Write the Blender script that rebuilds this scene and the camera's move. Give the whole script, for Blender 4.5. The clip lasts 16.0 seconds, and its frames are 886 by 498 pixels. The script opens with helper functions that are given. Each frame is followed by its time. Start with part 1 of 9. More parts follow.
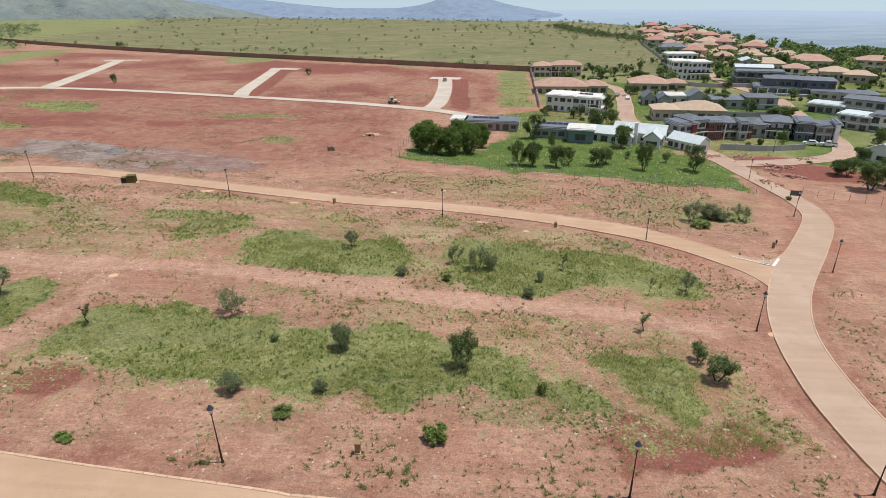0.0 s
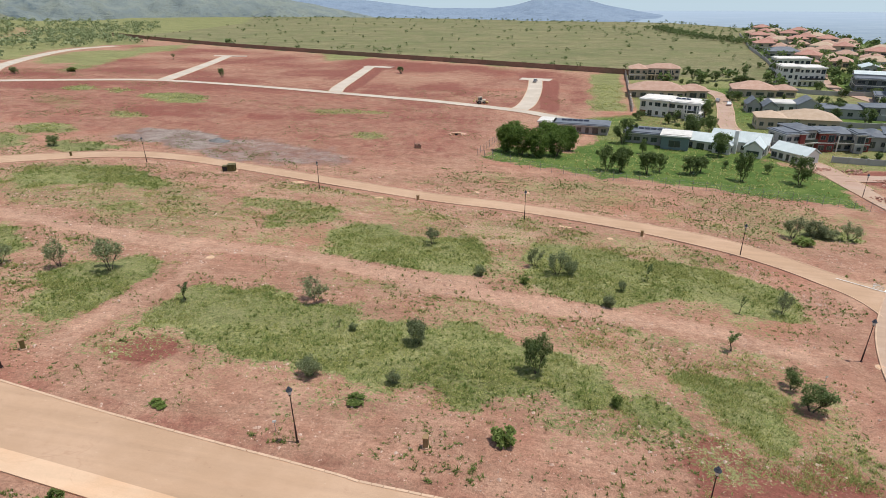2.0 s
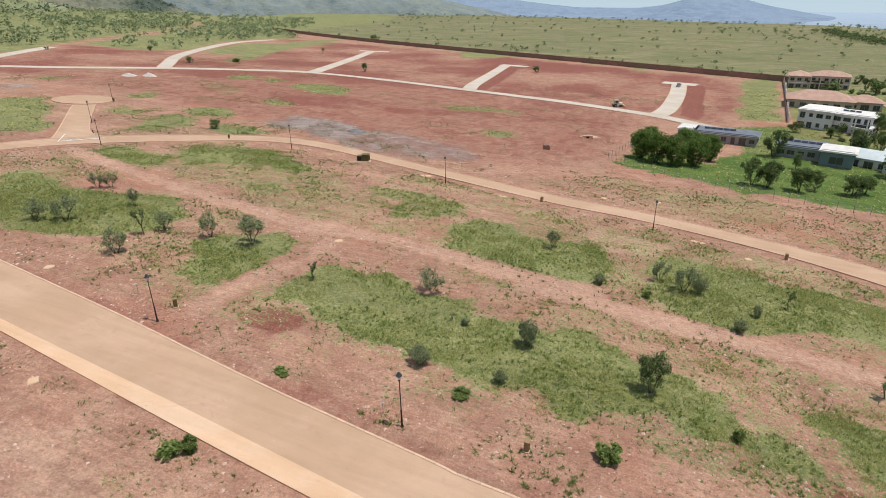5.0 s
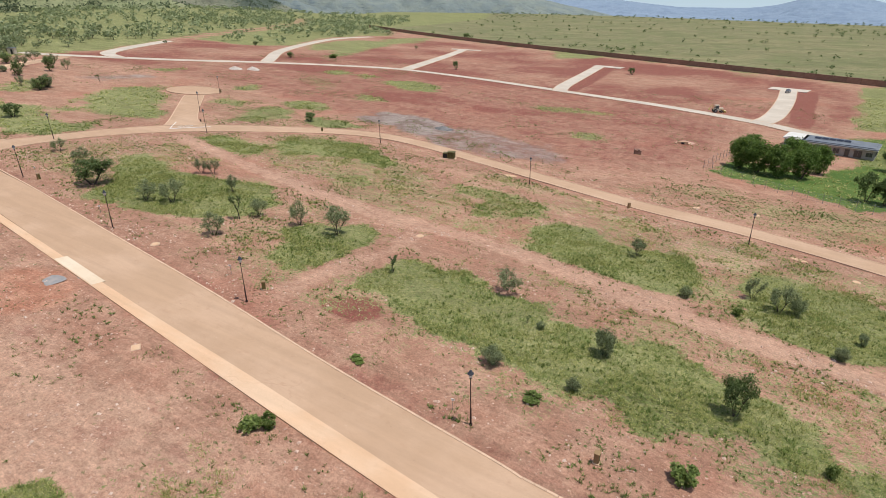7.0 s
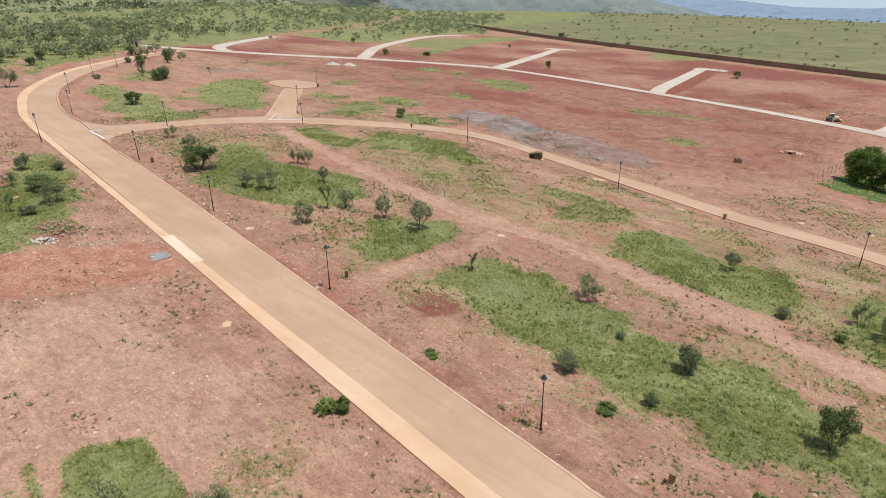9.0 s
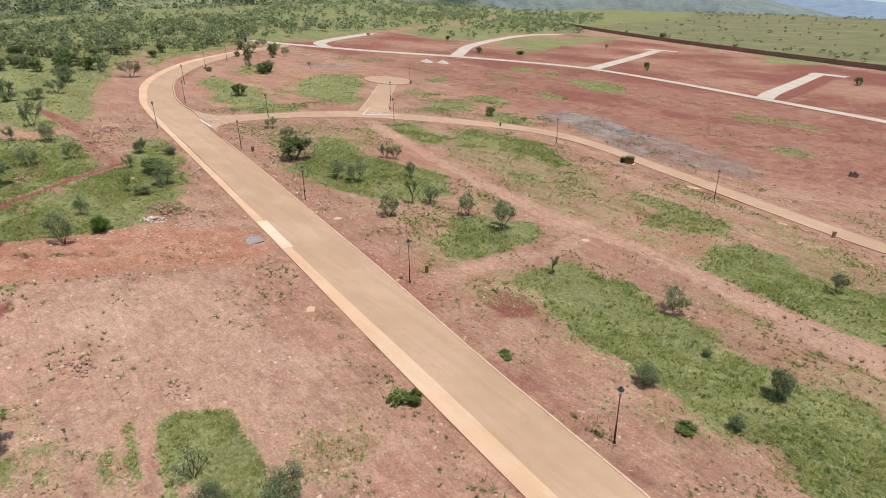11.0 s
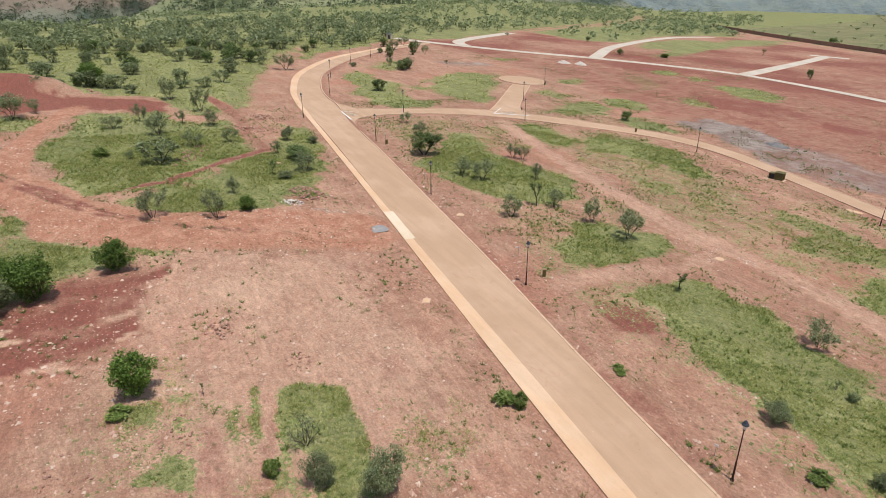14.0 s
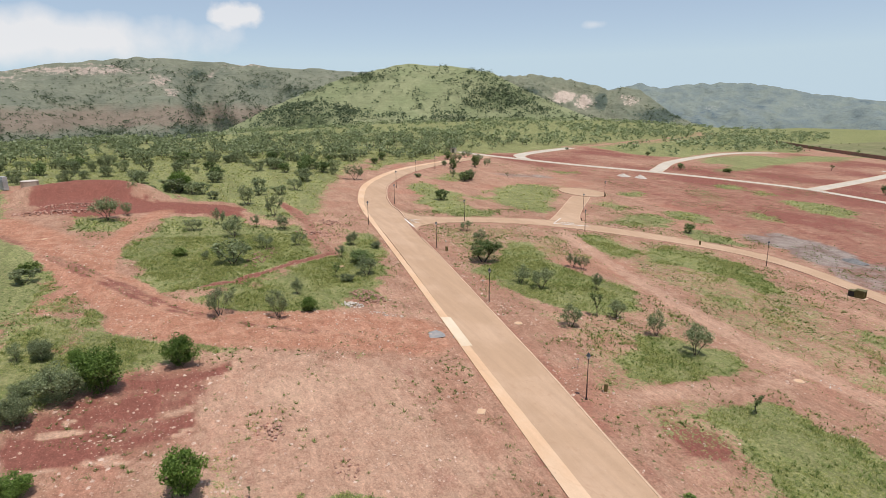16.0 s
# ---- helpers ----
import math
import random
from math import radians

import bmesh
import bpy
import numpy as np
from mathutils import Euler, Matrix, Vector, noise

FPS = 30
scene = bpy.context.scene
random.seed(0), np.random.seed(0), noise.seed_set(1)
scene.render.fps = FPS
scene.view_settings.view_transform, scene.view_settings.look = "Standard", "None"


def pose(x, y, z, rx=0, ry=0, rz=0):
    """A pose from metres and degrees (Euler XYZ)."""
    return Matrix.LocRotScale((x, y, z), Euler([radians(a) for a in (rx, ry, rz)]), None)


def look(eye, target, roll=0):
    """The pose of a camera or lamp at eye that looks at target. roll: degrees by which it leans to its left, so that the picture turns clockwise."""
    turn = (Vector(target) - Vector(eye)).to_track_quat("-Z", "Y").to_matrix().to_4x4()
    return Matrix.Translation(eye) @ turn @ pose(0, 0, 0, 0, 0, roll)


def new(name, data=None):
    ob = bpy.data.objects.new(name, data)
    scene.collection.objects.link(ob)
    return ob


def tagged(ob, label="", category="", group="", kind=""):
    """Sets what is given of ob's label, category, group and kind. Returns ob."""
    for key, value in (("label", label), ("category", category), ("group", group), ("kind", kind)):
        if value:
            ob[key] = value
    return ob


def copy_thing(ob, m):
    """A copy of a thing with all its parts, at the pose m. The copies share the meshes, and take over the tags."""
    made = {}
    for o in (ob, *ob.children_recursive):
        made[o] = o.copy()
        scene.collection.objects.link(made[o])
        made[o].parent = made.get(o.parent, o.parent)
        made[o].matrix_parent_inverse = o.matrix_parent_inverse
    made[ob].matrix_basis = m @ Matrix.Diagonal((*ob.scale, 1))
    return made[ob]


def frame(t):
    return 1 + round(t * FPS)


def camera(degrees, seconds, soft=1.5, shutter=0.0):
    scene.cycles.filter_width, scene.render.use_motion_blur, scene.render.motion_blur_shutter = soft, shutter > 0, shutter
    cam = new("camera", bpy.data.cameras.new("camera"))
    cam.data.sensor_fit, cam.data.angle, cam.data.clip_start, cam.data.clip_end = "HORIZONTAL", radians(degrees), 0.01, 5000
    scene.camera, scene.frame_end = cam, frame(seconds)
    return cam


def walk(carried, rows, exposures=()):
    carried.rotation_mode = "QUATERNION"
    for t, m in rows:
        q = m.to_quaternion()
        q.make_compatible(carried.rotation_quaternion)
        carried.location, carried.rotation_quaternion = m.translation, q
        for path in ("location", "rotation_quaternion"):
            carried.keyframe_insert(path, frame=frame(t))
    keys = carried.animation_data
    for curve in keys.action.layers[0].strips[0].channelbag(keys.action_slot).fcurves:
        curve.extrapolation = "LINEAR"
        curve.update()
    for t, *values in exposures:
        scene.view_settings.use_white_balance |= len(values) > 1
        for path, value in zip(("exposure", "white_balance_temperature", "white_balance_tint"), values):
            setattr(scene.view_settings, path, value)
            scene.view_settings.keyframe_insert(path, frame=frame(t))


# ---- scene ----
cam = camera(74.47, 16.0, 0.7)
PATH = [
    (0.0, pose(0, 0, 34, 65.47, 0.68, -0.03)),
    (0.5, pose(0, 0, 34, 65.50, 0.70, 2.17)),
    (1.0, pose(0, 0, 34, 65.53, 0.71, 4.23)),
    (1.5, pose(0, 0, 34, 65.56, 0.72, 6.47)),
    (2.0, pose(0, 0, 34, 65.58, 0.72, 8.52)),
    (2.5, pose(0, 0, 34, 65.60, 0.72, 10.74)),
    (3.0, pose(0, 0, 34, 65.61, 0.72, 12.80)),
    (3.5, pose(0, 0, 34, 65.63, 0.72, 15.01)),
    (4.0, pose(0, 0, 34, 65.63, 0.72, 17.04)),
    (6.5, pose(0, 0, 34, 65.64, 0.69, 27.81)),
    (7.0, pose(0, 0, 34, 65.63, 0.68, 29.88)),
    (7.5, pose(0, 0, 34, 65.63, 0.68, 32.11)),
    (8.0, pose(0, 0, 34, 65.62, 0.67, 34.17)),
    (8.5, pose(0, 0, 34, 65.61, 0.66, 36.44)),
    (9.0, pose(0, 0, 34, 65.60, 0.66, 38.55)),
    (11.5, pose(0, 0, 34, 65.56, 0.65, 49.35)),
    (12.0, pose(0, 0, 34, 65.55, 0.65, 51.39)),
    (12.5, pose(0, 0, 34, 65.54, 0.66, 53.66)),
    (13.0, pose(0, 0, 34, 65.54, 0.67, 55.73)),
    (13.5, pose(0, 0, 34, 65.53, 0.68, 58.01)),
    (14.0, pose(0, 0, 34, 65.69, 0.70, 60.04)),
    (14.5, pose(0, 0, 34, 66.44, 0.72, 61.97)),
    (15.0, pose(0, 0, 34, 68.92, 0.74, 63.64)),
    (15.5, pose(0, 0, 34, 72.75, 0.77, 64.88)),
    (16.0, pose(0, 0, 34, 76.21, 0.80, 66.00)),
]
walk(cam, PATH)

# ---- sky, sun, exposure ----
SUN_WAY = Vector((0.29, 0.03, 1.0)).normalized()          # towards the sun, high over the place
world = bpy.data.worlds.new("sky")
scene.world = world
world.use_nodes = True
wn, wl = world.node_tree.nodes, world.node_tree.links
wn.clear()


def wnode(kind):
    return wn.new(kind)


def wmath(op, a, b=None, c=None, clamp=False):
    n = wnode("ShaderNodeMath")
    n.operation, n.use_clamp = op, clamp
    for i, v in enumerate((a, b, c)):
        if v is None:
            continue
        if isinstance(v, (int, float)):
            n.inputs[i].default_value = v
        else:
            wl.new(v, n.inputs[i])
    return n.outputs[0]


geo = wnode("ShaderNodeTexCoord")
sep = wnode("ShaderNodeSeparateXYZ")
wl.new(geo.outputs["Generated"], sep.inputs[0])
com = wnode("ShaderNodeCombineXYZ")
wl.new(sep.outputs[0], com.inputs[0])
wl.new(sep.outputs[1], com.inputs[1])
wl.new(wmath("MAXIMUM", sep.outputs[2], 0.075), com.inputs[2])     # the haze band goes on below the horizon
sky = wnode("ShaderNodeTexSky")
sky.sky_type, sky.sun_disc = "NISHITA", False
sky.sun_elevation = math.asin(SUN_WAY.z)
sky.sun_rotation = math.atan2(SUN_WAY.x, SUN_WAY.y)
sky.altitude, sky.air_density, sky.dust_density, sky.ozone_density = 1300, 1.0, 0.35, 1.6
wl.new(com.outputs[0], sky.inputs[0])


def cloud(az, el, wide, tall, amount, grain):
    """A soft cloud in the sky about a direction (degrees), its rim broken up by noise."""
    a = wmath("ARCTAN2", wmath("MULTIPLY", sep.outputs[0], -1), sep.outputs[1])
    e = wmath("ARCSINE", sep.outputs[2])
    u = wmath("DIVIDE", wmath("SUBTRACT", a, radians(az)), radians(wide))
    v = wmath("DIVIDE", wmath("SUBTRACT", e, radians(el)), radians(tall))
    d = wmath("SQRT", wmath("ADD", wmath("MULTIPLY", u, u), wmath("MULTIPLY", v, v)))
    nz = wnode("ShaderNodeTexNoise")
    nz.inputs["Scale"].default_value, nz.inputs["Detail"].default_value = grain, 6
    wl.new(geo.outputs["Generated"], nz.inputs["Vector"])
    d = wmath("ADD", d, wmath("MULTIPLY", wmath("SUBTRACT", nz.outputs["Fac"], 0.5), 1.5))
    return wmath("MULTIPLY", wmath("SUBTRACT", 1.25, d, clamp=True), amount, clamp=True)


puff = wmath("MAXIMUM", cloud(84.3, 7.9, 2.1, 1.0, 2.2, 30), wmath("MAXIMUM", cloud(99, 5.6, 13, 1.9, 1.3, 16), cloud(52.2, 6.9, 1.0, 0.3, 0.5, 40)), clamp=True)
mix = wnode("ShaderNodeMixRGB")
wl.new(wmath("MULTIPLY", puff, 0.85), mix.inputs[0])
veil = wnode("ShaderNodeMixRGB")          # summer haze
veil.inputs[0].default_value = 0.38
veil.inputs[2].default_value = (5.4, 5.95, 6.6, 1)
wl.new(sky.outputs[0], veil.inputs[1])
wl.new(veil.outputs[0], mix.inputs[1])
mix.inputs[2].default_value = (7.6, 7.5, 7.55, 1)
bg = wnode("ShaderNodeBackground")
bg.inputs[1].default_value = 0.112
wl.new(mix.outputs[0], bg.inputs[0])
wout = wnode("ShaderNodeOutputWorld")
wl.new(bg.outputs[0], wout.inputs[0])

sun = new("sun", bpy.data.lights.new("sun", "SUN"))
sun.data.energy, sun.data.angle, sun.data.color = 3.75, radians(0.5), (1.0, 0.955, 0.89)
sun.matrix_world = look((0, 0, 200), Vector((0, 0, 200)) - SUN_WAY)
scene.view_settings.exposure = 0.0

# ---- materials ----
class Nodes:
    """A node material and short ways to wire it."""

    def __init__(self, name):
        self.m = bpy.data.materials.new(name)
        self.m.use_nodes = True
        self.n, self.l = self.m.node_tree.nodes, self.m.node_tree.links
        self.bsdf = self.n["Principled BSDF"]
        self.at = self.n.new("ShaderNodeTexCoord").outputs["Object"]

    def put(self, v, socket):
        if isinstance(v, (int, float)):
            socket.default_value = v
        elif isinstance(v, tuple):
            socket.default_value = (*v, 1) if len(v) == 3 and socket.type == "RGBA" else v
        else:
            self.l.new(v, socket)

    def math(self, op, a, b=0.0, clamp=False):
        n = self.n.new("ShaderNodeMath")
        n.operation, n.use_clamp = op, clamp
        self.put(a, n.inputs[0]), self.put(b, n.inputs[1])
        return n.outputs[0]

    def noise(self, scale, detail=4, rough=0.6, stretch=None, warp=0.0):
        n = self.n.new("ShaderNodeTexNoise")
        n.inputs["Scale"].default_value, n.inputs["Detail"].default_value, n.inputs["Roughness"].default_value = scale, detail, rough
        n.inputs["Distortion"].default_value = warp
        at = self.at
        if stretch:
            mp = self.n.new("ShaderNodeMapping")
            mp.inputs["Scale"].default_value = stretch
            self.l.new(at, mp.inputs[0])
            at = mp.outputs[0]
        self.l.new(at, n.inputs["Vector"])
        return n.outputs["Fac"]

    def cells(self, scale):
        n = self.n.new("ShaderNodeTexVoronoi")
        n.inputs["Scale"].default_value = scale
        self.l.new(self.at, n.inputs["Vector"])
        s = self.n.new("ShaderNodeSeparateColor")
        self.l.new(n.outputs["Color"], s.inputs[0])
        return n.outputs["Distance"], s.outputs[0]

    def step(self, v, lo, hi):
        n = self.n.new("ShaderNodeMapRange")
        n.interpolation_type = "SMOOTHSTEP"
        self.put(v, n.inputs[0])
        n.inputs[1].default_value, n.inputs[2].default_value = lo, hi
        return n.outputs[0]

    def lerp(self, f, a, b):
        n = self.n.new("ShaderNodeMixRGB")
        self.put(f, n.inputs[0]), self.put(a, n.inputs[1]), self.put(b, n.inputs[2])
        return n.outputs[0]

    def scale_colour(self, c, f):
        n = self.n.new("ShaderNodeVectorMath")
        n.operation = "SCALE"
        self.put(c, n.inputs[0]), self.put(f, n.inputs["Scale"])
        return n.outputs[0]

    def random(self):
        return self.n.new("ShaderNodeObjectInfo").outputs["Random"]

    def island(self):
        return self.n.new("ShaderNodeNewGeometry").outputs["Random Per Island"]

    def attr(self, name):
        n = self.n.new("ShaderNodeAttribute")
        n.attribute_name = name
        s = self.n.new("ShaderNodeSeparateColor")
        self.l.new(n.outputs["Color"], s.inputs[0])
        return s.outputs[0], s.outputs[1], s.outputs[2], n.outputs["Alpha"]

    def done(self, colour, rough=0.9, metal=0.0, bump=None, depth=0.02, spec=0.3, alpha=None):
        self.put(colour, self.bsdf.inputs["Base Color"])
        self.put(rough, self.bsdf.inputs["Roughness"])
        self.put(metal, self.bsdf.inputs["Metallic"])
        self.put(spec, self.bsdf.inputs["Specular IOR Level"])
        if bump is not None:
            b = self.n.new("ShaderNodeBump")
            b.inputs["Distance"].default_value = depth
            self.l.new(bump, b.inputs["Height"]), self.l.new(b.outputs[0], self.bsdf.inputs["Normal"])
        return self.m


def rough_mat(name, base, other, big=0.4, fine=6.0, rough=0.85, depth=0.01, metal=0.0, vary=0.15, spec=0.3):
    """A weathered surface: two colours mixed at a large scale, grain at a fine one, each object a little different."""
    k = Nodes(name)
    c = k.lerp(k.step(k.noise(big, 5), 0.35, 0.68), base, other)
    g = k.noise(fine, 5, 0.7)
    f = k.math("ADD", k.math("MULTIPLY", g, 0.45), 0.78)
    f = k.math("MULTIPLY", f, k.math("ADD", k.math("MULTIPLY", k.random(), vary), 1 - vary / 2))
    return k.done(k.scale_colour(c, f), rough, metal, g, depth, spec)


def leaf_mat(name, a, b, c):
    """Leaves: every one its own green, with some light let through."""
    k = Nodes(name)
    r = k.island()
    col = k.lerp(k.step(r, 0.0, 0.6), a, b)
    col = k.lerp(k.step(r, 0.72, 1.0), col, c)
    col = k.scale_colour(col, k.math("ADD", k.math("MULTIPLY", k.random(), 0.35), 0.8))
    k.done(col, 0.6, spec=0.25)
    tr = k.n.new("ShaderNodeBsdfTranslucent")
    k.l.new(col, tr.inputs[0])
    mx = k.n.new("ShaderNodeMixShader")
    mx.inputs[0].default_value = 0.45
    k.l.new(k.bsdf.outputs[0], mx.inputs[1]), k.l.new(tr.outputs[0], mx.inputs[2])
    k.l.new(mx.outputs[0], k.n["Material Output"].inputs[0])
    return k.m


def ground_mat():
    """Red soil, its bare, dark and gravelly parts and its grass, spread by the ground's own masks."""
    k = Nodes("red_soil_and_grass")
    grass, dark, grey, pale = k.attr("cover")
    olive, lawn, wood, bare = k.attr("land")
    n20, n5, n1, n02, nf = k.noise(0.045, 4), k.noise(0.2, 5, 0.65), k.noise(0.9, 6, 0.7), k.noise(4.5, 4, 0.7), k.noise(16, 3, 0.75)
    ruts = k.noise(0.30, 6, 0.68, (1.0, 0.6, 1.0), 0.8)
    drag = k.noise(1.1, 5, 0.7, (0.22, 1.5, 1.0), 0.5)
    soil = k.lerp(k.step(k.math("ADD", k.math("MULTIPLY", n5, 0.6), k.math("MULTIPLY", n1, 0.4)), 0.36, 0.66), (0.338, 0.178, 0.12), (0.456, 0.275, 0.19))
    soil = k.lerp(k.step(n20, 0.52, 0.72), soil, (0.385, 0.182, 0.124))
    lay = k.noise(0.07, 7, 0.72, (0.45, 1.7, 1.0), 1.2)
    soil = k.scale_colour(soil, k.math("ADD", k.math("MULTIPLY", k.step(lay, 0.35, 0.65), 0.22), 0.90))
    d = k.math("ADD", dark, k.math("MULTIPLY", k.math("SUBTRACT", k.math("ADD", k.math("MULTIPLY", ruts, 0.45), k.math("ADD", k.math("MULTIPLY", n5, 0.2), k.math("MULTIPLY", lay, 0.35))), 0.5), 2.0))
    soil = k.lerp(k.math("MULTIPLY", k.step(d, 0.25, 0.75), 0.9), soil, (0.235, 0.082, 0.062))
    soil = k.lerp(k.math("MULTIPLY", k.step(k.math("ADD", pale, k.math("SUBTRACT", n1, 0.5)), 0.15, 1.0), 0.8), soil, (0.55, 0.352, 0.248))
    soil = k.scale_colour(soil, k.math("ADD", k.math("MULTIPLY", drag, 0.24), 0.90))
    track = k.noise(0.7, 5, 0.65, (0.6, 0.6, 1.0), 0.6)
    soil = k.lerp(k.math("MULTIPLY", bare, 0.85), soil, k.lerp(k.step(track, 0.38, 0.62), (0.40, 0.178, 0.112), (0.50, 0.262, 0.172)))
    gr = k.lerp(k.step(n5, 0.35, 0.7), (0.20, 0.15, 0.13), (0.36, 0.315, 0.28))
    soil = k.lerp(k.math("MULTIPLY", k.step(k.math("ADD", grey, k.math("MULTIPLY", k.math("SUBTRACT", k.math("ADD", k.math("MULTIPLY", n5, 0.5), k.math("MULTIPLY", n1, 0.5)), 0.5), 1.2)), 0.2, 0.9), 0.85), soil, gr)
    soil = k.scale_colour(soil, k.math("ADD", k.math("MULTIPLY", n02, 1.1), k.math("SUBTRACT", k.math("MULTIPLY", nf, 1.4), 0.36)))
    swirl = k.noise(0.55, 7, 0.72, (0.55, 1.9, 1.0), 1.6)
    mid = k.noise(2.1, 6, 0.75, None, 0.4)
    soil = k.scale_colour(soil, k.math("ADD", k.math("ADD", k.math("MULTIPLY", k.step(swirl, 0.33, 0.67), 0.26), k.math("MULTIPLY", k.step(mid, 0.3, 0.7), 0.22)), 0.80))
    # clods and pebbles, each its own colour
    dc, rc = k.cells(1.5)
    clod = k.math("MULTIPLY", k.step(k.math("SUBTRACT", 0.30, k.math("ADD", dc, k.math("MULTIPLY", k.math("SUBTRACT", nf, 0.5), 0.5))), 0.0, 0.06), k.step(rc, 0.72, 0.76))
    soil = k.lerp(k.math("MULTIPLY", k.math("MULTIPLY", clod, 0.38), k.math("SUBTRACT", 1.0, k.math("MULTIPLY", pale, 0.8), True)), soil, (0.17, 0.075, 0.052))
    dp, rp = k.cells(3.1)
    stone = k.math("MULTIPLY", k.step(k.math("SUBTRACT", k.math("MULTIPLY", rp, 0.22), dp), 0.0, 0.05), k.step(k.math("ADD", rp, k.math("SUBTRACT", n5, 0.5)), 0.74, 0.8))
    soil = k.lerp(k.math("MULTIPLY", stone, 0.6), soil, (0.60, 0.42, 0.32))
    # grass: tuft by tuft, straw-coloured to green
    dt, rt = k.cells(5.5)
    db, rb = k.cells(2.3)
    g1 = k.lerp(k.step(mid, 0.34, 0.66), (0.13, 0.15, 0.055), (0.325, 0.305, 0.14))
    g1 = k.lerp(k.math("MULTIPLY", k.step(n1, 0.5, 0.68), 0.6), g1, (0.19, 0.235, 0.07))
    g1 = k.lerp(k.math("MULTIPLY", k.step(n5, 0.5, 0.7), 0.5), g1, (0.36, 0.33, 0.16))
    g1 = k.scale_colour(g1, k.math("ADD", k.math("MULTIPLY", k.math("ADD", n02, nf), 0.95), 0.02))
    o1 = k.lerp(k.step(n5, 0.35, 0.65), (0.168, 0.162, 0.08), (0.24, 0.213, 0.115))
    o1 = k.lerp(k.step(n20, 0.4, 0.65), o1, (0.165, 0.17, 0.078))
    o2 = k.noise(0.022, 6, 0.7, (0.5, 1.6, 1.0), 0.6)
    o1 = k.lerp(k.math("MULTIPLY", k.step(o2, 0.5, 0.66), 0.6), o1, (0.275, 0.235, 0.125))
    o1 = k.scale_colour(o1, k.math("ADD", k.math("MULTIPLY", k.math("ADD", k.step(n1, 0.3, 0.7), k.step(n02, 0.3, 0.7)), 0.30), 0.70))
    l1 = k.lerp(k.step(n5, 0.35, 0.65), (0.07, 0.125, 0.026), (0.13, 0.18, 0.046))
    w1 = k.lerp(k.step(n1, 0.3, 0.7), (0.045, 0.062, 0.026), (0.10, 0.12, 0.05))
    green = k.lerp(k.step(olive, 0.2, 0.8), g1, o1)
    green = k.scale_colour(green, k.math("ADD", k.math("MULTIPLY", k.step(lay, 0.32, 0.68), 0.34), 0.83))
    green = k.lerp(k.step(lawn, 0.3, 0.7), green, l1)
    green = k.lerp(k.math("MULTIPLY", k.step(k.math("ADD", wood, k.math("SUBTRACT", n5, 0.5)), 0.4, 0.7), 0.7), green, w1)
    e = k.math("ADD", k.math("MULTIPLY", n1, 0.3), k.math("ADD", k.math("MULTIPLY", n02, 0.3), k.math("ADD", k.math("MULTIPLY", n5, 0.15), k.math("MULTIPLY", rt, 0.14))))
    m = k.math("ADD", grass, k.math("MULTIPLY", k.math("SUBTRACT", e, 0.45), 3.0))
    colour = k.lerp(k.step(m, 0.47, 0.60), soil, green)
    # seedlings on the open soil
    dw, rw = k.cells(1.9)
    sprout = k.math("SUBTRACT", k.math("ADD", 0.18, k.math("MULTIPLY", rw, 0.16)), k.math("ADD", dw, k.math("MULTIPLY", k.math("SUBTRACT", nf, 0.5), 0.9)))
    few = k.math("SUBTRACT", 1.02, k.math("ADD", k.math("MULTIPLY", grass, 0.5), k.math("MULTIPLY", k.step(n5, 0.45, 0.68), 0.28)))
    sprout = k.math("MULTIPLY", k.step(sprout, 0.0, 0.05), k.step(k.math("SUBTRACT", rw, few), 0.0, 0.05))
    sprout = k.math("MULTIPLY", sprout, k.math("SUBTRACT", 1.0, k.math("ADD", k.math("MULTIPLY", dark, 0.6), k.math("MULTIPLY", pale, 0.6), True), True))
    colour = k.lerp(k.math("MULTIPLY", sprout, 0.85), colour, k.lerp(rb, (0.06, 0.095, 0.026), (0.13, 0.165, 0.052)))
    h = k.math("ADD", k.math("MULTIPLY", n1, 0.6), k.math("ADD", k.math("MULTIPLY", n02, 0.3), k.math("MULTIPLY", nf, 0.12)))
    return k.done(colour, 0.95, 0, h, 0.3, 0.15)


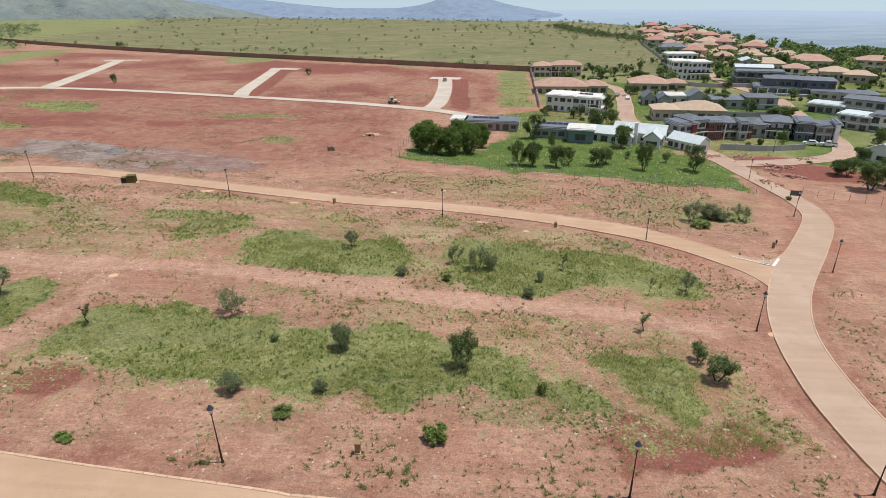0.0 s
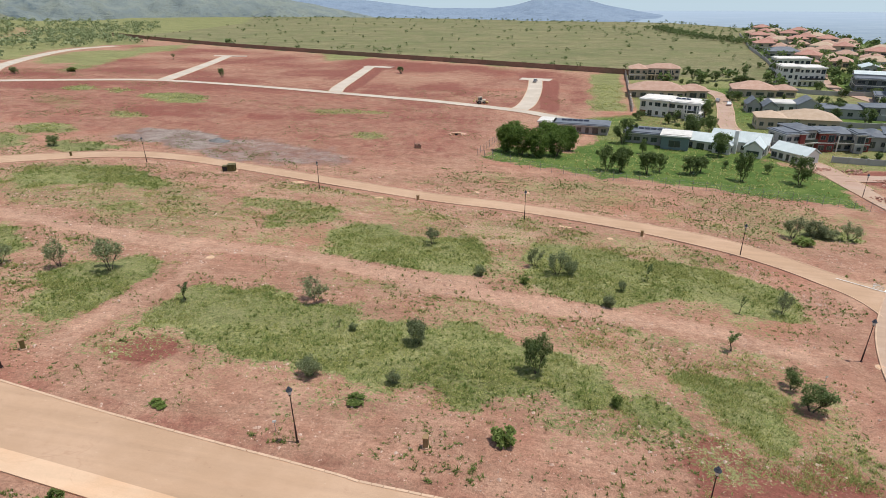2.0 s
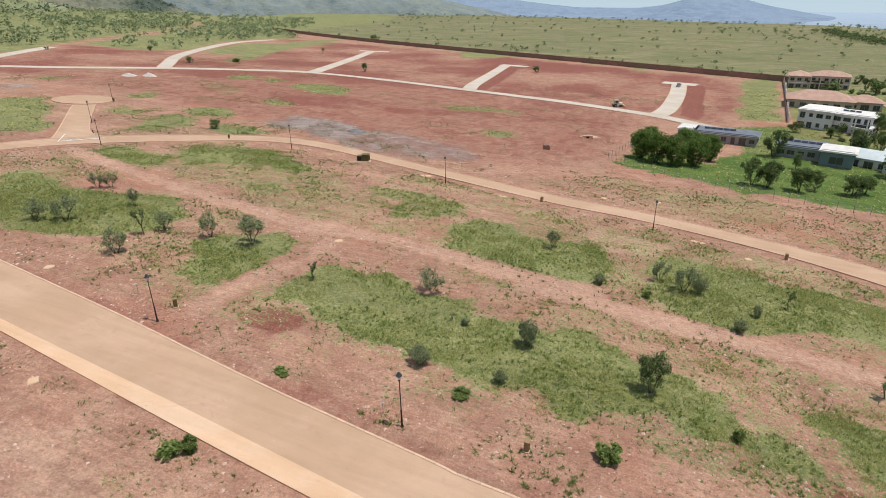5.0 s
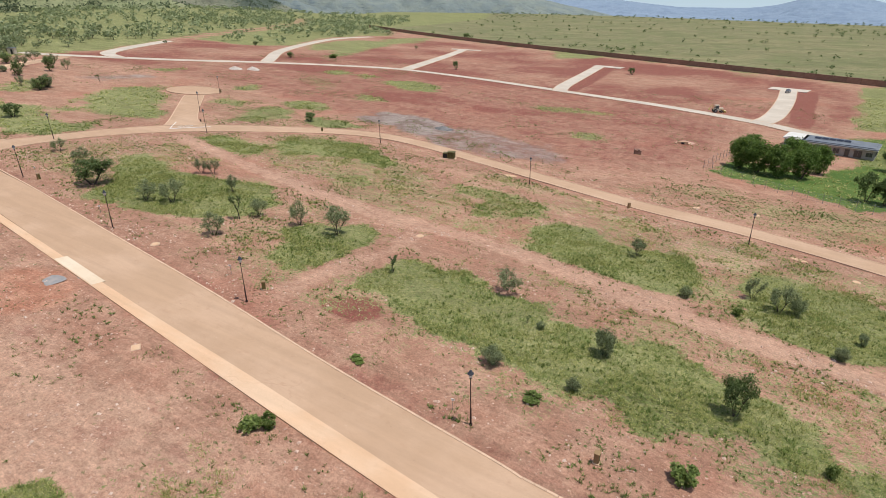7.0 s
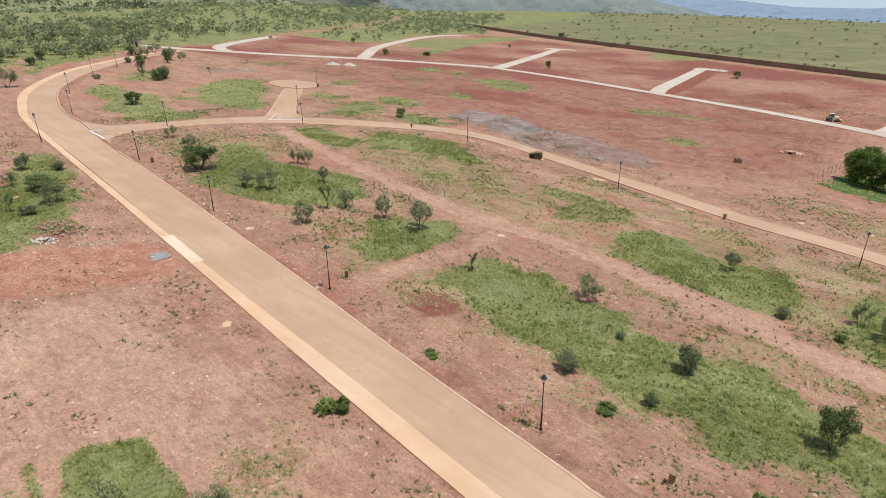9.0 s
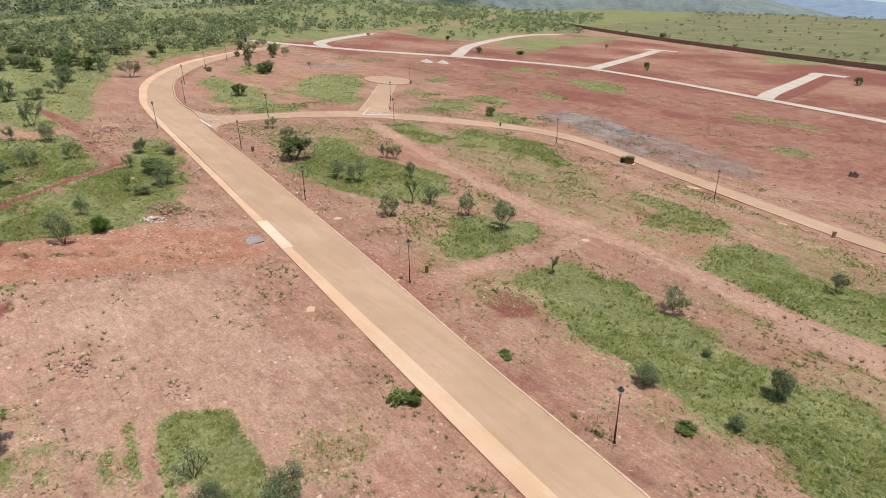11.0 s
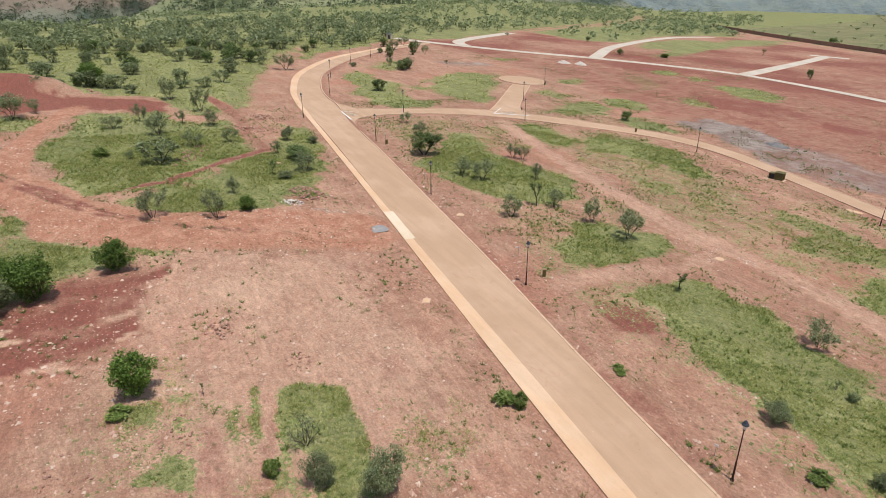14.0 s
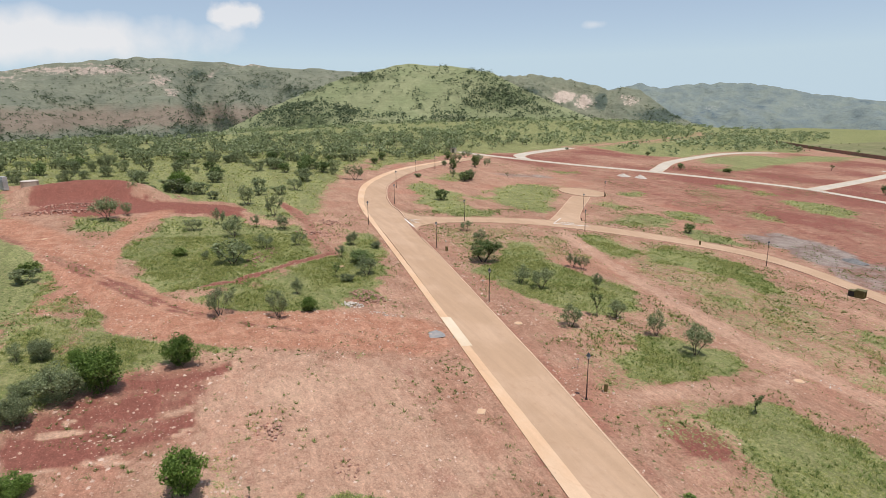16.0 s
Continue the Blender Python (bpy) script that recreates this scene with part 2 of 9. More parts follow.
def paving_mat(name, base, worn, stain, patches=0.12):
    """Paving with large patches, tyre streaks, grit and a few fine cracks."""
    k = Nodes(name)
    n1, n2, n3 = k.noise(patches, 5, 0.6), k.noise(1.2, 5, 0.65), k.noise(14, 4, 0.7)
    c = k.lerp(k.step(n1, 0.4, 0.65), base, worn)
    c = k.lerp(k.math("MULTIPLY", k.step(n2, 0.56, 0.78), 0.45), c, stain)
    tyre = k.noise(1.0, 4, 0.6, (0.05, 0.9, 1.0), 0.4)
    c = k.scale_colour(c, k.math("ADD", k.math("MULTIPLY", tyre, 0.36), 0.82))
    spill = k.noise(0.16, 6, 0.7, (0.7, 1.3, 1.0), 1.2)
    c = k.lerp(k.math("MULTIPLY", k.step(spill, 0.62, 0.72), 0.4), c, stain)
    v = k.n.new("ShaderNodeTexVoronoi")
    v.feature = "DISTANCE_TO_EDGE"
    v.inputs["Scale"].default_value = 0.09
    warp = k.n.new("ShaderNodeVectorMath")
    wn = k.n.new("ShaderNodeTexNoise")
    wn.inputs["Scale"].default_value, wn.inputs["Detail"].default_value = 0.4, 4
    k.l.new(k.at, wn.inputs["Vector"]), k.l.new(wn.outputs["Color"], warp.inputs[0])
    warp.operation = "MULTIPLY_ADD"
    warp.inputs[1].default_value = (4, 4, 0)
    k.l.new(k.at, warp.inputs[2]), k.l.new(warp.outputs[0], v.inputs["Vector"])
    crack = k.math("MULTIPLY", k.math("SUBTRACT", 1.0, k.step(v.outputs["Distance"], 0.001, 0.006)), k.step(n1, 0.48, 0.6))
    c = k.lerp(k.math("MULTIPLY", crack, 0.35), c, stain)
    dp, rp = k.cells(1.6)
    grit = k.math("MULTIPLY", k.step(k.math("SUBTRACT", 0.12, dp), 0.0, 0.04), k.step(rp, 0.8, 0.84))
    c = k.lerp(k.math("MULTIPLY", grit, 0.5), c, k.lerp(k.step(rp, 0.9, 0.91), (0.6, 0.45, 0.34), (0.22, 0.11, 0.08)))
    c = k.scale_colour(c, k.math("ADD", k.math("MULTIPLY", n3, 0.5), 0.75))
    return k.done(c, 0.85, 0, n3, 0.008, 0.25)


M_GROUND = ground_mat()
M_ROAD = paving_mat("tan_road", (0.45, 0.295, 0.19), (0.50, 0.335, 0.225), (0.38, 0.225, 0.14))
M_ROAD_EAST = paving_mat("pinkish_road", (0.43, 0.30, 0.215), (0.47, 0.34, 0.255), (0.37, 0.235, 0.165))
M_STRIP = paving_mat("pale_concrete_strip", (0.62, 0.40, 0.25), (0.66, 0.46, 0.31), (0.5, 0.30, 0.19))
M_NEWCONC = paving_mat("new_white_concrete", (0.66, 0.52, 0.37), (0.70, 0.57, 0.43), (0.56, 0.42, 0.29))
M_KERB = rough_mat("kerb_concrete", (0.60, 0.42, 0.29), (0.50, 0.33, 0.23), 0.5, 9, 0.85)
M_CONC = paving_mat("bare_concrete_road", (0.50, 0.43, 0.35), (0.56, 0.49, 0.41), (0.42, 0.31, 0.24))
M_PAVE = paving_mat("brick_paving", (0.42, 0.28, 0.21), (0.46, 0.33, 0.26), (0.33, 0.21, 0.16))
M_WHITE = rough_mat("road_paint", (0.78, 0.76, 0.71), (0.66, 0.60, 0.53), 1.5, 12, 0.7)
M_IRON = rough_mat("dark_painted_iron", (0.035, 0.022, 0.02), (0.055, 0.032, 0.028), 2, 20, 0.5, 0.002, 0.3)
M_STEEL = rough_mat("galvanised_steel", (0.30, 0.30, 0.31), (0.22, 0.21, 0.21), 2, 20, 0.5, 0.002, 0.6)
M_BRICK = rough_mat("brown_brick", (0.22, 0.13, 0.095), (0.29, 0.175, 0.13), 0.6, 4, 0.9, 0.02)
M_GREENBOX = rough_mat("olive_painted_metal", (0.10, 0.085, 0.028), (0.13, 0.11, 0.04), 1, 14, 0.55)
M_CUT = rough_mat("tan_painted_metal", (0.30, 0.20, 0.10), (0.24, 0.15, 0.075), 1, 14, 0.6)
M_DARK = rough_mat("dark_opening", (0.018, 0.019, 0.022), (0.028, 0.028, 0.03), 1, 10, 0.5)
M_BARK = rough_mat("grey_bark", (0.075, 0.055, 0.042), (0.12, 0.092, 0.072), 3, 25, 0.95, 0.02)
M_LEAF_GREY = leaf_mat("grey_green_leaves", (0.14, 0.17, 0.08), (0.245, 0.285, 0.14), (0.40, 0.44, 0.255))
M_LEAF_DARK = leaf_mat("dark_green_leaves", (0.085, 0.125, 0.042), (0.16, 0.215, 0.074), (0.28, 0.35, 0.135))
M_LEAF_BRIGHT = leaf_mat("bright_green_leaves", (0.07, 0.12, 0.024), (0.14, 0.22, 0.042), (0.235, 0.325, 0.085))
M_LEAF_GARDEN = leaf_mat("garden_leaves", (0.06, 0.095, 0.027), (0.12, 0.17, 0.05), (0.215, 0.275, 0.10))
M_LEAF_HILL = leaf_mat("hillside_leaves", (0.05, 0.072, 0.038), (0.092, 0.12, 0.064), (0.15, 0.185, 0.10))
M_GRASS = leaf_mat("grass_blades", (0.20, 0.24, 0.07), (0.37, 0.385, 0.125), (0.60, 0.55, 0.26))
M_WEED = leaf_mat("small_weeds", (0.075, 0.105, 0.032), (0.135, 0.175, 0.055), (0.23, 0.26, 0.095))
M_HERB = leaf_mat("fresh_herbs", (0.115, 0.17, 0.038), (0.21, 0.275, 0.072), (0.33, 0.375, 0.13))
M_ROCK = rough_mat("red_sandstone", (0.37, 0.19, 0.14), (0.52, 0.34, 0.265), 1.2, 8, 0.95, 0.03, vary=0.4)
M_PALEROCK = rough_mat("pale_rubble", (0.62, 0.56, 0.50), (0.48, 0.40, 0.34), 1.5, 9, 0.95, 0.03, vary=0.3)
M_PEBBLE = rough_mat("soil_pebbles", (0.46, 0.28, 0.205), (0.62, 0.47, 0.38), 0.8, 9, 0.95, 0.02)
M_CEMENT = rough_mat("grey_cement", (0.24, 0.235, 0.235), (0.32, 0.29, 0.27), 0.9, 9, 0.9, 0.02)
M_GRAVEL = rough_mat("grey_gravel", (0.13, 0.125, 0.125), (0.21, 0.20, 0.195), 1.5, 12, 0.95, 0.03)
M_WALL = [rough_mat("plaster_" + n, a, b, 0.25, 8, 0.85) for n, a, b in (
    ("white", (0.72, 0.70, 0.66), (0.64, 0.61, 0.57)), ("grey", (0.40, 0.385, 0.37), (0.35, 0.335, 0.32)),
    ("beige", (0.50, 0.42, 0.33), (0.44, 0.36, 0.28)), ("slate", (0.11, 0.125, 0.15), (0.14, 0.155, 0.18)),
    ("maroon", (0.20, 0.045, 0.04), (0.24, 0.06, 0.05)), ("teal", (0.13, 0.18, 0.185), (0.16, 0.21, 0.21)))]
M_ROOF = [rough_mat("roof_" + n, a, b, 0.5, 5, r, 0.02) for n, a, b, r in (
    ("terracotta", (0.41, 0.255, 0.19), (0.47, 0.315, 0.245), 0.9), ("tan_tile", (0.47, 0.345, 0.245), (0.53, 0.405, 0.30), 0.9),
    ("slate_sheet", (0.125, 0.14, 0.165), (0.17, 0.185, 0.205), 0.6), ("pale_sheet", (0.50, 0.56, 0.56), (0.58, 0.63, 0.63), 0.5),
    ("white_deck", (0.68, 0.66, 0.62), (0.58, 0.55, 0.51), 0.9), ("red_tile", (0.39, 0.20, 0.155), (0.45, 0.255, 0.205), 0.9))]


def glass_mat():
    k = Nodes("window_glass")
    return k.done((0.035, 0.045, 0.055), 0.06, 0, None, 0, 0.8)


M_GLASS = glass_mat()

# ---- the lie of the land ----
def softplus(v):
    return np.logaddexp(0, v)


def ease(v, lo, hi):
    u = np.clip((v - lo) / (hi - lo), 0, 1)
    return u * u * (3 - 2 * u)


def rumple(x, y, size, seed=0):
    """Smooth value noise from 0 to 1 on a lattice of that size in metres."""
    u, v = x / size, y / size
    i, j = np.floor(u).astype(np.int64), np.floor(v).astype(np.int64)
    f, g = u - i, v - j
    f, g = f * f * (3 - 2 * f), g * g * (3 - 2 * g)

    def at(a, b):
        h = (a * 374761393 + b * 668265263 + seed * 1442695041) & 0x7FFFFFFF
        h = ((h ^ (h >> 13)) * 1274126177) & 0x7FFFFFFF
        return ((h ^ (h >> 16)) & 0xFFFF) / 65535.0
    return (at(i, j) * (1 - f) + at(i + 1, j) * f) * (1 - g) + (at(i, j + 1) * (1 - f) + at(i + 1, j + 1) * f) * g


EDGE_AZ = (-180, -60, -36, -32.8, -30.4, -27.9, -26, -23.4, -21.6, -17.4, -11, 0, 11, 35, 40, 65, 90, 103, 140, 180)
EDGE_R = (430, 460, 490, 480, 490, 545, 595, 650, 715, 760, 850, 890, 1000, 1280, 1090, 800, 430, 410, 400, 500)
DROP_AZ = (-180, 20, 45, 75, 110, 180)
DROP_Z = (178, 178, 60, 60, 110, 178)


def land(x, y):
    """Height of the ground: a plateau that tilts down to the north-east, flattens out and falls to the plain at its rim."""
    x, y = np.asarray(x, float), np.asarray(y, float)
    p = -0.0653 * x - 0.0666 * y
    z = -15 + 2.5 * softplus((p + 15) / 2.5) - 2.5 * softplus((p - 14) / 2.5)
    r, az = np.hypot(x, y), np.degrees(np.arctan2(-x, y))
    over = ease(r, np.interp(az, EDGE_AZ, EDGE_R), np.interp(az, EDGE_AZ, EDGE_R) + 650)
    return z - over * np.interp(az, DROP_AZ, DROP_Z) - 500 * ease(r, 4300, 5000)


def inside(x, y, pts):
    """Signed distance to a closed outline, positive inside."""
    best, odd = np.full(x.shape, 1e9), np.zeros(x.shape, bool)
    for (ax, ay), (bx, by) in zip(pts, pts[1:] + pts[:1]):
        ex, ey = bx - ax, by - ay
        u = np.clip(((x - ax) * ex + (y - ay) * ey) / (ex * ex + ey * ey + 1e-9), 0, 1)
        best = np.minimum(best, np.hypot(x - ax - u * ex, y - ay - u * ey))
        if ey:
            odd ^= ((ay > y) != (by > y)) & (x < ax + (y - ay) / ey * ex)
    return np.where(odd, best, -best)


def beside(x, y, pts):
    """Distance to an open line."""
    best = np.full(x.shape, 1e9)
    for (ax, ay), (bx, by) in zip(pts, pts[1:]):
        ex, ey = bx - ax, by - ay
        u = np.clip(((x - ax) * ex + (y - ay) * ey) / (ex * ex + ey * ey), 0, 1)
        best = np.minimum(best, np.hypot(x - ax - u * ex, y - ay - u * ey))
    return best


def pairs(v):
    return list(zip(v[::2], v[1::2]))


class Cover:
    """What lies on the ground at many points: amounts from 0 to 1."""

    def __init__(self, x, y):
        self.x, self.y = x, y
        self.grass, self.dark, self.grey, self.pale, self.olive, self.lawn, self.wood, self.bare = (np.zeros(x.shape) for _ in range(8))
        self.wobble = (rumple(x, y, 9, 1) - 0.5) * 5 + (rumple(x, y, 3, 2) - 0.5) * 3.5 + (rumple(x, y, 1.2, 3) - 0.5) * 2.5

    def near(self, pts, margin):
        px, py = [p[0] for p in pts], [p[1] for p in pts]
        return (self.x > min(px) - margin) & (self.x < max(px) + margin) & (self.y > min(py) - margin) & (self.y < max(py) + margin)

    def patch(self, field, amount, soft, *v):
        pts = pairs(v)
        s = self.near(pts, soft * 2 + 4)
        a = amount * ease(inside(self.x[s], self.y[s], pts) + self.wobble[s] * min(1, soft / 3), -soft, soft)
        field[s] = np.maximum(field[s], a)

    def clear(self, fields, amount, soft, *v):
        pts = pairs(v)
        s = self.near(pts, soft * 2 + 4)
        a = amount * ease(inside(self.x[s], self.y[s], pts) + self.wobble[s] * min(1, soft / 3), -soft, soft)
        for f in fields:
            f[s] *= 1 - a

    def trail(self, field, amount, half, soft, *v, wipe=()):
        pts = pairs(v)
        s = self.near(pts, half + soft + 4)
        a = ease(half + soft - beside(self.x[s], self.y[s], pts) + self.wobble[s] * 0.25, 0, soft)
        for f in wipe:
            f[s] *= 1 - a
        if field is not None:
            field[s] = np.maximum(field[s], amount * a)


def cover_at(x, y):
    c = Cover(x, y)
    r = np.hypot(x, y)
    # open veld north and west of the plots, dry grass beyond the boundary wall, woods and gardens round the houses
    veld = ease(inside(x, y, pairs((-2600, -400, -60, -400, -84, -24, -100, -20, -130, 8, -128, 26, -150, 34, -178, 40, -205, 54, -238, 80, -262, 112, -284, 132, -284, 146, -292, 176, -318, 226, -345, 262, -300, 268, -285, 300, -330, 380, -345, 452, -335, 490, -420, 588, -420, 1500, -2600, 1500))) + c.wobble * 1.2, -4, 4)
    c.grass = np.maximum(c.grass, veld * 0.95)
    dry = ease(inside(x, y, pairs((-436, 900, -436, 588, -390, 565, -221, 490, -73, 422, 43, 367, 62, 363, 100, 350, 129, 342, 150, 425, 166, 512, 196, 640, 250, 780, 900, 1400, -900, 1900))), -2, 2)
    c.olive = np.maximum(c.olive, dry)
    c.grass = np.maximum(c.grass, dry)
    town = ease(inside(x, y, pairs((52, 367, 42, 246, 20, 232, 22, 190, 64, 178, 80, 170, 84, 150, 96, 150, 160, 120, 700, 200, 700, 800, 250, 780, 196, 640, 166, 512, 150, 425, 129, 342, 100, 350))), -3, 3)
    c.grass = np.maximum(c.grass, town * (0.74 + 0.6 * (rumple(x, y, 22, 9) - 0.3)))
    c.lawn = np.maximum(c.lawn, town * 0.9 * rumple(x, y, 30, 10))
    beyond = ease(r, 620, 900)
    c.grass = np.maximum(c.grass, beyond)
    c.wood = np.maximum(c.wood, beyond * 0.5 * rumple(x, y, 160, 11) + 0.4 * ease(r, 1200, 1700))
    plots = ease(inside(x, y, pairs((34, 40, 34, 96, -3, 108, -60, 117, -96, 118, -118, 97, -132, 74, -132, 54, -60, 44, -10, 38))) + c.wobble, -3, 3)
    thin = rumple(x, y, 16, 15) * 0.6 + rumple(x, y, 5, 16) * 0.4
    c.grass = np.maximum(c.grass, plots * np.clip(thin * 0.85 - 0.05, 0, 0.48))
    yard = ease(inside(x, y, pairs((-10, 22, -60, 29, -75, 28, -62, 0, -40, -20, -10, -10))) + c.wobble, -3, 3)
    c.grass = np.maximum(c.grass, yard * np.clip(thin * 0.7 - 0.16, 0, 0.4) * ease(-y, -22, -2))
    north = ease(inside(x, y, pairs((60, 100, 76, 126, 30, 138, 0, 142, -30, 128, -20, 118, 16, 112, 36, 104))) + c.wobble, -3, 3)
    c.grass = np.maximum(c.grass, north * np.clip(thin * 0.85 - 0.05, 0, 0.5))
    fields = (c.grass, c.olive)
    phase = ease(inside(x, y, pairs((-345, 262, -300, 268, -285, 300, -330, 380, -345, 452, -335, 490, -221, 480, -73, 412, 43, 358, 20, 232, -8, 215, -100, 175, -190, 165, -240, 150, -284, 146, -292, 176, -318, 226))), -8, 8)
    c.dark = np.maximum(c.dark, phase * (0.20 + 0.75 * rumple(x, y, 38, 12) * (0.4 + rumple(x, y, 11, 13))))
    c.patch(c.dark, 0.5, 14, -240, 150, -175, 255, -95, 262, -5, 240, -10, 165, -25, 135, -60, 128, -100, 131, -160, 146, -190, 150)
    c.patch(c.grass, 0.85, 2.8, 47.8, 114.8, 64.7, 114.9, 62.2, 108.8, 45.7, 106.1)
    c.patch(c.grass, 0.5, 5.6, -18.6, 134.3, -12.1, 138.5, 1.7, 132.7, 20.2, 121.2, 9, 121.6, -8.6, 125.7)
    c.patch(c.grass, 0.5, 5.6, 26.7, 137.1, 42.6, 134.2, 51.4, 128.1, 35, 125.8)
    c.patch(c.grass, 0.92, 4.2, -189.4, 107.9, -185.1, 131.9, -169.4, 119.6, -153.9, 107.6, -142.6, 93.1, -151.6, 89.8, -165.7, 90.9)
    c.patch(c.grass, 0.8, 4.2, -176.8, 75.5, -177.7, 84.2, -159.2, 79.8, -143, 73.3, -144.4, 64.3, -146.1, 60.7)
    c.patch(c.grass, 0.75, 4.2, -129.7, 103.7, -138.6, 121.5, -128, 136.4, -120, 125.2, -122.1, 112.2)
    c.patch(c.grass, 0.75, 4.2, -155.3, 122.3, -160.2, 134.2, -147.4, 134.2, -142.9, 123.3)
    c.patch(c.grass, 0.875, 4.2, -136.7, 135.7, -134.8, 149.3, -123.9, 142.1, -128.7, 132.2)
    c.patch(c.grass, 0.875, 4.2, -117.3, 122.2, -112, 133, -101.4, 129.9, -108.8, 119.5)
    c.patch(c.grass, 0.875, 5.6, -169.6, 141.3, -174.1, 159.8, -165.2, 148.7)
    c.patch(c.grass, 0.875, 5.6, -225.4, 154.5, -224.7, 170, -216, 167.3, -216.6, 153.1)
    c.patch(c.grass, 0.5625, 8.4, -19.9, 137.2, -7, 140.5, 5.6, 133.8, -4.8, 129.3, -16.1, 129.3)
    c.patch(c.grass, 0.625, 5.6, -36.7, 126.3, -21.5, 126.8, -15.6, 120.5, -28.2, 122)
    c.patch(c.grass, 0.75, 8.4, -166, 457.3, -155.2, 473, -112.9, 448.4, -122.1, 423.4, -147.2, 412.2)
    c.patch(c.grass, 0.75, 8.4, -34.1, 386.9, -16.9, 395.1, -12.9, 376.9, -27, 374.9)
    c.patch(c.grass, 0.95, 5.6, 32.8, 361.6, 49.5, 365.1, 37.8, 250.9, 22.9, 248.2)
    c.patch(c.grass, 0.75, 7, -318.6, 439.6, -322.2, 482.2, -310.1, 531, -277.8, 438.3, -278.5, 382.3)
    c.patch(c.grass, 0.75, 3.5, -94.4, 24.2, -113.2, 29, -113.4, 33.9, -92.3, 29, -89.6, 25.3)
    c.patch(c.grass, 0.875, 2.1, -72.4, 15.8, -71.5, 20.6, -68.1, 20.8, -68.4, 16.6)
    c.patch(c.grass, 0.75, 2.1, -78.3, 1.7, -76, 8.7, -73.7, 8.5, -75.9, 1.9)
    c.patch(c.grass, 0.75, 2.8, -77.9, -5.6, -77.8, -2.4, -76.2, 1.4, -69.8, 0.3, -70, -4, -70.4, -5.9)
    c.patch(c.grass, 0.95, 3.5, -91.7, -24.6, -94, -21.2, -88.6, -12.5, -81.6, -8, -78.7, -4, -71.9, -3.4, -71.8, -8.2, -66.9, -10, -65.3, -14.4, -61.8, -18.3)
    c.patch(c.grass, 0.9, 3.5, -141, -35, -133, -29.8, -110.9, -21, -104.7, -19.4, -97.6, -21.8, -95.1, -25.3)
    c.patch(c.grass, 0.9, 3.5, -123.5, -13.8, -135.6, -6.3, -143.9, 10.3, -127.3, 14.5, -113.6, 18, -104.8, 7.6, -96.6, -1.6, -90.9, -4, -102.2, -8.2)
    c.patch(c.grass, 0.85, 3.5, -100.8, -8.1, -95.3, -1.7, -101.7, 7.3, -109.1, 21.5, -92.3, 23.5, -85.2, 19.8, -83.1, 9.3, -85.9, -1.9, -90.1, -5.5)
    c.patch(c.grass, 0.9, 3.5, -147.5, -28.4, -149.9, -10.1, -132.6, -16.5, -135.9, -21.8)
    c.patch(c.grass, 0.95, 3.5, -164.2, 62, -172.9, 70.8, -173.8, 79, -156.6, 76.4, -147.5, 77.6, -140.6, 69.3, -146.5, 65.4, -155.6, 62.9)
    c.patch(c.grass, 0.95, 3.5, -185, 103, -191.9, 117.7, -187.1, 130.6, -144.5, 99.6, -146.1, 88.1, -159, 89.3, -171.8, 94.2)
    c.patch(c.grass, 0.8, 3.5, -170.6, 85.6, -180.9, 98.6, -161, 85.3, -161.5, 80.7)
    c.patch(c.grass, 0.875, 3.5, -184, 68.2, -195.6, 77.8, -177.9, 81, -169.2, 78.3, -170.4, 66.8)
    c.patch(c.grass, 0.75, 4.2, -205.7, 82.3, -222.8, 111.8, -198.4, 100.7, -195.7, 91.7)
    c.patch(c.grass, 0.8, 2.8, -150.1, 72.9, -146.8, 81.9, -140.3, 76.4, -142.3, 70.2)
    c.patch(c.grass, 0.9, 3.5, -201.5, 53.4, -191, 54, -175.5, 48.9, -173.7, 44.8)
    c.clear((c.grass, c.olive), 0.7, 4, -98.8, 7, -114.6, 12.8, -135.8, 27.3, -169.6, 36.3, -212.1, 52.1, -252.8, 72.7, -292.8, 102.7, -226.4, 66.1, -134.2, 38.5, -99.5, 34.1, -88, 30.1)
    c.clear((c.grass, c.olive), 0.97, 2.5, -205.4, -48.9, -206.9, -35.3, -198.3, -17.4, -175.7, -13.9, -163.9, 12.2, -146.5, 13.2, -141.3, 7.6, -147.4, -5.4, -141.3, -9.8, -119.6, -13.5, -102.4, -9, -83.9, -1.9, -90.7, -20.7, -99.1, -17.9, -111.1, -21.8, -135.5, -31.1, -141, -35)
    c.clear((c.grass, c.olive), 0.97, 2.5, -190.5, -22, -160.2, 6.8, -141.4, 23.7, -148.7, 31.9, -184.5, 52.7, -193.5, 63, -140.8, 40.6, -100.8, 35.4, -65.6, 31.7, -63.8, 14.2, -72.9, 3, -79.6, -14.3)
    c.patch(c.grass, 0.95, 2.8, -122, -13.5, -131, -11.7, -139.7, -6.2, -138.1, 3.9, -133.2, 14.1, -136.2, 22.7, -121.8, 23, -114, 21.2, -104.7, 10.7, -100.3, 5.7, -99.3, 0, -97.2, -5.3, -99.4, -8.1, -111.7, -12)
    c.patch(c.grass, 0.95, 2.8, -90.5, -2.7, -94.1, 0.4, -97.9, 8.7, -105.2, 20.2, -114.5, 26.7, -122, 31.1, -112.4, 34.5, -98.2, 32.3, -84, 26.7, -85.5, 22.3, -82.1, 14.7, -83.7, 10.3, -85.8, 1.1)
    c.patch(c.grass, 0.97, 2.8, -94.9, -15.3, -91, -13.2, -83.5, -8.7, -78.5, -2.7, -75.4, 8.1, -73.1, 7, -73.5, -0.6, -70, -8.6, -65.7, -13.3)
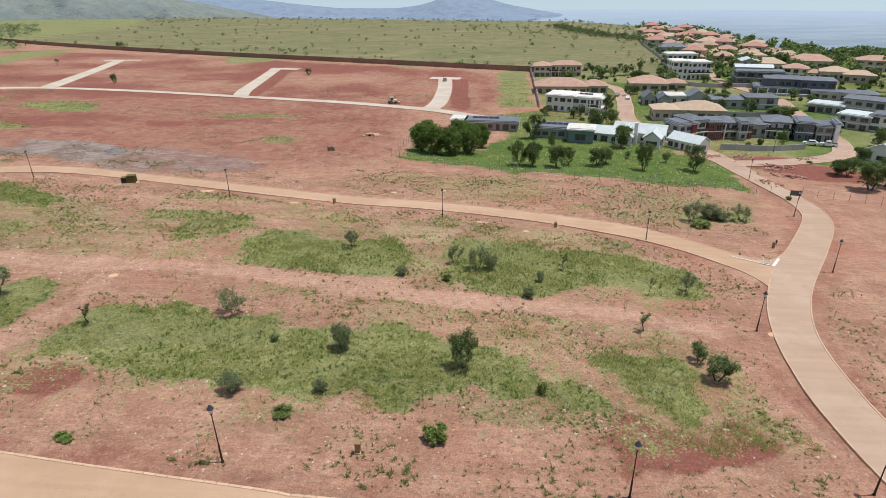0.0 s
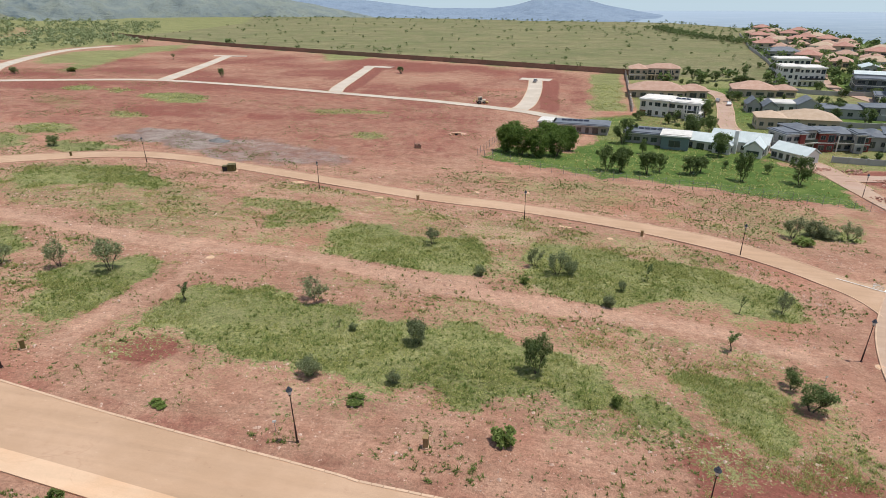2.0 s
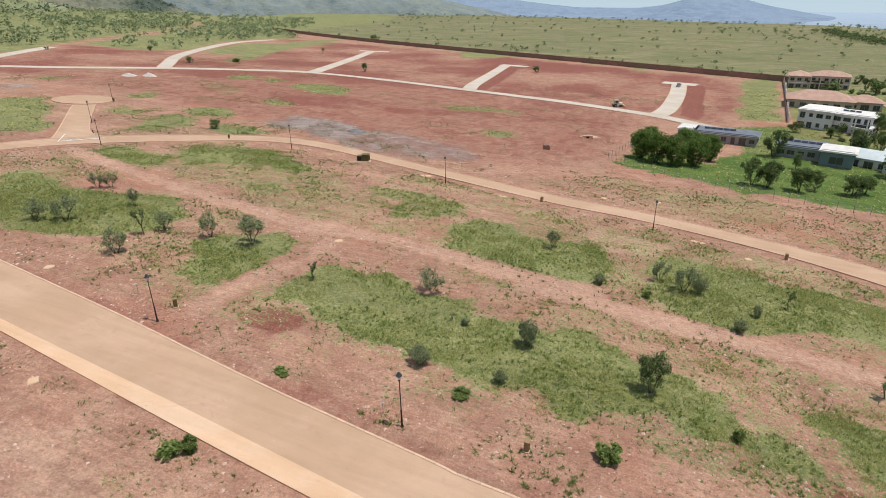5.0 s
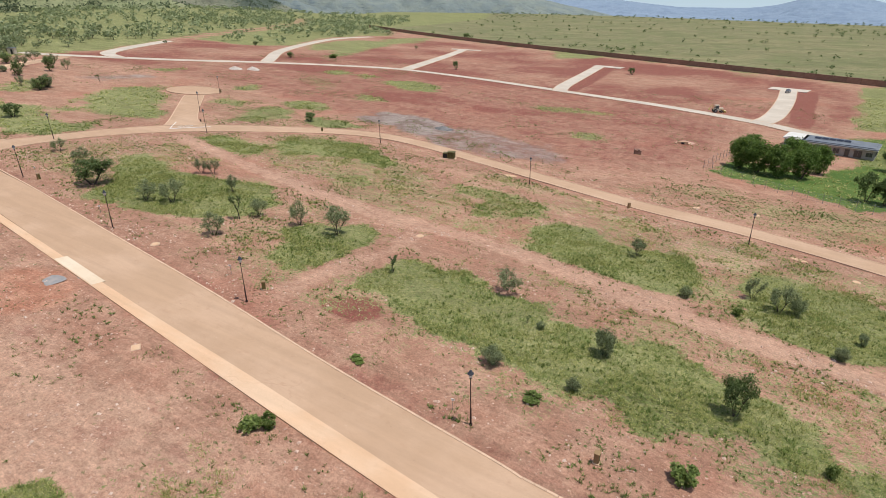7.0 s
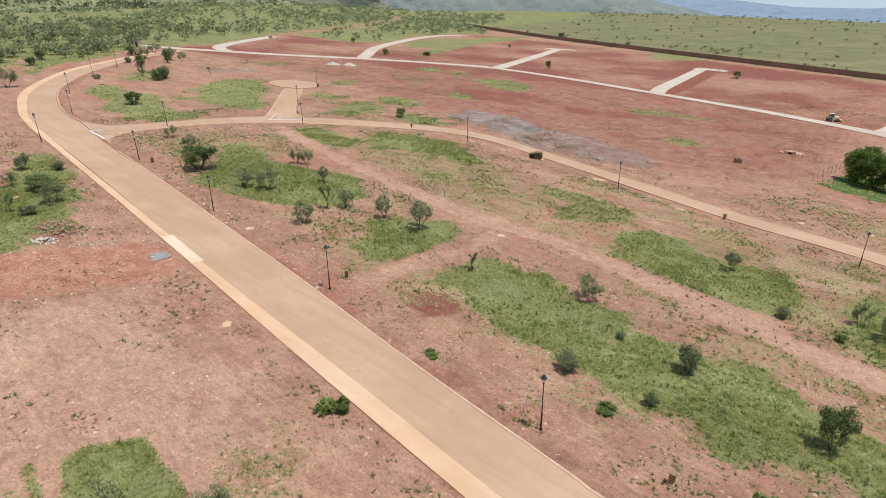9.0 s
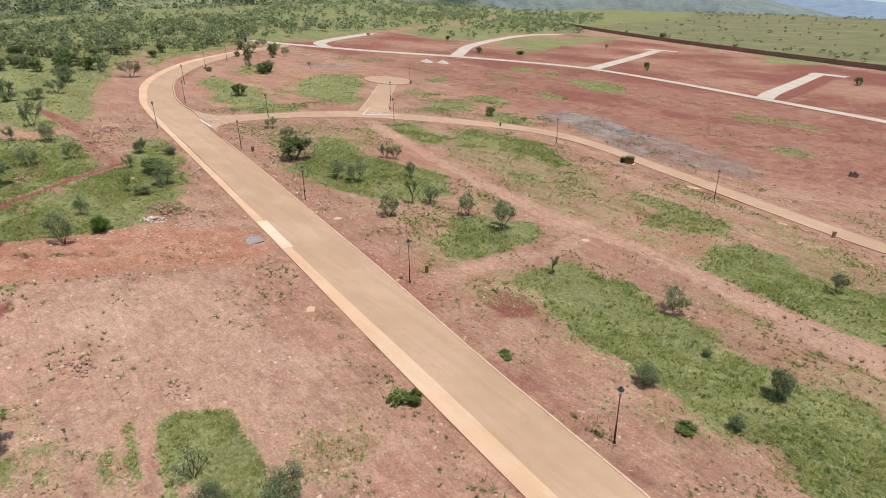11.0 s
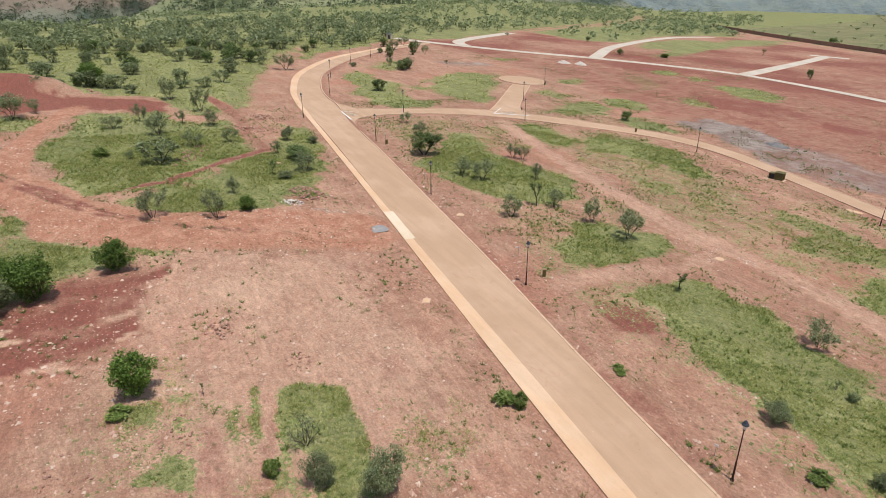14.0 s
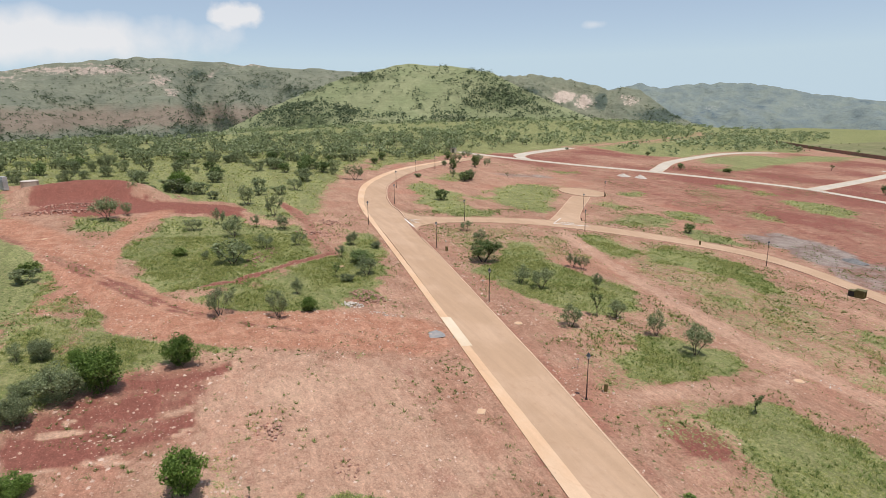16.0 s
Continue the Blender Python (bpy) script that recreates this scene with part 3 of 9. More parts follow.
    c.patch(c.grass, 0.75, 2.1, -72.1, 14.4, -69.8, 20.5, -67.7, 21.3, -67.4, 17.4)
    c.patch(c.grass, 0.8, 2.8, -152.5, -24.4, -151.3, -18.2, -143.9, -8.8, -137.1, -14.9, -141, -22.4)
    c.patch(c.grass, 0.9, 3.5, -130.6, 33.1, -127.3, 41.6, -112.9, 38.6, -99, 31.6, -91.1, 29.5, -90.8, 22.9, -99.9, 22.5)
    c.patch(c.grass, 0.625, 2.8, -94.7, -24, -97.8, -17.7, -91.9, -12.8, -89.3, -15.3, -90.6, -21.9)
    c.patch(c.dark, 1, 3, -174.7, -36.4, -192.6, -26.3, -195.8, -16.5, -171.3, -12.3, -165.5, -0.2, -157.8, 13, -147, 9.4, -155.7, -6.7, -151.9, -21.6, -160.5, -32.7)
    c.patch(c.grass, 1, 3, -11.1, 155, -9.7, 175.2, 10.7, 170.7, 21.6, 194.3, 50.6, 188.1, 62.5, 179.2, 75, 170.4, 78, 154.6, 78, 131, 57.4, 137.1, 30.5, 142.1, 9.3, 146.9)
    c.patch(c.lawn, 1, 3, -11.1, 155, -9.7, 175.2, 10.7, 170.7, 21.6, 194.3, 50.6, 188.1, 62.5, 179.2, 75, 170.4, 78, 154.6, 78, 131, 57.4, 137.1, 30.5, 142.1, 9.3, 146.9)
    c.patch(c.dark, 1, 2.5, 11.7, 41.1, 17, 43.5, 21.2, 41.7, 27, 42.9, 29.7, 39.9, 26.5, 37.6, 19.5, 37.2, 15, 38.4)
    c.patch(c.grey, 0.7, 5, -216.5, 121.5, -216, 142.9, -202.5, 142.6, -204.8, 120.3)
    c.patch(c.grey, 0.5, 1.2, -73.1, 27.5, -72.5, 30.6, -70.4, 30.4, -71.2, 27)
    c.patch(c.grass, 0.95, 1.6, -43.3, 48.9, -44, 52.8, -43.6, 56.4, -43.9, 60.9, -42.4, 63.4, -38, 62.9, -34, 65.4, -28.9, 62.2, -24.9, 60.8, -20.3, 62.2, -18.8, 59.4, -13.3, 59.4, -4.7, 57, -3.6, 42.9, -6.1, 44.3, -8.4, 44.8, -11.9, 45.7, -14.1, 43.3, -15.9, 44.2, -18.6, 45.6, -21.8, 46.6, -23.2, 45.7, -25.5, 45.8, -28.7, 45.3, -31.7, 46.6, -33.3, 47.4, -35.5, 48.7, -37.5, 49.9, -40.5, 49.4)
    c.patch(c.grass, 0.95, 1.6, -10, 61.5, -4.9, 59.9, -1.4, 58, 1.8, 57.3, 5.7, 57, 7.9, 54.2, 9.9, 50.3, 13.2, 50.1, 15, 48.2, 15.6, 45.3, 12.4, 45.4, 9.8, 45.7, 7.2, 46, 5, 45, 2.4, 47.6, -0.9, 46.3, -3.4, 42.7, -7, 42.2)
    c.patch(c.grass, 0.6, 1.5, -16.6, 42.7, -13.1, 41.5, -8, 42.3, -5, 44, -8.4, 44.8, -13.8, 44.5)
    c.patch(c.grass, 0.9, 1.6, 15.4, 55.4, 17.9, 55.2, 22, 56.4, 25.7, 56.4, 27, 54.9, 27, 51.7, 25.2, 48.5, 26.1, 46.8, 23.3, 42.3, 21, 44.4, 19.6, 46.8, 18.4, 50.4, 16.7, 52.7)
    c.patch(c.grass, 0.95, 1.8, 0.1, 85.1, 2, 90.8, 8.9, 93.8, 13.6, 92, 18.6, 87.8, 21.7, 89.7, 27.2, 89.6, 30.9, 86.7, 35.4, 84.1, 38.7, 81.5, 37.9, 77.3, 35.1, 72.3, 29.1, 70.4, 26.2, 73.3, 20.9, 74.2, 17.5, 72.6, 12.4, 69.9, 7.9, 69.9, 4.2, 72.9, 1.8, 75.4, 0.3, 80.4)
    c.patch(c.grass, 0.95, 1.8, -32.4, 81.3, -33.7, 86.9, -29.3, 93.3, -23.1, 92.6, -18.5, 89.9, -13.4, 91.2, -8.9, 90.6, -6.6, 85.8, -5.7, 79.5, -7.3, 75.6, -11.5, 73.8, -15.4, 74, -19.7, 75.2, -24.4, 76.4, -29.5, 77.7)
    c.patch(c.grass, 0.55, 2, -6.7, 83.7, 0.3, 85.2, 1, 74.2, -6, 74.4)
    c.patch(c.grass, 0.55, 1.2, -4.3, 68.5, -1.3, 68.2, 3.2, 66.5, 3.9, 65, 0.3, 63.6)
    c.patch(c.grass, 0.55, 1.2, 7.4, 64.9, 10.6, 67, 14.7, 65.4, 18.8, 64.6, 23.3, 63.2, 25.7, 62.2, 27.3, 61.1, 23.1, 60.1, 16.5, 60.6, 12.6, 61.3, 8.6, 62.1)
    c.patch(c.grass, 0.95, 1.6, -56.9, 50.7, -63.1, 59.4, -60.4, 64.1, -54.5, 67.9, -51.3, 66.6, -48, 64.9, -48.6, 60.2, -49, 55.6, -49.4, 51.5, -50.9, 48.9, -53.3, 48.3)
    c.patch(c.grass, 0.92, 2, -98.9, 50.6, -100, 56.2, -116.8, 67.1, -116, 72.9, -110.7, 75.7, -100.9, 68.3, -93.6, 70.1, -87.9, 73.2, -78.4, 72.4, -71.4, 68.1, -71.7, 62, -74.2, 56.2, -79.1, 51.8, -85.9, 50.9, -91.3, 49.7)
    c.patch(c.grass, 0.8, 1.2, -89.8, 45.6, -86.7, 46.7, -81.9, 44.5, -84.6, 43.6)
    c.patch(c.grass, 0.85, 2, -120.5, 86.1, -118, 93.6, -110.8, 97.5, -102, 96.1, -98.3, 90.7, -99.7, 85.5, -103.9, 84.6, -113, 86.2)
    c.patch(c.grass, 0.85, 2, -104.4, 100.3, -100.3, 109.8, -92.8, 113.8, -85.4, 113.2, -75.3, 108.2, -70.2, 102.9, -74.6, 98.5, -80.9, 98.6, -89.1, 97, -94.1, 91.6)
    c.patch(c.grass, 0.5, 3, -110.4, 102.6, -99.5, 117.6, -70.7, 105.9, -60.1, 103.8, -50.7, 87.3, -55.4, 78.8, -67, 81, -81.8, 82, -98.9, 86.4)
    c.patch(c.grass, 0.65, 2, -81.5, 88.2, -73.6, 93.2, -66.9, 95.8, -66.5, 83.8, -71.9, 83.7)
    c.patch(c.grass, 0.68, 2, -44.1, 85.1, -46.9, 100.1, -39.4, 102.4, -32.6, 99.6, -32.8, 91.3, -38.4, 84.5)
    c.patch(c.grass, 0.65, 2, -58, 100.1, -51.2, 101.2, -43.6, 100.9, -46.1, 96, -51.9, 93)
    c.patch(c.grass, 0.97, 0.8, -43.1, 8, -43.5, 8.8, -40.8, 12.9, -38.4, 12.8, -35.5, 13.1, -33.1, 12.4, -29.8, 12.7, -28.8, 10.4, -30.3, 7.7, -33.4, 8.5, -36.2, 6.9, -37.4, 6, -40.6, 6.7)
    c.patch(c.grass, 0.9, 0.5, -44.2, 5.9, -43.7, 6.9, -39.7, 5.6, -37, 5.1, -37.3, 4.5, -40.2, 4.7)
    c.patch(c.grass, 0.85, 0.6, -43.5, 4.2, -42.2, 4.5, -39.4, 3.6, -38.1, 2.5, -38.2, 1.8, -39.4, 2.4, -41.7, 3.3)
    c.patch(c.grass, 0.85, 0.8, -45.1, -5.1, -46.6, -4.7, -45.9, -2.8, -45.4, -1.3, -42.4, -1.5, -42.5, -3.6, -44, -4.5)
    c.patch(c.grass, 0.75, 0.8, -45.9, -0.8, -45.7, 1.6, -45.2, 1.9, -44, 0.5, -44.7, -0.6)
    c.patch(c.grass, 0.65, 0.8, -43.2, -0.6, -42.6, 0.5, -40.2, 0, -41.3, -0.9)
    c.patch(c.grass, 0.85, 0.8, -37.1, -3.8, -38, -1.6, -37, 0.7, -34.9, -0)
    c.patch(c.grass, 0.7, 0.8, -36.9, 5.7, -36.4, 6.6, -31.1, 6.4, -32.8, 3.5)
    c.patch(c.grass, 0.42, 2, -38, 14.2, -37.4, 19.9, -34.7, 23.2, -25.5, 16.9, -27.6, 13.3, -32.3, 13.9)
    c.patch(c.dark, 1, 1.2, -43.2, 45.3, -41.7, 48.3, -39.6, 49.8, -35.8, 48.7, -34.6, 46.1, -36.2, 44.4, -37.9, 42.6, -41, 43.1)
    c.patch(c.dark, 0.5, 1.0, -43.7, 16.8, -43.3, 19.6, -40.5, 19.3, -40, 16.8)
    c.patch(c.grey, 1, 3, -111, 139.7, -111.9, 155.6, -100.6, 158.2, -87.4, 151.1, -79.2, 144.1, -85.6, 134.3, -96.7, 136.9, -106.3, 136.3)
    c.patch(c.grey, 0.62, 4, -90.9, 142.9, -80.8, 155.4, -55.7, 151.1, -45.2, 144.2, -44.4, 133.2, -58, 126.6, -70.2, 125.8, -79.1, 129.5)
    c.patch(c.dark, 0.55, 4, -90.9, 142.9, -80.8, 155.4, -55.7, 151.1, -45.2, 144.2, -44.4, 133.2, -58, 126.6, -70.2, 125.8, -79.1, 129.5)
    c.patch(c.pale, 0.62, 6, -39.4, -8.7, -77.5, -8.3, -75.6, 2.7, -65.4, 24.5, -48, 26, -38.9, 26, -23.9, 19.6)
    c.patch(c.pale, 0.9, 7, -60.4, 1.7, -65.6, 7, -62.4, 13.6, -56.3, 14.7, -50.9, 11.2, -52.6, 5.8)
    c.clear((c.pale,), 0.95, 1.2, -73.2, -8.4, -70.9, -2.3, -69.8, 1.4, -64.6, 0.7, -61.8, -1.1, -56.3, -1.2, -53.1, -4.2, -52.9, -8.5)
    c.patch(c.pale, 0.8, 2, 29.1, 64.2, 33.7, 65.2, 33.5, 60.8, 29.4, 59.5)
    c.patch(c.pale, 0.7, 2, -12.3, 98.1, -6.1, 98.6, 2.1, 96.7, 0.1, 91.8, -7.1, 89.4)
    c.clear((c.grass, c.lawn), 1, 2, 86.3, 165.1, 95.4, 172, 102.9, 168.5, 105.5, 161.4, 116.8, 147.9, 112.1, 141.1, 99.8, 141.5, 91, 146.4, 86.1, 151.5)
    c.patch(c.dark, 1, 2, 86.3, 165.1, 95.4, 172, 102.9, 168.5, 105.5, 161.4, 116.8, 147.9, 112.1, 141.1, 99.8, 141.5, 91, 146.4, 86.1, 151.5)
    c.patch(c.grass, 1, 2, 108.9, 170.1, 127.6, 181.1, 133.6, 172.2, 119.5, 151.7, 111.6, 155.7)
    c.patch(c.lawn, 1, 2, 108.9, 170.1, 127.6, 181.1, 133.6, 172.2, 119.5, 151.7, 111.6, 155.7)
    c.clear((c.pale, c.grass), 0.95, 2, -59.6, -17.5, -64.6, -14.8, -68.2, -10.1, -70.8, -4.6, -71.6, 1, -69.6, 4.7, -67.2, 1.9, -64.6, -2.3, -62.2, -6.1, -60, -9.4, -57, -12.8, -56.5, -16.4)
    c.patch(c.dark, 0.62, 2, -62.7, -17.8, -65.7, -13.6, -69.9, -8.7, -69.9, 3.3, -57, -0.7, -54.3, -1.9, -52.2, -8.7, -53.3, -16.1)
    c.patch(c.dark, 1, 0.8, -59.6, -17.2, -57.9, -14.4, -56, -10.3, -54.8, -8.7, -53.4, -10.1, -53.9, -13.9, -54.3, -16.3)
    c.patch(c.dark, 1, 0.8, -61, -14.9, -61.1, -13.1, -63.7, -10.9, -65.3, -8.5, -65.1, -4.2, -62.1, -4.5, -59.2, -4.8, -59, -6.7, -59.8, -9.7, -59.7, -12.4)
    c.patch(c.dark, 1, 0.8, -55.2, -8.9, -57.3, -7.6, -58.3, -4.7, -60.1, -2.7, -58.2, -1.1, -55.7, -1.8, -55.5, -4.3, -54.8, -6.2, -54.4, -8)
    c.patch(c.dark, 0.8, 0.8, -68.9, -8.7, -68, -3, -69.9, 3.3, -68, 3.4, -65.4, -0.8, -63.7, -3.6, -65.9, -8.5)
    c.patch(c.grass, 0.9, 4, -230.6, 261.8, -273.8, 338, -296.2, 394.7, -314.4, 476.1, -278, 408.8, -250.3, 331.8, -234, 287.2, -228.6, 264.5)
    c.patch(c.grass, 0.8, 3, -180.9, 225.5, -187.5, 231.2, -192.8, 231, -193.3, 225, -189, 217.1, -182.7, 212, -177.8, 212.2, -177, 217.6)
    c.patch(c.grass, 0.85, 3, -130.4, 216.9, -138.7, 224.3, -149.7, 226.5, -156.5, 221.7, -154.7, 213.3, -146.2, 206.5, -136.1, 204.8, -129.6, 208.9)
    c.patch(c.grass, 0.6, 3, -163.3, 223.8, -169.4, 229.4, -174.4, 229.3, -175.3, 223.5, -171.6, 215.8, -165.8, 210.7, -161.1, 210.9, -160, 216.2)
    c.patch(c.grass, 0.85, 3, -129.4, 147.1, -135, 150.7, -140.8, 149.8, -143.1, 145, -140.5, 139.4, -135, 136.2, -129.7, 137, -127.3, 141.4)
    c.patch(c.grass, 0.85, 3, -122, 128.4, -128.8, 133.6, -135.7, 135, -138.2, 131.6, -134.8, 125.8, -128, 121.1, -121.8, 119.9, -119.3, 122.8)
    c.patch(c.grass, 0.9, 3, -107.2, 129.2, -111.7, 131.7, -117.1, 130.6, -120, 126.5, -118.8, 122.2, -114.4, 120, -109.3, 121.1, -106.3, 124.8)
    c.patch(c.grass, 0.7, 3, -124.5, 172.7, -129.8, 177.5, -136.1, 179.3, -139.3, 176.8, -137.6, 171.7, -132.2, 167.2, -126.4, 165.7, -123.2, 167.9)
    c.patch(c.grass, 0.45, 3, -155.7, 185.1, -167.6, 196, -180.6, 202, -185.7, 198.4, -179.7, 188, -167.4, 177.7, -156.2, 173.1, -151.4, 175.9)
    c.patch(c.grass, 0.6, 3, -59, 221.6, -64.1, 224.8, -73.3, 221.6, -81, 213.6, -82.3, 206, -76.9, 203.4, -68.2, 206.9, -60.8, 214.3)
    c.patch(c.grass, 0.7, 3, -44.1, 176.3, -47.8, 180.7, -53.6, 180.6, -58.1, 175.9, -58.3, 169.6, -54.4, 165.6, -48.9, 166, -44.7, 170.3)
    c.patch(c.grass, 0.6, 3, -53.9, 220.7, -56.6, 224.2, -61.1, 223.8, -64.5, 219.7, -64.7, 214.4, -61.8, 211.2, -57.5, 211.8, -54.3, 215.7)
    c.patch(c.grass, 0.8, 3, -128.5, 220.3, -137.4, 228.8, -147.4, 229.7, -151.8, 221.9, -148.1, 210.8, -139.1, 203.3, -130.1, 203.1, -125.8, 209.8)
    c.patch(c.grass, 0.85, 3, -118.4, 448, -129, 463.2, -145.9, 466.8, -158.2, 455.2, -157.7, 435.7, -146, 421.4, -130.6, 420, -119.5, 430.7)
    c.patch(c.grass, 0.8, 3, -295.3, 403.6, -313.7, 413.4, -313, 378.5, -295.8, 328.4, -275.6, 295.3, -262.3, 290.9, -260.8, 315, -273, 359.7)
    c.patch(c.grass, 0.95, 2.5, -148.3, -7.8, -149.9, 2, -142.1, 11.6, -129.8, 19.2, -119.8, 22.8, -116.2, 24.7, -105.7, 15.3, -96.4, 5.5, -94.6, -1.8, -95.1, -8.2)
    c.patch(c.grass, 0.92, 2.0, -87.3, -1.6, -94.5, 6, -102.5, 13.8, -110.3, 23.9, -113.2, 30, -103, 31.9, -90.9, 29.5, -87.9, 26.5, -87.8, 22.1, -83.6, 18.4, -82.7, 10.5, -85.2, 4)
    # worn tracks and verges
    c.trail(c.pale, .62, 1.1, 2.0, -121.9, 87.2, -90, 79.5, -71.5, 76.8, -52.2, 74.1, -39.1, 75.5, -22.4, 73, -6.7, 71.6, wipe=fields)
    c.trail(c.pale, .62, 1.1, 2.0, -14.6, 70.2, 8.3, 67.3, 23.1, 66.3, 33.2, 61.9, wipe=fields)
    c.trail(c.pale, .5, .9, 1.6, -46, 69.6, -45.5, 62.8, -48, 54.5, -48.1, 43.9, wipe=fields)
    c.trail(c.dark, .3, 3.4, 2, -149.2, -36.8, -132.2, -26, -110, -16.9, -90.7, -7.7, -82.2, 3.1, -77.6, 21.2, -73.3, 27.4, wipe=fields)
    c.trail(c.bare, 1, 3.4, 2, -149.2, -36.8, -132.2, -26, -110, -16.9, -90.7, -7.7, -82.2, 3.1, -77.6, 21.2, -73.3, 27.4)
    c.trail(c.bare, 1, 3.0, 2, -85.1, -8.3, -78.5, 3.1, -74.1, 15.7, -71.1, 23.7, -68.8, 27.5, wipe=(c.grass, c.olive, c.pale))
    c.trail(c.dark, .4, 1.6, 1.2, -109.5, -14.4, -123.7, -14.8, -144.1, -9.9, -155.5, -5.5, wipe=fields)
    c.trail(c.bare, 1, 1.6, 1.2, -109.5, -14.4, -123.7, -14.8, -144.1, -9.9, -155.5, -5.5)
    c.trail(c.dark, 0.42, 4.2, 3.5, 10, 28.2, -34, 32.2, -82, 39.2, -126, 44.6, -150, 48.2, -172, 52.5, -193, 61.5, -220, 81, -246, 108, -270, 146, wipe=fields)
    c.trail(c.dark, 0.35, 3.0, 2.5, 48, 87, 33, 101, 17, 107, -3, 111, -23, 113, -60, 120.5, -84, 125, -97, 122.6, -107, 115, -121, 102, -134, 82, -137.5, 56, wipe=fields)
    c.trail(c.dark, 0.4, 4.0, 3, 40, 30, 40, 50, 46, 68, 62, 90, 80, 118, 80, 140, wipe=fields)
    c.trail(c.dark, 0.75, 0.25, 0.6, -97.2, -0.8, -101.5, 8.2, -108.1, 17, -113, 25.7, wipe=fields)
    c.trail(c.dark, 0.5, 0.8, 1.2, -162.6, 23.8, -138.8, 25.9, -123.2, 24.8, -112.3, 25.5, wipe=fields)
    c.trail(c.dark, 0.55, 0.12, 0.55, -62.7, 22.9, -55.7, 21.3, -51, 20.2, -49.3, 19.9, wipe=fields)
    c.trail(c.dark, 0.55, 0.12, 0.55, -65.6, 22.3, -56.1, 20.5, -49.4, 18.5, -43, 16.5, wipe=fields)
    c.trail(c.dark, 0.55, 0.12, 0.55, -52.2, 28.5, -44.5, 23.4, -38.1, 20.3, -32.4, 18.6, wipe=fields)
    c.trail(c.dark, 0.55, 0.12, 0.55, -43.6, 7, -39.5, 6, -36, 5.1, -32.9, 4.1, wipe=fields)
    c.trail(c.dark, 0.55, 0.12, 0.55, -52.4, 4.3, -47.8, 2.4, -41.7, 2.1, -34.7, 1, wipe=fields)
    c.trail(c.dark, 0.55, 0.12, 0.55, -40, 13.5, -35.5, 13.1, -31.2, 12.4, -28, 12.6, wipe=fields)
    c.trail(c.pale, 0.8, 0.15, 0.5, -61.6, -0.7, -60, -3.2, -59.8, -5.9, -58.7, -8.5, wipe=(c.dark,))
    c.trail(c.pale, 0.8, 0.15, 0.5, -56.6, 0.2, -53.3, -3.7, -51.9, -6.7, -50.6, -8.6, wipe=(c.dark,))
    c.trail(c.pale, 0.8, 0.15, 0.5, -70.2, 3.7, -65.6, 1.4, -59.1, -0.4, -54.7, -3.6, wipe=(c.dark,))
    c.trail(c.pale, 0.8, 0.15, 0.5, -55.4, 11.4, -51.9, 9.3, -47.7, 7.6, -43.6, 7, wipe=(c.dark,))
    c.trail(c.dark, 0.6, 0.15, 0.7, -136.1, -34, -121.8, -24.3, -109.8, -16.1, -96.7, -8, -88.7, -2.6, -80.6, 6.7, -74.9, 17.2, -70.8, 25.6, wipe=(c.bare,))
    c.trail(c.dark, 0.6, 0.15, 0.7, -130.9, -30.3, -114, -20.6, -101.8, -12.9, -90.1, -5.5, -82.6, 3.1, -75.7, 14.2, wipe=(c.bare,))
    c.trail(c.pale, 0.28, 0.4, 2.2, -41.6, 129, -44.7, 168.4, -43.9, 199.2, -35.3, 222.3)
    c.trail(c.pale, 0.28, 0.4, 2.2, -40.9, 123, -30.9, 139.7, -17.8, 139.3, -0.1, 141.3, 15.7, 135.8)
    c.trail(c.pale, 0.28, 0.4, 2.2, -73.3, 126.7, -54.8, 126.1, -39.9, 124, -27.1, 124.4)
    c.trail(c.pale, 0.28, 0.4, 2.2, -88.1, 201.1, -64.7, 196.6, -42.9, 187.5)
    c.trail(c.pale, 0.9, 0.1, 0.4, -53.9, -9.3, -55, -6.2, -56.1, -3.3, -57.1, -1, -59.7, 1.1, wipe=(c.dark,))
    c.trail(c.pale, 0.9, 0.1, 0.4, -59.5, -14.6, -58.8, -11, -58.4, -8.2, -58.2, -4.2, wipe=(c.dark,))
    c.trail(c.pale, 0.9, 0.1, 0.4, -61.1, -13.1, -62.6, -10.3, -63, -7.1, wipe=(c.dark,))
    c.trail(c.pale, 0.9, 0.1, 0.4, -53.5, -14.6, -53.9, -11, -53.2, -7.9, -53.6, -5.2, wipe=(c.dark,))
    c.trail(c.dark, 0.35, 1.2, 1.2, -96, 9, -104, 4, -118, -4, wipe=())
    c.trail(None, 0, 3.4, 2, -328.3, 239.9, -366.3, 304.6, -406.1, 381.6, -479.6, 514.3, -619.9, 701.8, -2451.5, 2860.1, wipe=(c.grass,))
    c.trail(c.dark, 0.9, 2.5, 3, -88, 272, -94, 330, -98, 372, -86, 378, wipe=())
    c.trail(c.dark, 0.9, 3, 3, 7, 250, 8, 300, 9, 330, wipe=())
    c.wood = np.maximum(c.wood, veld * (0.02 + 0.26 * rumple(x, y, 22, 17)))
    return c

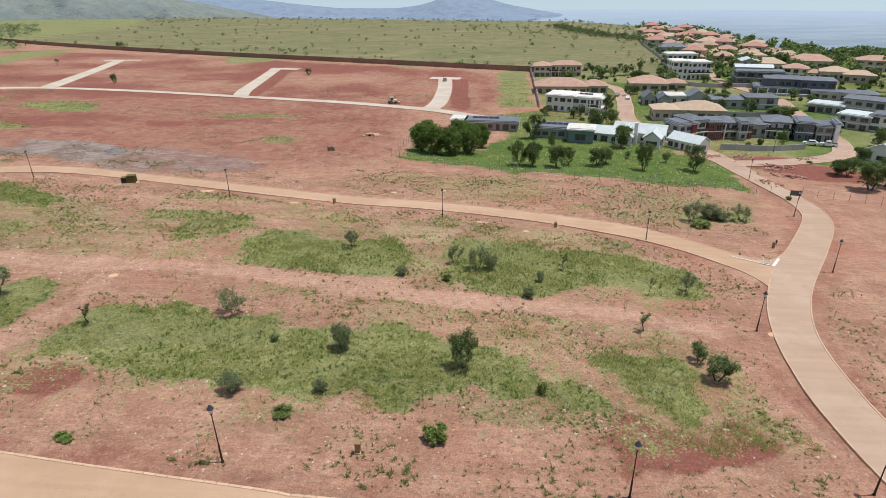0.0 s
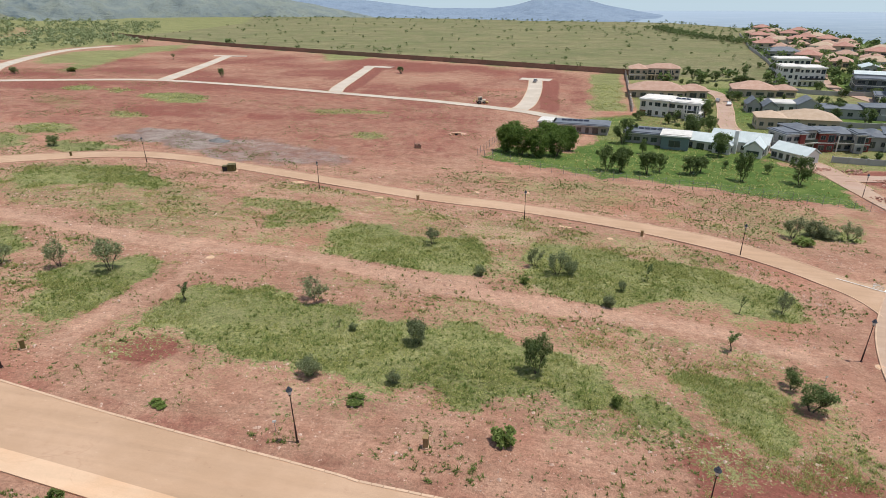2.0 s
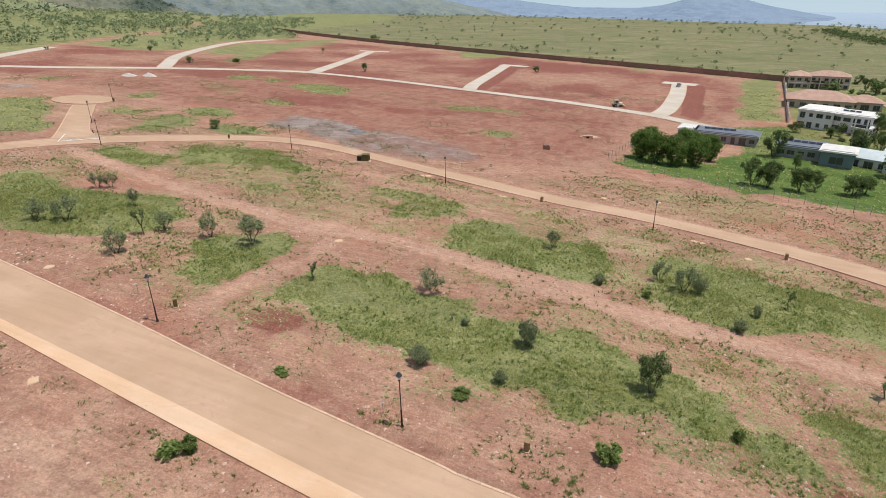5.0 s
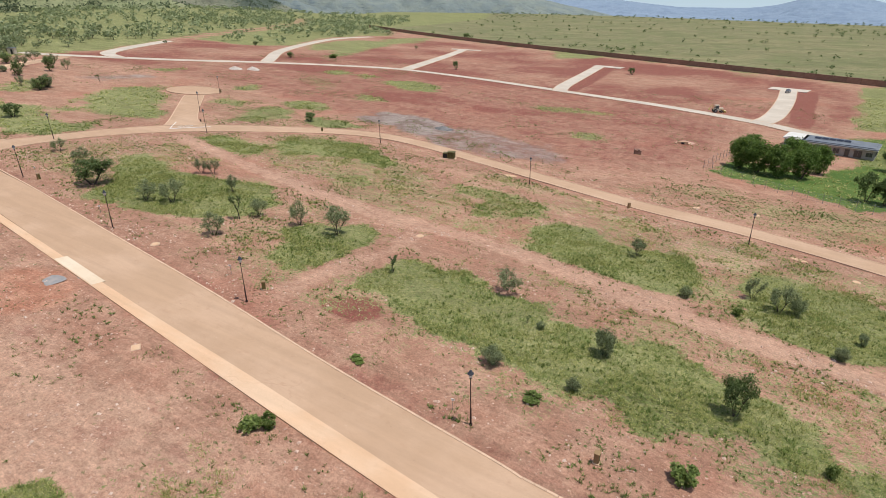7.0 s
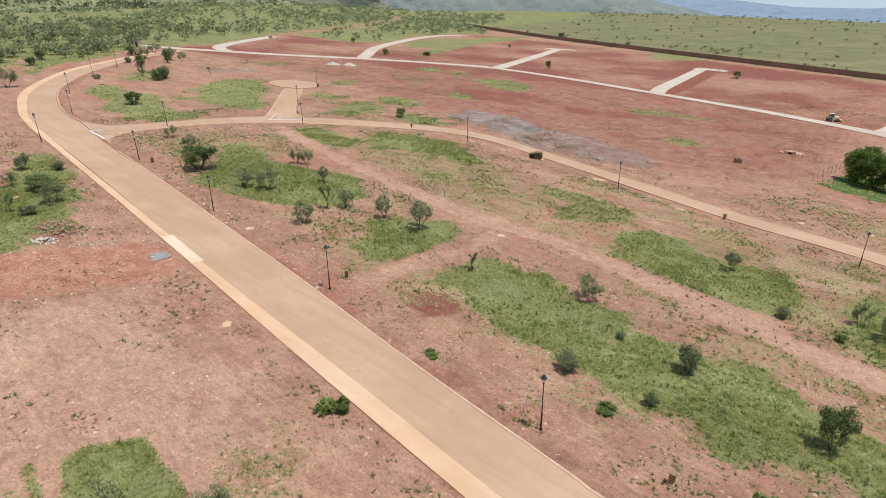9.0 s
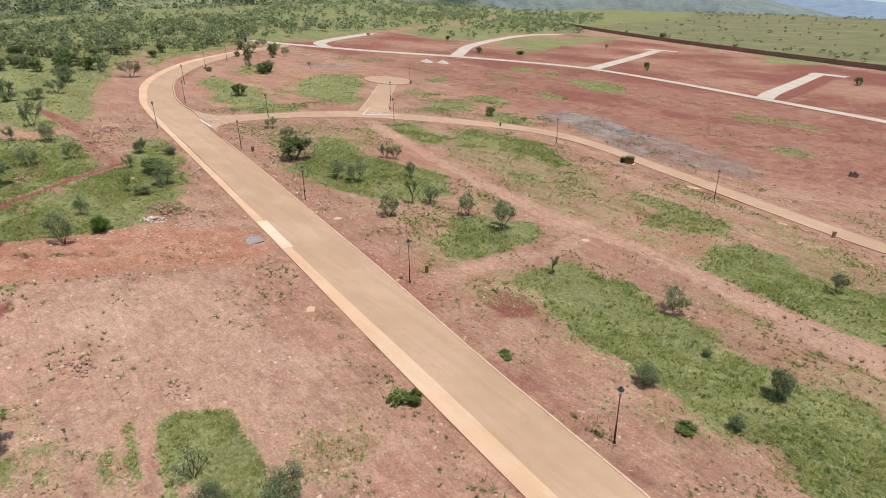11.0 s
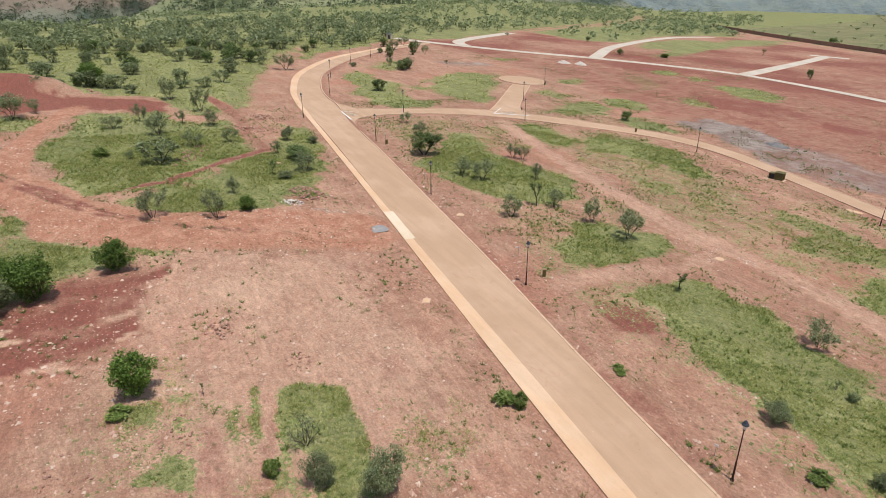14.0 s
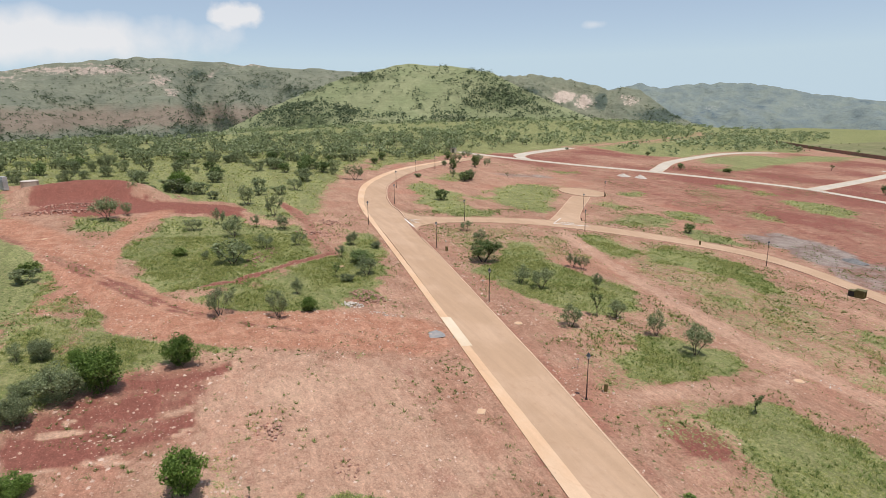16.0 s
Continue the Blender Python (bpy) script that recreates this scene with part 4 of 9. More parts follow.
def ground_shape(x, y):
    """Small banks and heaps that belong to the ground."""
    z = 3.6 * np.exp(-(beside(x, y, pairs((-176, -36, -186, -26, -184, -17, -176, -11))) / 5.0) ** 2)
    z += 0.7 * np.exp(-(beside(x, y, pairs((-160, 0, -148, 12))) / 3.5) ** 2)
    z -= 0.5 * np.exp(-(beside(x, y, pairs((-96, 9, -104, 4, -118, -4))) / 1.2) ** 2)
    z -= 0.45 * np.exp(-(beside(x, y, pairs((-88, 272, -94, 330, -98, 372))) / 2.5) ** 2)
    return z


# ground: one sheet to the horizon, fine over the building plots and coarser outwards
def ruler(lo, hi, step, far_lo, far_hi, grow):
    mid = np.arange(lo, hi + step / 2, step)

    def out(start, end):
        v, d = [], step
        while start < end:
            d *= grow
            start += d
            v.append(start)
        return v
    up, down = out(hi, far_hi), out(-lo, -far_lo)
    return np.concatenate([-np.array(down[::-1]), mid, np.array(up)])


def grid_mesh(name, vx, vy, vz, cols, rows, material, smooth=True):
    me = bpy.data.meshes.new(name)
    n = cols * rows
    co = np.stack([vx.ravel(), vy.ravel(), vz.ravel()], 1)
    i = np.arange((cols - 1) * (rows - 1))
    a = (i // (cols - 1)) * cols + i % (cols - 1)
    quads = np.stack([a, a + 1, a + 1 + cols, a + cols], 1)
    return raw_mesh(name, co, quads, material, smooth)


def raw_mesh(name, co, faces, material, smooth=False):
    """A mesh from arrays: faces all of one size."""
    me = bpy.data.meshes.new(name)
    k = faces.shape[1]
    me.vertices.add(len(co)), me.loops.add(faces.size), me.polygons.add(len(faces))
    me.vertices.foreach_set("co", np.ascontiguousarray(co, np.float32).ravel())
    me.loops.foreach_set("vertex_index", np.ascontiguousarray(faces, np.int32).ravel())
    me.polygons.foreach_set("loop_start", np.arange(0, faces.size, k, dtype=np.int32))
    me.polygons.foreach_set("use_smooth", np.full(len(faces), smooth))
    me.update(calc_edges=True)
    me.validate()
    me.materials.append(material)
    return me


gx = ruler(-140, 60, 0.6, -4900, 4900, 1.042)
gy = ruler(-22, 118, 0.6, -4900, 4900, 1.042)
GX, GY = np.meshgrid(gx, gy)
GZ = land(GX, GY)
near_part = np.hypot(GX, GY) < 400
GZ = GZ + near_part * ((rumple(GX, GY, 7, 5) - 0.5) * 0.16 + (rumple(GX, GY, 2.2, 6) - 0.5) * 0.07) + ground_shape(GX, GY)
ground_me = grid_mesh("ground", GX, GY, GZ, len(gx), len(gy), M_GROUND)
cov = cover_at(GX.ravel(), GY.ravel())
for layer, chans in (("cover", (cov.grass, cov.dark, cov.grey, cov.pale)), ("land", (cov.olive, cov.lawn, cov.wood, cov.bare))):
    at = ground_me.attributes.new(layer, "FLOAT_COLOR", "POINT")
    at.data.foreach_set("color", np.stack(chans, 1).astype(np.float32).ravel())
tagged(new("ground", ground_me), "red bare soil with patches of green grass on a hillside", "ground", kind="structure")

# ---- roads ----
def part(name, bm, material, parent=None, label=""):
    """Links a bmesh as one mesh object, under a thing or a part if there is one."""
    me = bpy.data.meshes.new(name)
    bm.to_mesh(me)
    bm.free()
    me.materials.append(material)
    ob = new(name, me)
    ob.parent = parent
    return tagged(ob, label)


def holder(name, at=(0, 0, 0), turn=0.0):
    ob = new(name)
    ob.matrix_basis = pose(*at, 0, 0, turn)
    ob.empty_display_size = 0.3
    return ob


def curve_through(pts, step):
    """Points about every step metres along a smooth line through pts."""
    p = [Vector(q) for q in pts]
    p = [2 * p[0] - p[1]] + p + [2 * p[-1] - p[-2]]
    out = []
    for a, b, c, d in zip(p, p[1:], p[2:], p[3:]):
        n = max(1, int((c - b).length / step))
        for i in range(n):
            t = i / n
            out.append(0.5 * (2 * b + (c - a) * t + (2 * a - 5 * b + 4 * c - d) * t * t + (3 * b - a - 3 * c + d) * t ** 3))
    out.append(p[-2])
    return np.array([(v.x, v.y) for v in out])


def even(line, n):
    d = np.concatenate([[0], np.cumsum(np.hypot(*np.diff(line, axis=0).T))])
    s = np.linspace(0, d[-1], n)
    return np.stack([np.interp(s, d, line[:, 0]), np.interp(s, d, line[:, 1])], 1)


def slab(name, a, b, material, lift, across=6, skirt=0.25, crown=0.0):
    """A paved strip between two lines of equally many points, lying on the ground, with sides."""
    n = len(a)
    f = np.concatenate([[0], np.linspace(0, 1, across), [1]])
    xy = a[:, None, :] * (1 - f)[None, :, None] + b[:, None, :] * f[None, :, None]
    z = land(xy[..., 0], xy[..., 1]) + lift + crown * 4 * (f * (1 - f))[None, :]
    z[:, 0] -= skirt
    z[:, -1] -= skirt
    return grid_mesh(name, xy[..., 0], xy[..., 1], z, across + 2, n, material, False)


def road(name, left, right, material, label, lift=0.10, step=2.0, kerb=0.22, kerb_up=0.05, kind_name="road", sides=(0, 1)):
    """A road between its two edges, with a kerb along each."""
    la, ra = curve_through(pairs(left), step), curve_through(pairs(right), step)
    n = max(len(la), len(ra))
    la, ra = even(la, n), even(ra, n)
    ob = tagged(new(name, slab(name, la, ra, material, lift)), label, kind_name, kind="structure")
    w = ra - la
    w = w / np.maximum(np.linalg.norm(w, axis=1), 0.01)[:, None]
    if kerb:
        for side, (a, b) in enumerate(((la - w * kerb, la - w * 0.003), (ra + w * 0.003, ra + w * kerb))):
            if side in sides:
                k = new("kerb", slab("kerb", a, b, M_KERB, lift + kerb_up, 2, 0.3))
                k.parent = ob
    return ob


def lane(name, centre, width, material, label, lift=0.12, step=4.0, kerb=0.0, ends=(0, 0)):
    """A road of even width along its middle line."""
    c = curve_through(pairs(centre), step)
    t = np.gradient(c, axis=0)
    t = t / np.linalg.norm(t, axis=1)[:, None]
    nrm = np.stack([-t[:, 1], t[:, 0]], 1) * width / 2
    l, r = c + nrm, c - nrm
    ob = tagged(new(name, slab(name, l, r, material, lift)), label, "road", kind="structure")
    if kerb:
        u = nrm / (width / 2)
        for a, b in ((l + u * kerb, l + u * 0.003), (r - u * 0.003, r - u * kerb)):
            k = new("kerb", slab("kerb", a, b, M_KERB, lift + 0.05, 2, 0.3))
            k.parent = ob
    return ob


main_road = road("road_main", (42, 23.4, 10, 24.6, -10, 25.2, -17, 26.9, -36, 29.6, -64, 32.7, -98, 37.3, -120, 40.2, -146.9, 43.4, -160, 45.6, -168.8, 47.9, -193.2, 57.6, -223.2, 78.6, -243.9, 101.8, -256.4, 118.5, -268, 137, -277, 150),
                 (42, 29.2, 10, 31.2, -10, 32.3, -15.3, 33.0, -34.5, 35.6, -55, 39.0, -81.8, 42.8, -102.6, 45.8, -125.6, 48.5, -140, 51.0, -148.6, 52.6, -158.3, 53.3, -172.6, 56.9, -192.9, 65.2, -218.8, 83.6, -238, 103, -248.4, 114.8, -260, 133, -270, 148),
                 M_ROAD, "wide tan-surfaced estate road with low concrete kerbs", 0.10, 2.0, 0.2, sides=())
mid_road = road("road_middle", (57.5, 90.6, 54.6, 88.2, 51.6, 88.5, 42.6, 98, 34.2, 104.3, 17.3, 109.7, -3.2, 113.7, -23.4, 115.7, -60.9, 123.6, -84, 127.6, -98, 125, -109.5, 117, -123, 105, -131.7, 94.2, -136, 85.5, -138.9, 72.5, -140.4, 61.6, -143, 55.5, -149, 53.2),
                (48.6, 76.6, 47.8, 82, 44.6, 86.6, 40.2, 91.9, 32, 97.8, 16.5, 104.3, -3.1, 108.6, -22.3, 110.4, -58, 118.2, -81, 122.4, -94, 120.4, -104.5, 113.3, -118.3, 99.6, -126.6, 89, -132, 77.3, -134.3, 65.9, -134, 56.0, -130.6, 50.8, -124, 48.9),
                M_ROAD, "narrow tan-surfaced estate road with concrete kerbs", 0.13, 2.0, 0.2)
east_road = road("road_east", (38, 24, 36.9, 36.2, 37.4, 46.6, 38.7, 53.4, 40.8, 61.1, 44.5, 70, 49.2, 78.3, 55.8, 88.5, 61.1, 94.6, 72.8, 110.4, 76.8, 118.2, 78.4, 127.5, 78.2, 138, 77.5, 152, 76.5, 166, 72, 182),
                 (44, 24, 42.6, 36, 42.9, 44.8, 43.6, 50, 44.8, 56.2, 47, 63.1, 50.8, 70.6, 56.2, 78.8, 66.9, 92.8, 76.2, 105.6, 79.8, 112, 82.4, 119.5, 83.2, 128, 83.2, 138, 83, 152, 83, 166, 80, 186),
                 M_ROAD_EAST, "tan-surfaced estate road curving up to the gate", 0.16, 2.0, 0.2)
cul_stem = road("road_close", (-133.4, 91.4, -139, 97.2, -150, 107.6, -163, 119.8, -167, 124), (-127.6, 99.6, -134, 101.8, -146.4, 112.2, -158.6, 123.6, -164, 128.6), M_ROAD, "short tan-surfaced cul-de-sac", 0.16, 2.0, 0.2)
ring = np.linspace(0, 2 * math.pi, 41)
bulb_in, bulb_out = np.stack([-173.3 + 0.2 * np.cos(ring), 132.6 + 0.2 * np.sin(ring)], 1), np.stack([-173.3 + 8.4 * np.cos(ring), 132.6 + 8.4 * np.sin(ring)], 1)
bulb = tagged(new("road_turning_circle", slab("road_turning_circle", bulb_in, bulb_out, M_ROAD, 0.19, 5)), "tan-surfaced turning circle with a concrete kerb", "road", kind="structure")
rim = ring[2:39] - 0.95
k = new("kerb", slab("kerb", np.stack([-173.3 + 8.4 * np.cos(rim), 132.6 + 8.4 * np.sin(rim)], 1), np.stack([-173.3 + 8.65 * np.cos(rim), 132.6 + 8.65 * np.sin(rim)], 1), M_KERB, 0.25, 2, 0.3))
k.parent = bulb

# kerb stones along the north edge of the main road, one by one
line = curve_through(pairs((10, 31.3, -10, 32.4, -15.3, 33.1, -34.5, 35.7, -55, 39.1, -81.8, 42.9, -102.6, 45.9, -122, 48.3)), 0.5)
dist = np.concatenate([[0], np.cumsum(np.hypot(*np.diff(line, axis=0).T))])
stone = bpy.data.meshes.new("kerb_stone")
bm = bmesh.new()
bmesh.ops.create_cube(bm, size=1, matrix=Matrix.Diagonal((0.97, 0.24, 0.36, 1)))
bmesh.ops.bevel(bm, geom=[e for e in bm.edges if all(v.co.z > 0 for v in e.verts)], offset=0.03, segments=1, affect="EDGES")
bm.to_mesh(stone), bm.free()
stone.materials.append(M_KERB)
jog = random.Random(2)
for d in np.arange(0.5, dist[-1] - 0.5, 1.0):
    x, y = np.interp(d, dist, line[:, 0]), np.interp(d, dist, line[:, 1])
    x2, y2 = np.interp(d + 0.4, dist, line[:, 0]), np.interp(d + 0.4, dist, line[:, 1])
    ob = new("kerb_stone", stone)
    ob.parent = main_road
    ob.matrix_basis = pose(x, y, float(land(x, y)) + jog.uniform(-0.02, 0.005), 0, -math.degrees(math.atan((float(land(x2, y2)) - float(land(x, y))) / 0.4)), math.degrees(math.atan2(y2 - y, x2 - x)) + jog.uniform(-0.8, 0.8))
east_kerb = new("kerb", slab("kerb", curve_through([(42, 29.2), (10, 31.2)], 2.0), curve_through([(42, 29.4), (10, 31.4)], 2.0), M_KERB, 0.15, 2, 0.3))
east_kerb.parent = main_road
a = curve_through([(-140, 51.2), (-148.6, 52.8), (-158.3, 53.5), (-172.6, 57.1), (-192.9, 65.4), (-218.8, 83.8), (-238, 103.2), (-248.4, 115), (-260, 133)], 2.0)
west_kerb = new("kerb", slab("kerb", a, a + np.array([0.1, 0.28]), M_KERB, 0.15, 2, 0.3))
west_kerb.parent = main_road

# the pale drain strip along the south edge of the main road
drain = road("pavement_drain_strip", (10, 22.6, -5, 23.9, -19.5, 25.5, -36.7, 27.7, -64.5, 31.5, -94, 35.5, -118, 38.6, -140, 41.4, -153, 43.2, -169, 46.9, -194, 56.6, -224.2, 77.8, -245, 101.2, -257.4, 118, -269, 136.6),
             (10, 24.7, -5, 25.7, -17, 27.25, -36, 29.6, -64, 32.75, -98, 37.2, -120, 40.0, -140, 42.6, -153, 44.6, -168.3, 48.6, -192.7, 58.4, -222.5, 79.4, -243.2, 102.4, -255.8, 119, -267.4, 137.4), M_STRIP, "pale concrete drain strip beside the road", 0.125, 2.0, 0, kind_name="pavement")
patch = road("pavement_patch", (-66.5, 31.9, -71, 32.5, -76.5, 33.2), (-66.2, 33.4, -71, 34.0, -76.2, 34.7), M_NEWCONC, "newer white concrete stretch of the drain strip", 0.14, 1.0, 0, kind_name="pavement")

# bare concrete roads of the next phase
FAR = "bare pale concrete road of an unfinished phase"
lane("road_far", (-292, 139, -278.6, 146.6, -247, 180.5, -225.7, 212.7, -200, 243, -175.6, 262.5, -135, 268, -94.9, 265.3, -62.2, 261, -37.6, 255.5, -7.2, 243.6, 4, 236, 16, 226), 6.4, M_CONC, FAR, 0.14, 4, 0.3)
lane("road_far_branch", (-262, 164, -279, 170, -297.8, 193.8, -326.5, 238.6), 6, M_CONC, FAR, 0.17, 4, 0.3)
lane("road_far_branch", (-223, 214, -236, 230, -265.7, 269.4, -305.1, 344.4, -325.2, 394.7, -332, 430, -334.5, 452), 6, M_CONC, FAR, 0.17, 4, 0.3)
lane("road_far_branch", (-174, 261, -180, 280, -205.3, 361, -224, 420), 6, M_CONC, FAR, 0.17, 4, 0.3)
lane("road_far_branch", (-234, 420, -213, 429), 7, M_CONC, FAR, 0.19, 4)
lane("road_far_branch", (-91, 265, -96, 290, -102.6, 346.6, -106, 382), 6.2, M_CONC, FAR, 0.17, 4, 0.3)
lane("road_far_branch", (-110, 386, -91, 382), 7, M_CONC, FAR, 0.19, 4)
lane("road_far_branch", (-6, 243, -2.2, 262, 0.4, 300, 0.9, 336), 7, M_CONC, FAR, 0.17, 4, 0.3)
lane("road_far_branch", (-7.5, 340, 9.4, 336), 8, M_CONC, FAR, 0.19, 4)
# streets of the finished estate
PAVED = "brick-paved street between the houses"
lane("road_estate", (80.6, 150, 80, 172, 74, 192, 70.5, 222, 78.5, 256.2, 85.9, 292.9, 80, 312, 66, 318), 6, M_PAVE, PAVED, 0.2, 4, 0.25)
lane("road_estate", (80, 160, 99.6, 162.8, 118, 170, 127, 184, 131.6, 200, 141.9, 240.4, 148.1, 265.7, 146, 300, 150, 340, 172, 400, 190, 470, 205, 540), 5.5, M_PAVE, PAVED, 0.22, 4, 0.25)
lane("road_estate", (118, 170, 132, 176, 160, 190), 5, M_PAVE, PAVED, 0.2, 4, 0.25)

# ---- hills and mountains round the plateau ----
def hill_mat(name, grass, scrub, rock, wood, rocky=0.62, woody=0.55, band=(-20, 110), low=None, relief=11):
    k = Nodes(name)
    woods, crags, _, _ = k.attr("growth")
    chip = k.noise(0.35, 5, 0.75)
    big, mid, fine = k.noise(0.004, 5, 0.6), k.noise(0.016, 6, 0.65), k.noise(0.09, 4, 0.7)
    streak = k.noise(0.012, 6, 0.7, (1.0, 1.0, 4.0), 1.0)
    c = k.lerp(k.step(mid, 0.38, 0.62), grass, scrub)
    zz = k.n.new("ShaderNodeSeparateXYZ")
    k.l.new(k.at, zz.inputs[0])
    high = k.math("ADD", k.math("MULTIPLY", k.step(zz.outputs[2], *band), 0.85), 0.15)
    if low:
        zn = k.math("ADD", zz.outputs[2], k.math("MULTIPLY", mid, 40))
        c = k.lerp(k.math("MULTIPLY", k.math("MULTIPLY", k.step(zn, 15, 32), k.math("SUBTRACT", 1.0, k.step(zn, 45, 70))), 0.75), c, low)
    c = k.lerp(k.math("MULTIPLY", k.math("MULTIPLY", k.step(streak, rocky - 0.04, rocky + 0.1), k.step(fine, 0.35, 0.6)), high), c, rock)
    w = k.math("ADD", k.math("MULTIPLY", mid, 0.4), k.math("ADD", k.math("MULTIPLY", big, 0.42), k.math("MULTIPLY", fine, 0.18)))
    c = k.lerp(k.math("MULTIPLY", k.step(w, woody - 0.03, woody + 0.04), 0.85), c, wood)
    f = k.math("ADD", k.math("MULTIPLY", k.math("SUBTRACT", fine, 0.5), 1.1), k.math("MULTIPLY", k.math("SUBTRACT", chip, 0.5), 0.7))
    c = k.lerp(k.math("MULTIPLY", k.step(k.math("ADD", woods, f), 0.35, 0.6), 0.9), c, k.scale_colour(wood, k.math("ADD", k.math("MULTIPLY", chip, 0.8), 0.5)))
    c = k.lerp(k.math("MULTIPLY", k.step(k.math("ADD", crags, k.math("ADD", f, k.math("MULTIPLY", k.math("SUBTRACT", streak, 0.5), 0.9))), 0.42, 0.7), 0.85), c, k.scale_colour(rock, k.math("ADD", chip, 0.5)))
    c = k.scale_colour(c, k.math("ADD", k.math("MULTIPLY", k.math("ADD", fine, chip), 0.55), 0.45))
    return k.done(c, 0.95, 0, k.math("ADD", mid, k.math("MULTIPLY", streak, 0.7)), relief, 0.1)


def ridge(name, crest, r0, front, back, foot, material, label, rough=0.12, seed=0, cols=220, gully=1.0, cuts=(), woods=(), crags=()):
    """A hill whose skyline runs through crest (bearing and rise in degrees) at the distance r0, sloping down to its foot."""
    az = [a for a, _ in crest][::-1]
    el = [e for _, e in crest][::-1]
    a = np.linspace(az[0], az[-1], cols)
    e = np.interp(a, az, el)
    kern = np.hanning(max(3, cols // 22) | 1)
    pad = len(kern) // 2
    e = np.convolve(np.pad(e, pad, mode="edge"), kern / kern.sum(), "valid")
    s = np.concatenate([np.linspace(-1, 0, 60), np.linspace(0, 1, 14)[1:]])
    A, S = np.meshgrid(a, s)
    E = np.broadcast_to(e, A.shape)
    R = r0 + np.where(S < 0, S * front, S * back)
    X, Y = -R * np.sin(np.radians(A)), R * np.cos(np.radians(A))
    top = 34 + r0 * np.tan(np.radians(E))
    prof = np.where(S < 0, (1 + S) ** 1.25, 1 - S ** 2)
    spur = (np.abs(rumple(X, Y, front * 0.34, seed) - 0.5) * 2) * 0.6 + rumple(X, Y, front * 0.14, seed + 1) * 0.28 + rumple(X, Y, front * 0.05, seed + 2) * 0.12
    Z = foot + (top - foot) * np.clip(prof - gully * (0.5 - spur) * 0.55 * np.clip(prof * (1 - prof) * 4, 0, 1) * (S < 0), 0, 1.2)
    Z = Z + (rumple(X, Y, front * 0.03, seed + 3) - 0.5) * rough * (top - foot) * 0.18
    for b0, half, deep in cuts:          # ravines that run down the front
        Z = Z - deep * np.exp(-((A - b0 - S * 2.0) / half) ** 2) * np.clip(prof * (1.05 - prof) * 4, 0, 1) * (S < 0)
    me = grid_mesh(name, X, Y, Z, cols, len(s), material)
    grown = []
    for spots in (woods, crags):
        w = np.zeros(A.shape)
        for b0, z0, db, dz, amount in spots:
            w = np.maximum(w, amount * np.exp(-((A - b0) / db) ** 2 - ((Z - z0) / dz) ** 2))
        grown.append(w.ravel())
    at = me.attributes.new("growth", "FLOAT_COLOR", "POINT")
    at.data.foreach_set("color", np.stack([grown[0], grown[1], grown[0] * 0, grown[0] * 0], 1).astype(np.float32).ravel())
    tagged(new(name, me), label, "hill", kind="structure")
    return X, Y, Z


# woods and crags: bearing, height, half-widths of both, amount
SPUR_WOODS = ((78.5, 15, 4, 20, 0.58), (73.5, 80, 2.8, 9, 0.6), (60, 42, 4.5, 24, 0.58), (66, 12, 5, 12, 0.4))
WEST_WOODS = ((88.0, 118, 1.4, 26, 0.6), (88.6, 72, 0.9, 26, 0.6), (88.2, 30, 1.2, 24, 0.6), (89.4, -5, 2.4, 22, 0.6), (86.2, 5, 1.6, 26, 0.6), (83, 92, 2.0, 22, 0.5), (80, 70, 2.0, 24, 0.55), (96, -22, 16, 22, 0.65), (80, 0, 6, 30, 0.6))
WEST_CRAGS = ((97, 122, 7, 15, 0.68), (91.0, 100, 1.2, 22, 0.62), (90.2, 70, 0.8, 20, 0.6), (84, 138, 5, 9, 0.55), (104, 102, 5, 17, 0.62))
CLIFF_WOODS = ((57, -20, 5, 30, 0.8), (51.3, 40, 0.7, 30, 0.9), (46, 0, 3, 25, 0.8), (58, 70, 2, 14, 0.7))
CLIFF_CRAGS = ((54.6, 55, 1.6, 24, 0.85), (52.8, 40, 1.2, 26, 0.85), (48.8, 42, 1.5, 24, 0.65))
FAR_WOODS = ((45, -20, 8, 40, 0.4), (38, -40, 8, 35, 0.4), (30, -60, 8, 35, 0.4))
FAR_CRAGS = ((42, 20, 1.6, 30, 0.42), (39, -5, 1.5, 26, 0.4), (35, 10, 1.6, 30, 0.4), (46.6, 35, 1.0, 26, 0.42))


M_HILL_NEAR = hill_mat("green_hillside", (0.25, 0.26, 0.142), (0.21, 0.23, 0.12), (0.36, 0.28, 0.20), (0.13, 0.155, 0.075), 0.66, 0.62, relief=3.5)
# grass and scrub shifted to blue-grey, putting some distance haze into them
M_HILL_ROCKY = hill_mat("rocky_hillside", (0.20, 0.205, 0.15), (0.17, 0.18, 0.135), (0.42, 0.33, 0.28), (0.075, 0.10, 0.075), 0.60, 0.66, (88, 110), (0.225, 0.165, 0.13), relief=8)
M_HILL_CLIFF = hill_mat("cliff_hillside", (0.22, 0.22, 0.155), (0.185, 0.195, 0.14), (0.56, 0.44, 0.37), (0.09, 0.115, 0.095), 0.70, 0.60)
# greens turned bluish: the ridge's haze is painted into its colours
M_HILL_FAR = hill_mat("ridge_painted_haze", (0.225, 0.255, 0.225), (0.185, 0.22, 0.215), (0.36, 0.34, 0.32), (0.115, 0.15, 0.165), 0.66, 0.60)
# the mountain's haze is put into its colours as pale blue
M_MOUNT = hill_mat("mountain_painted_haze", (0.235, 0.30, 0.385), (0.215, 0.28, 0.365), (0.275, 0.33, 0.40), (0.195, 0.255, 0.34), 0.66, 0.55)

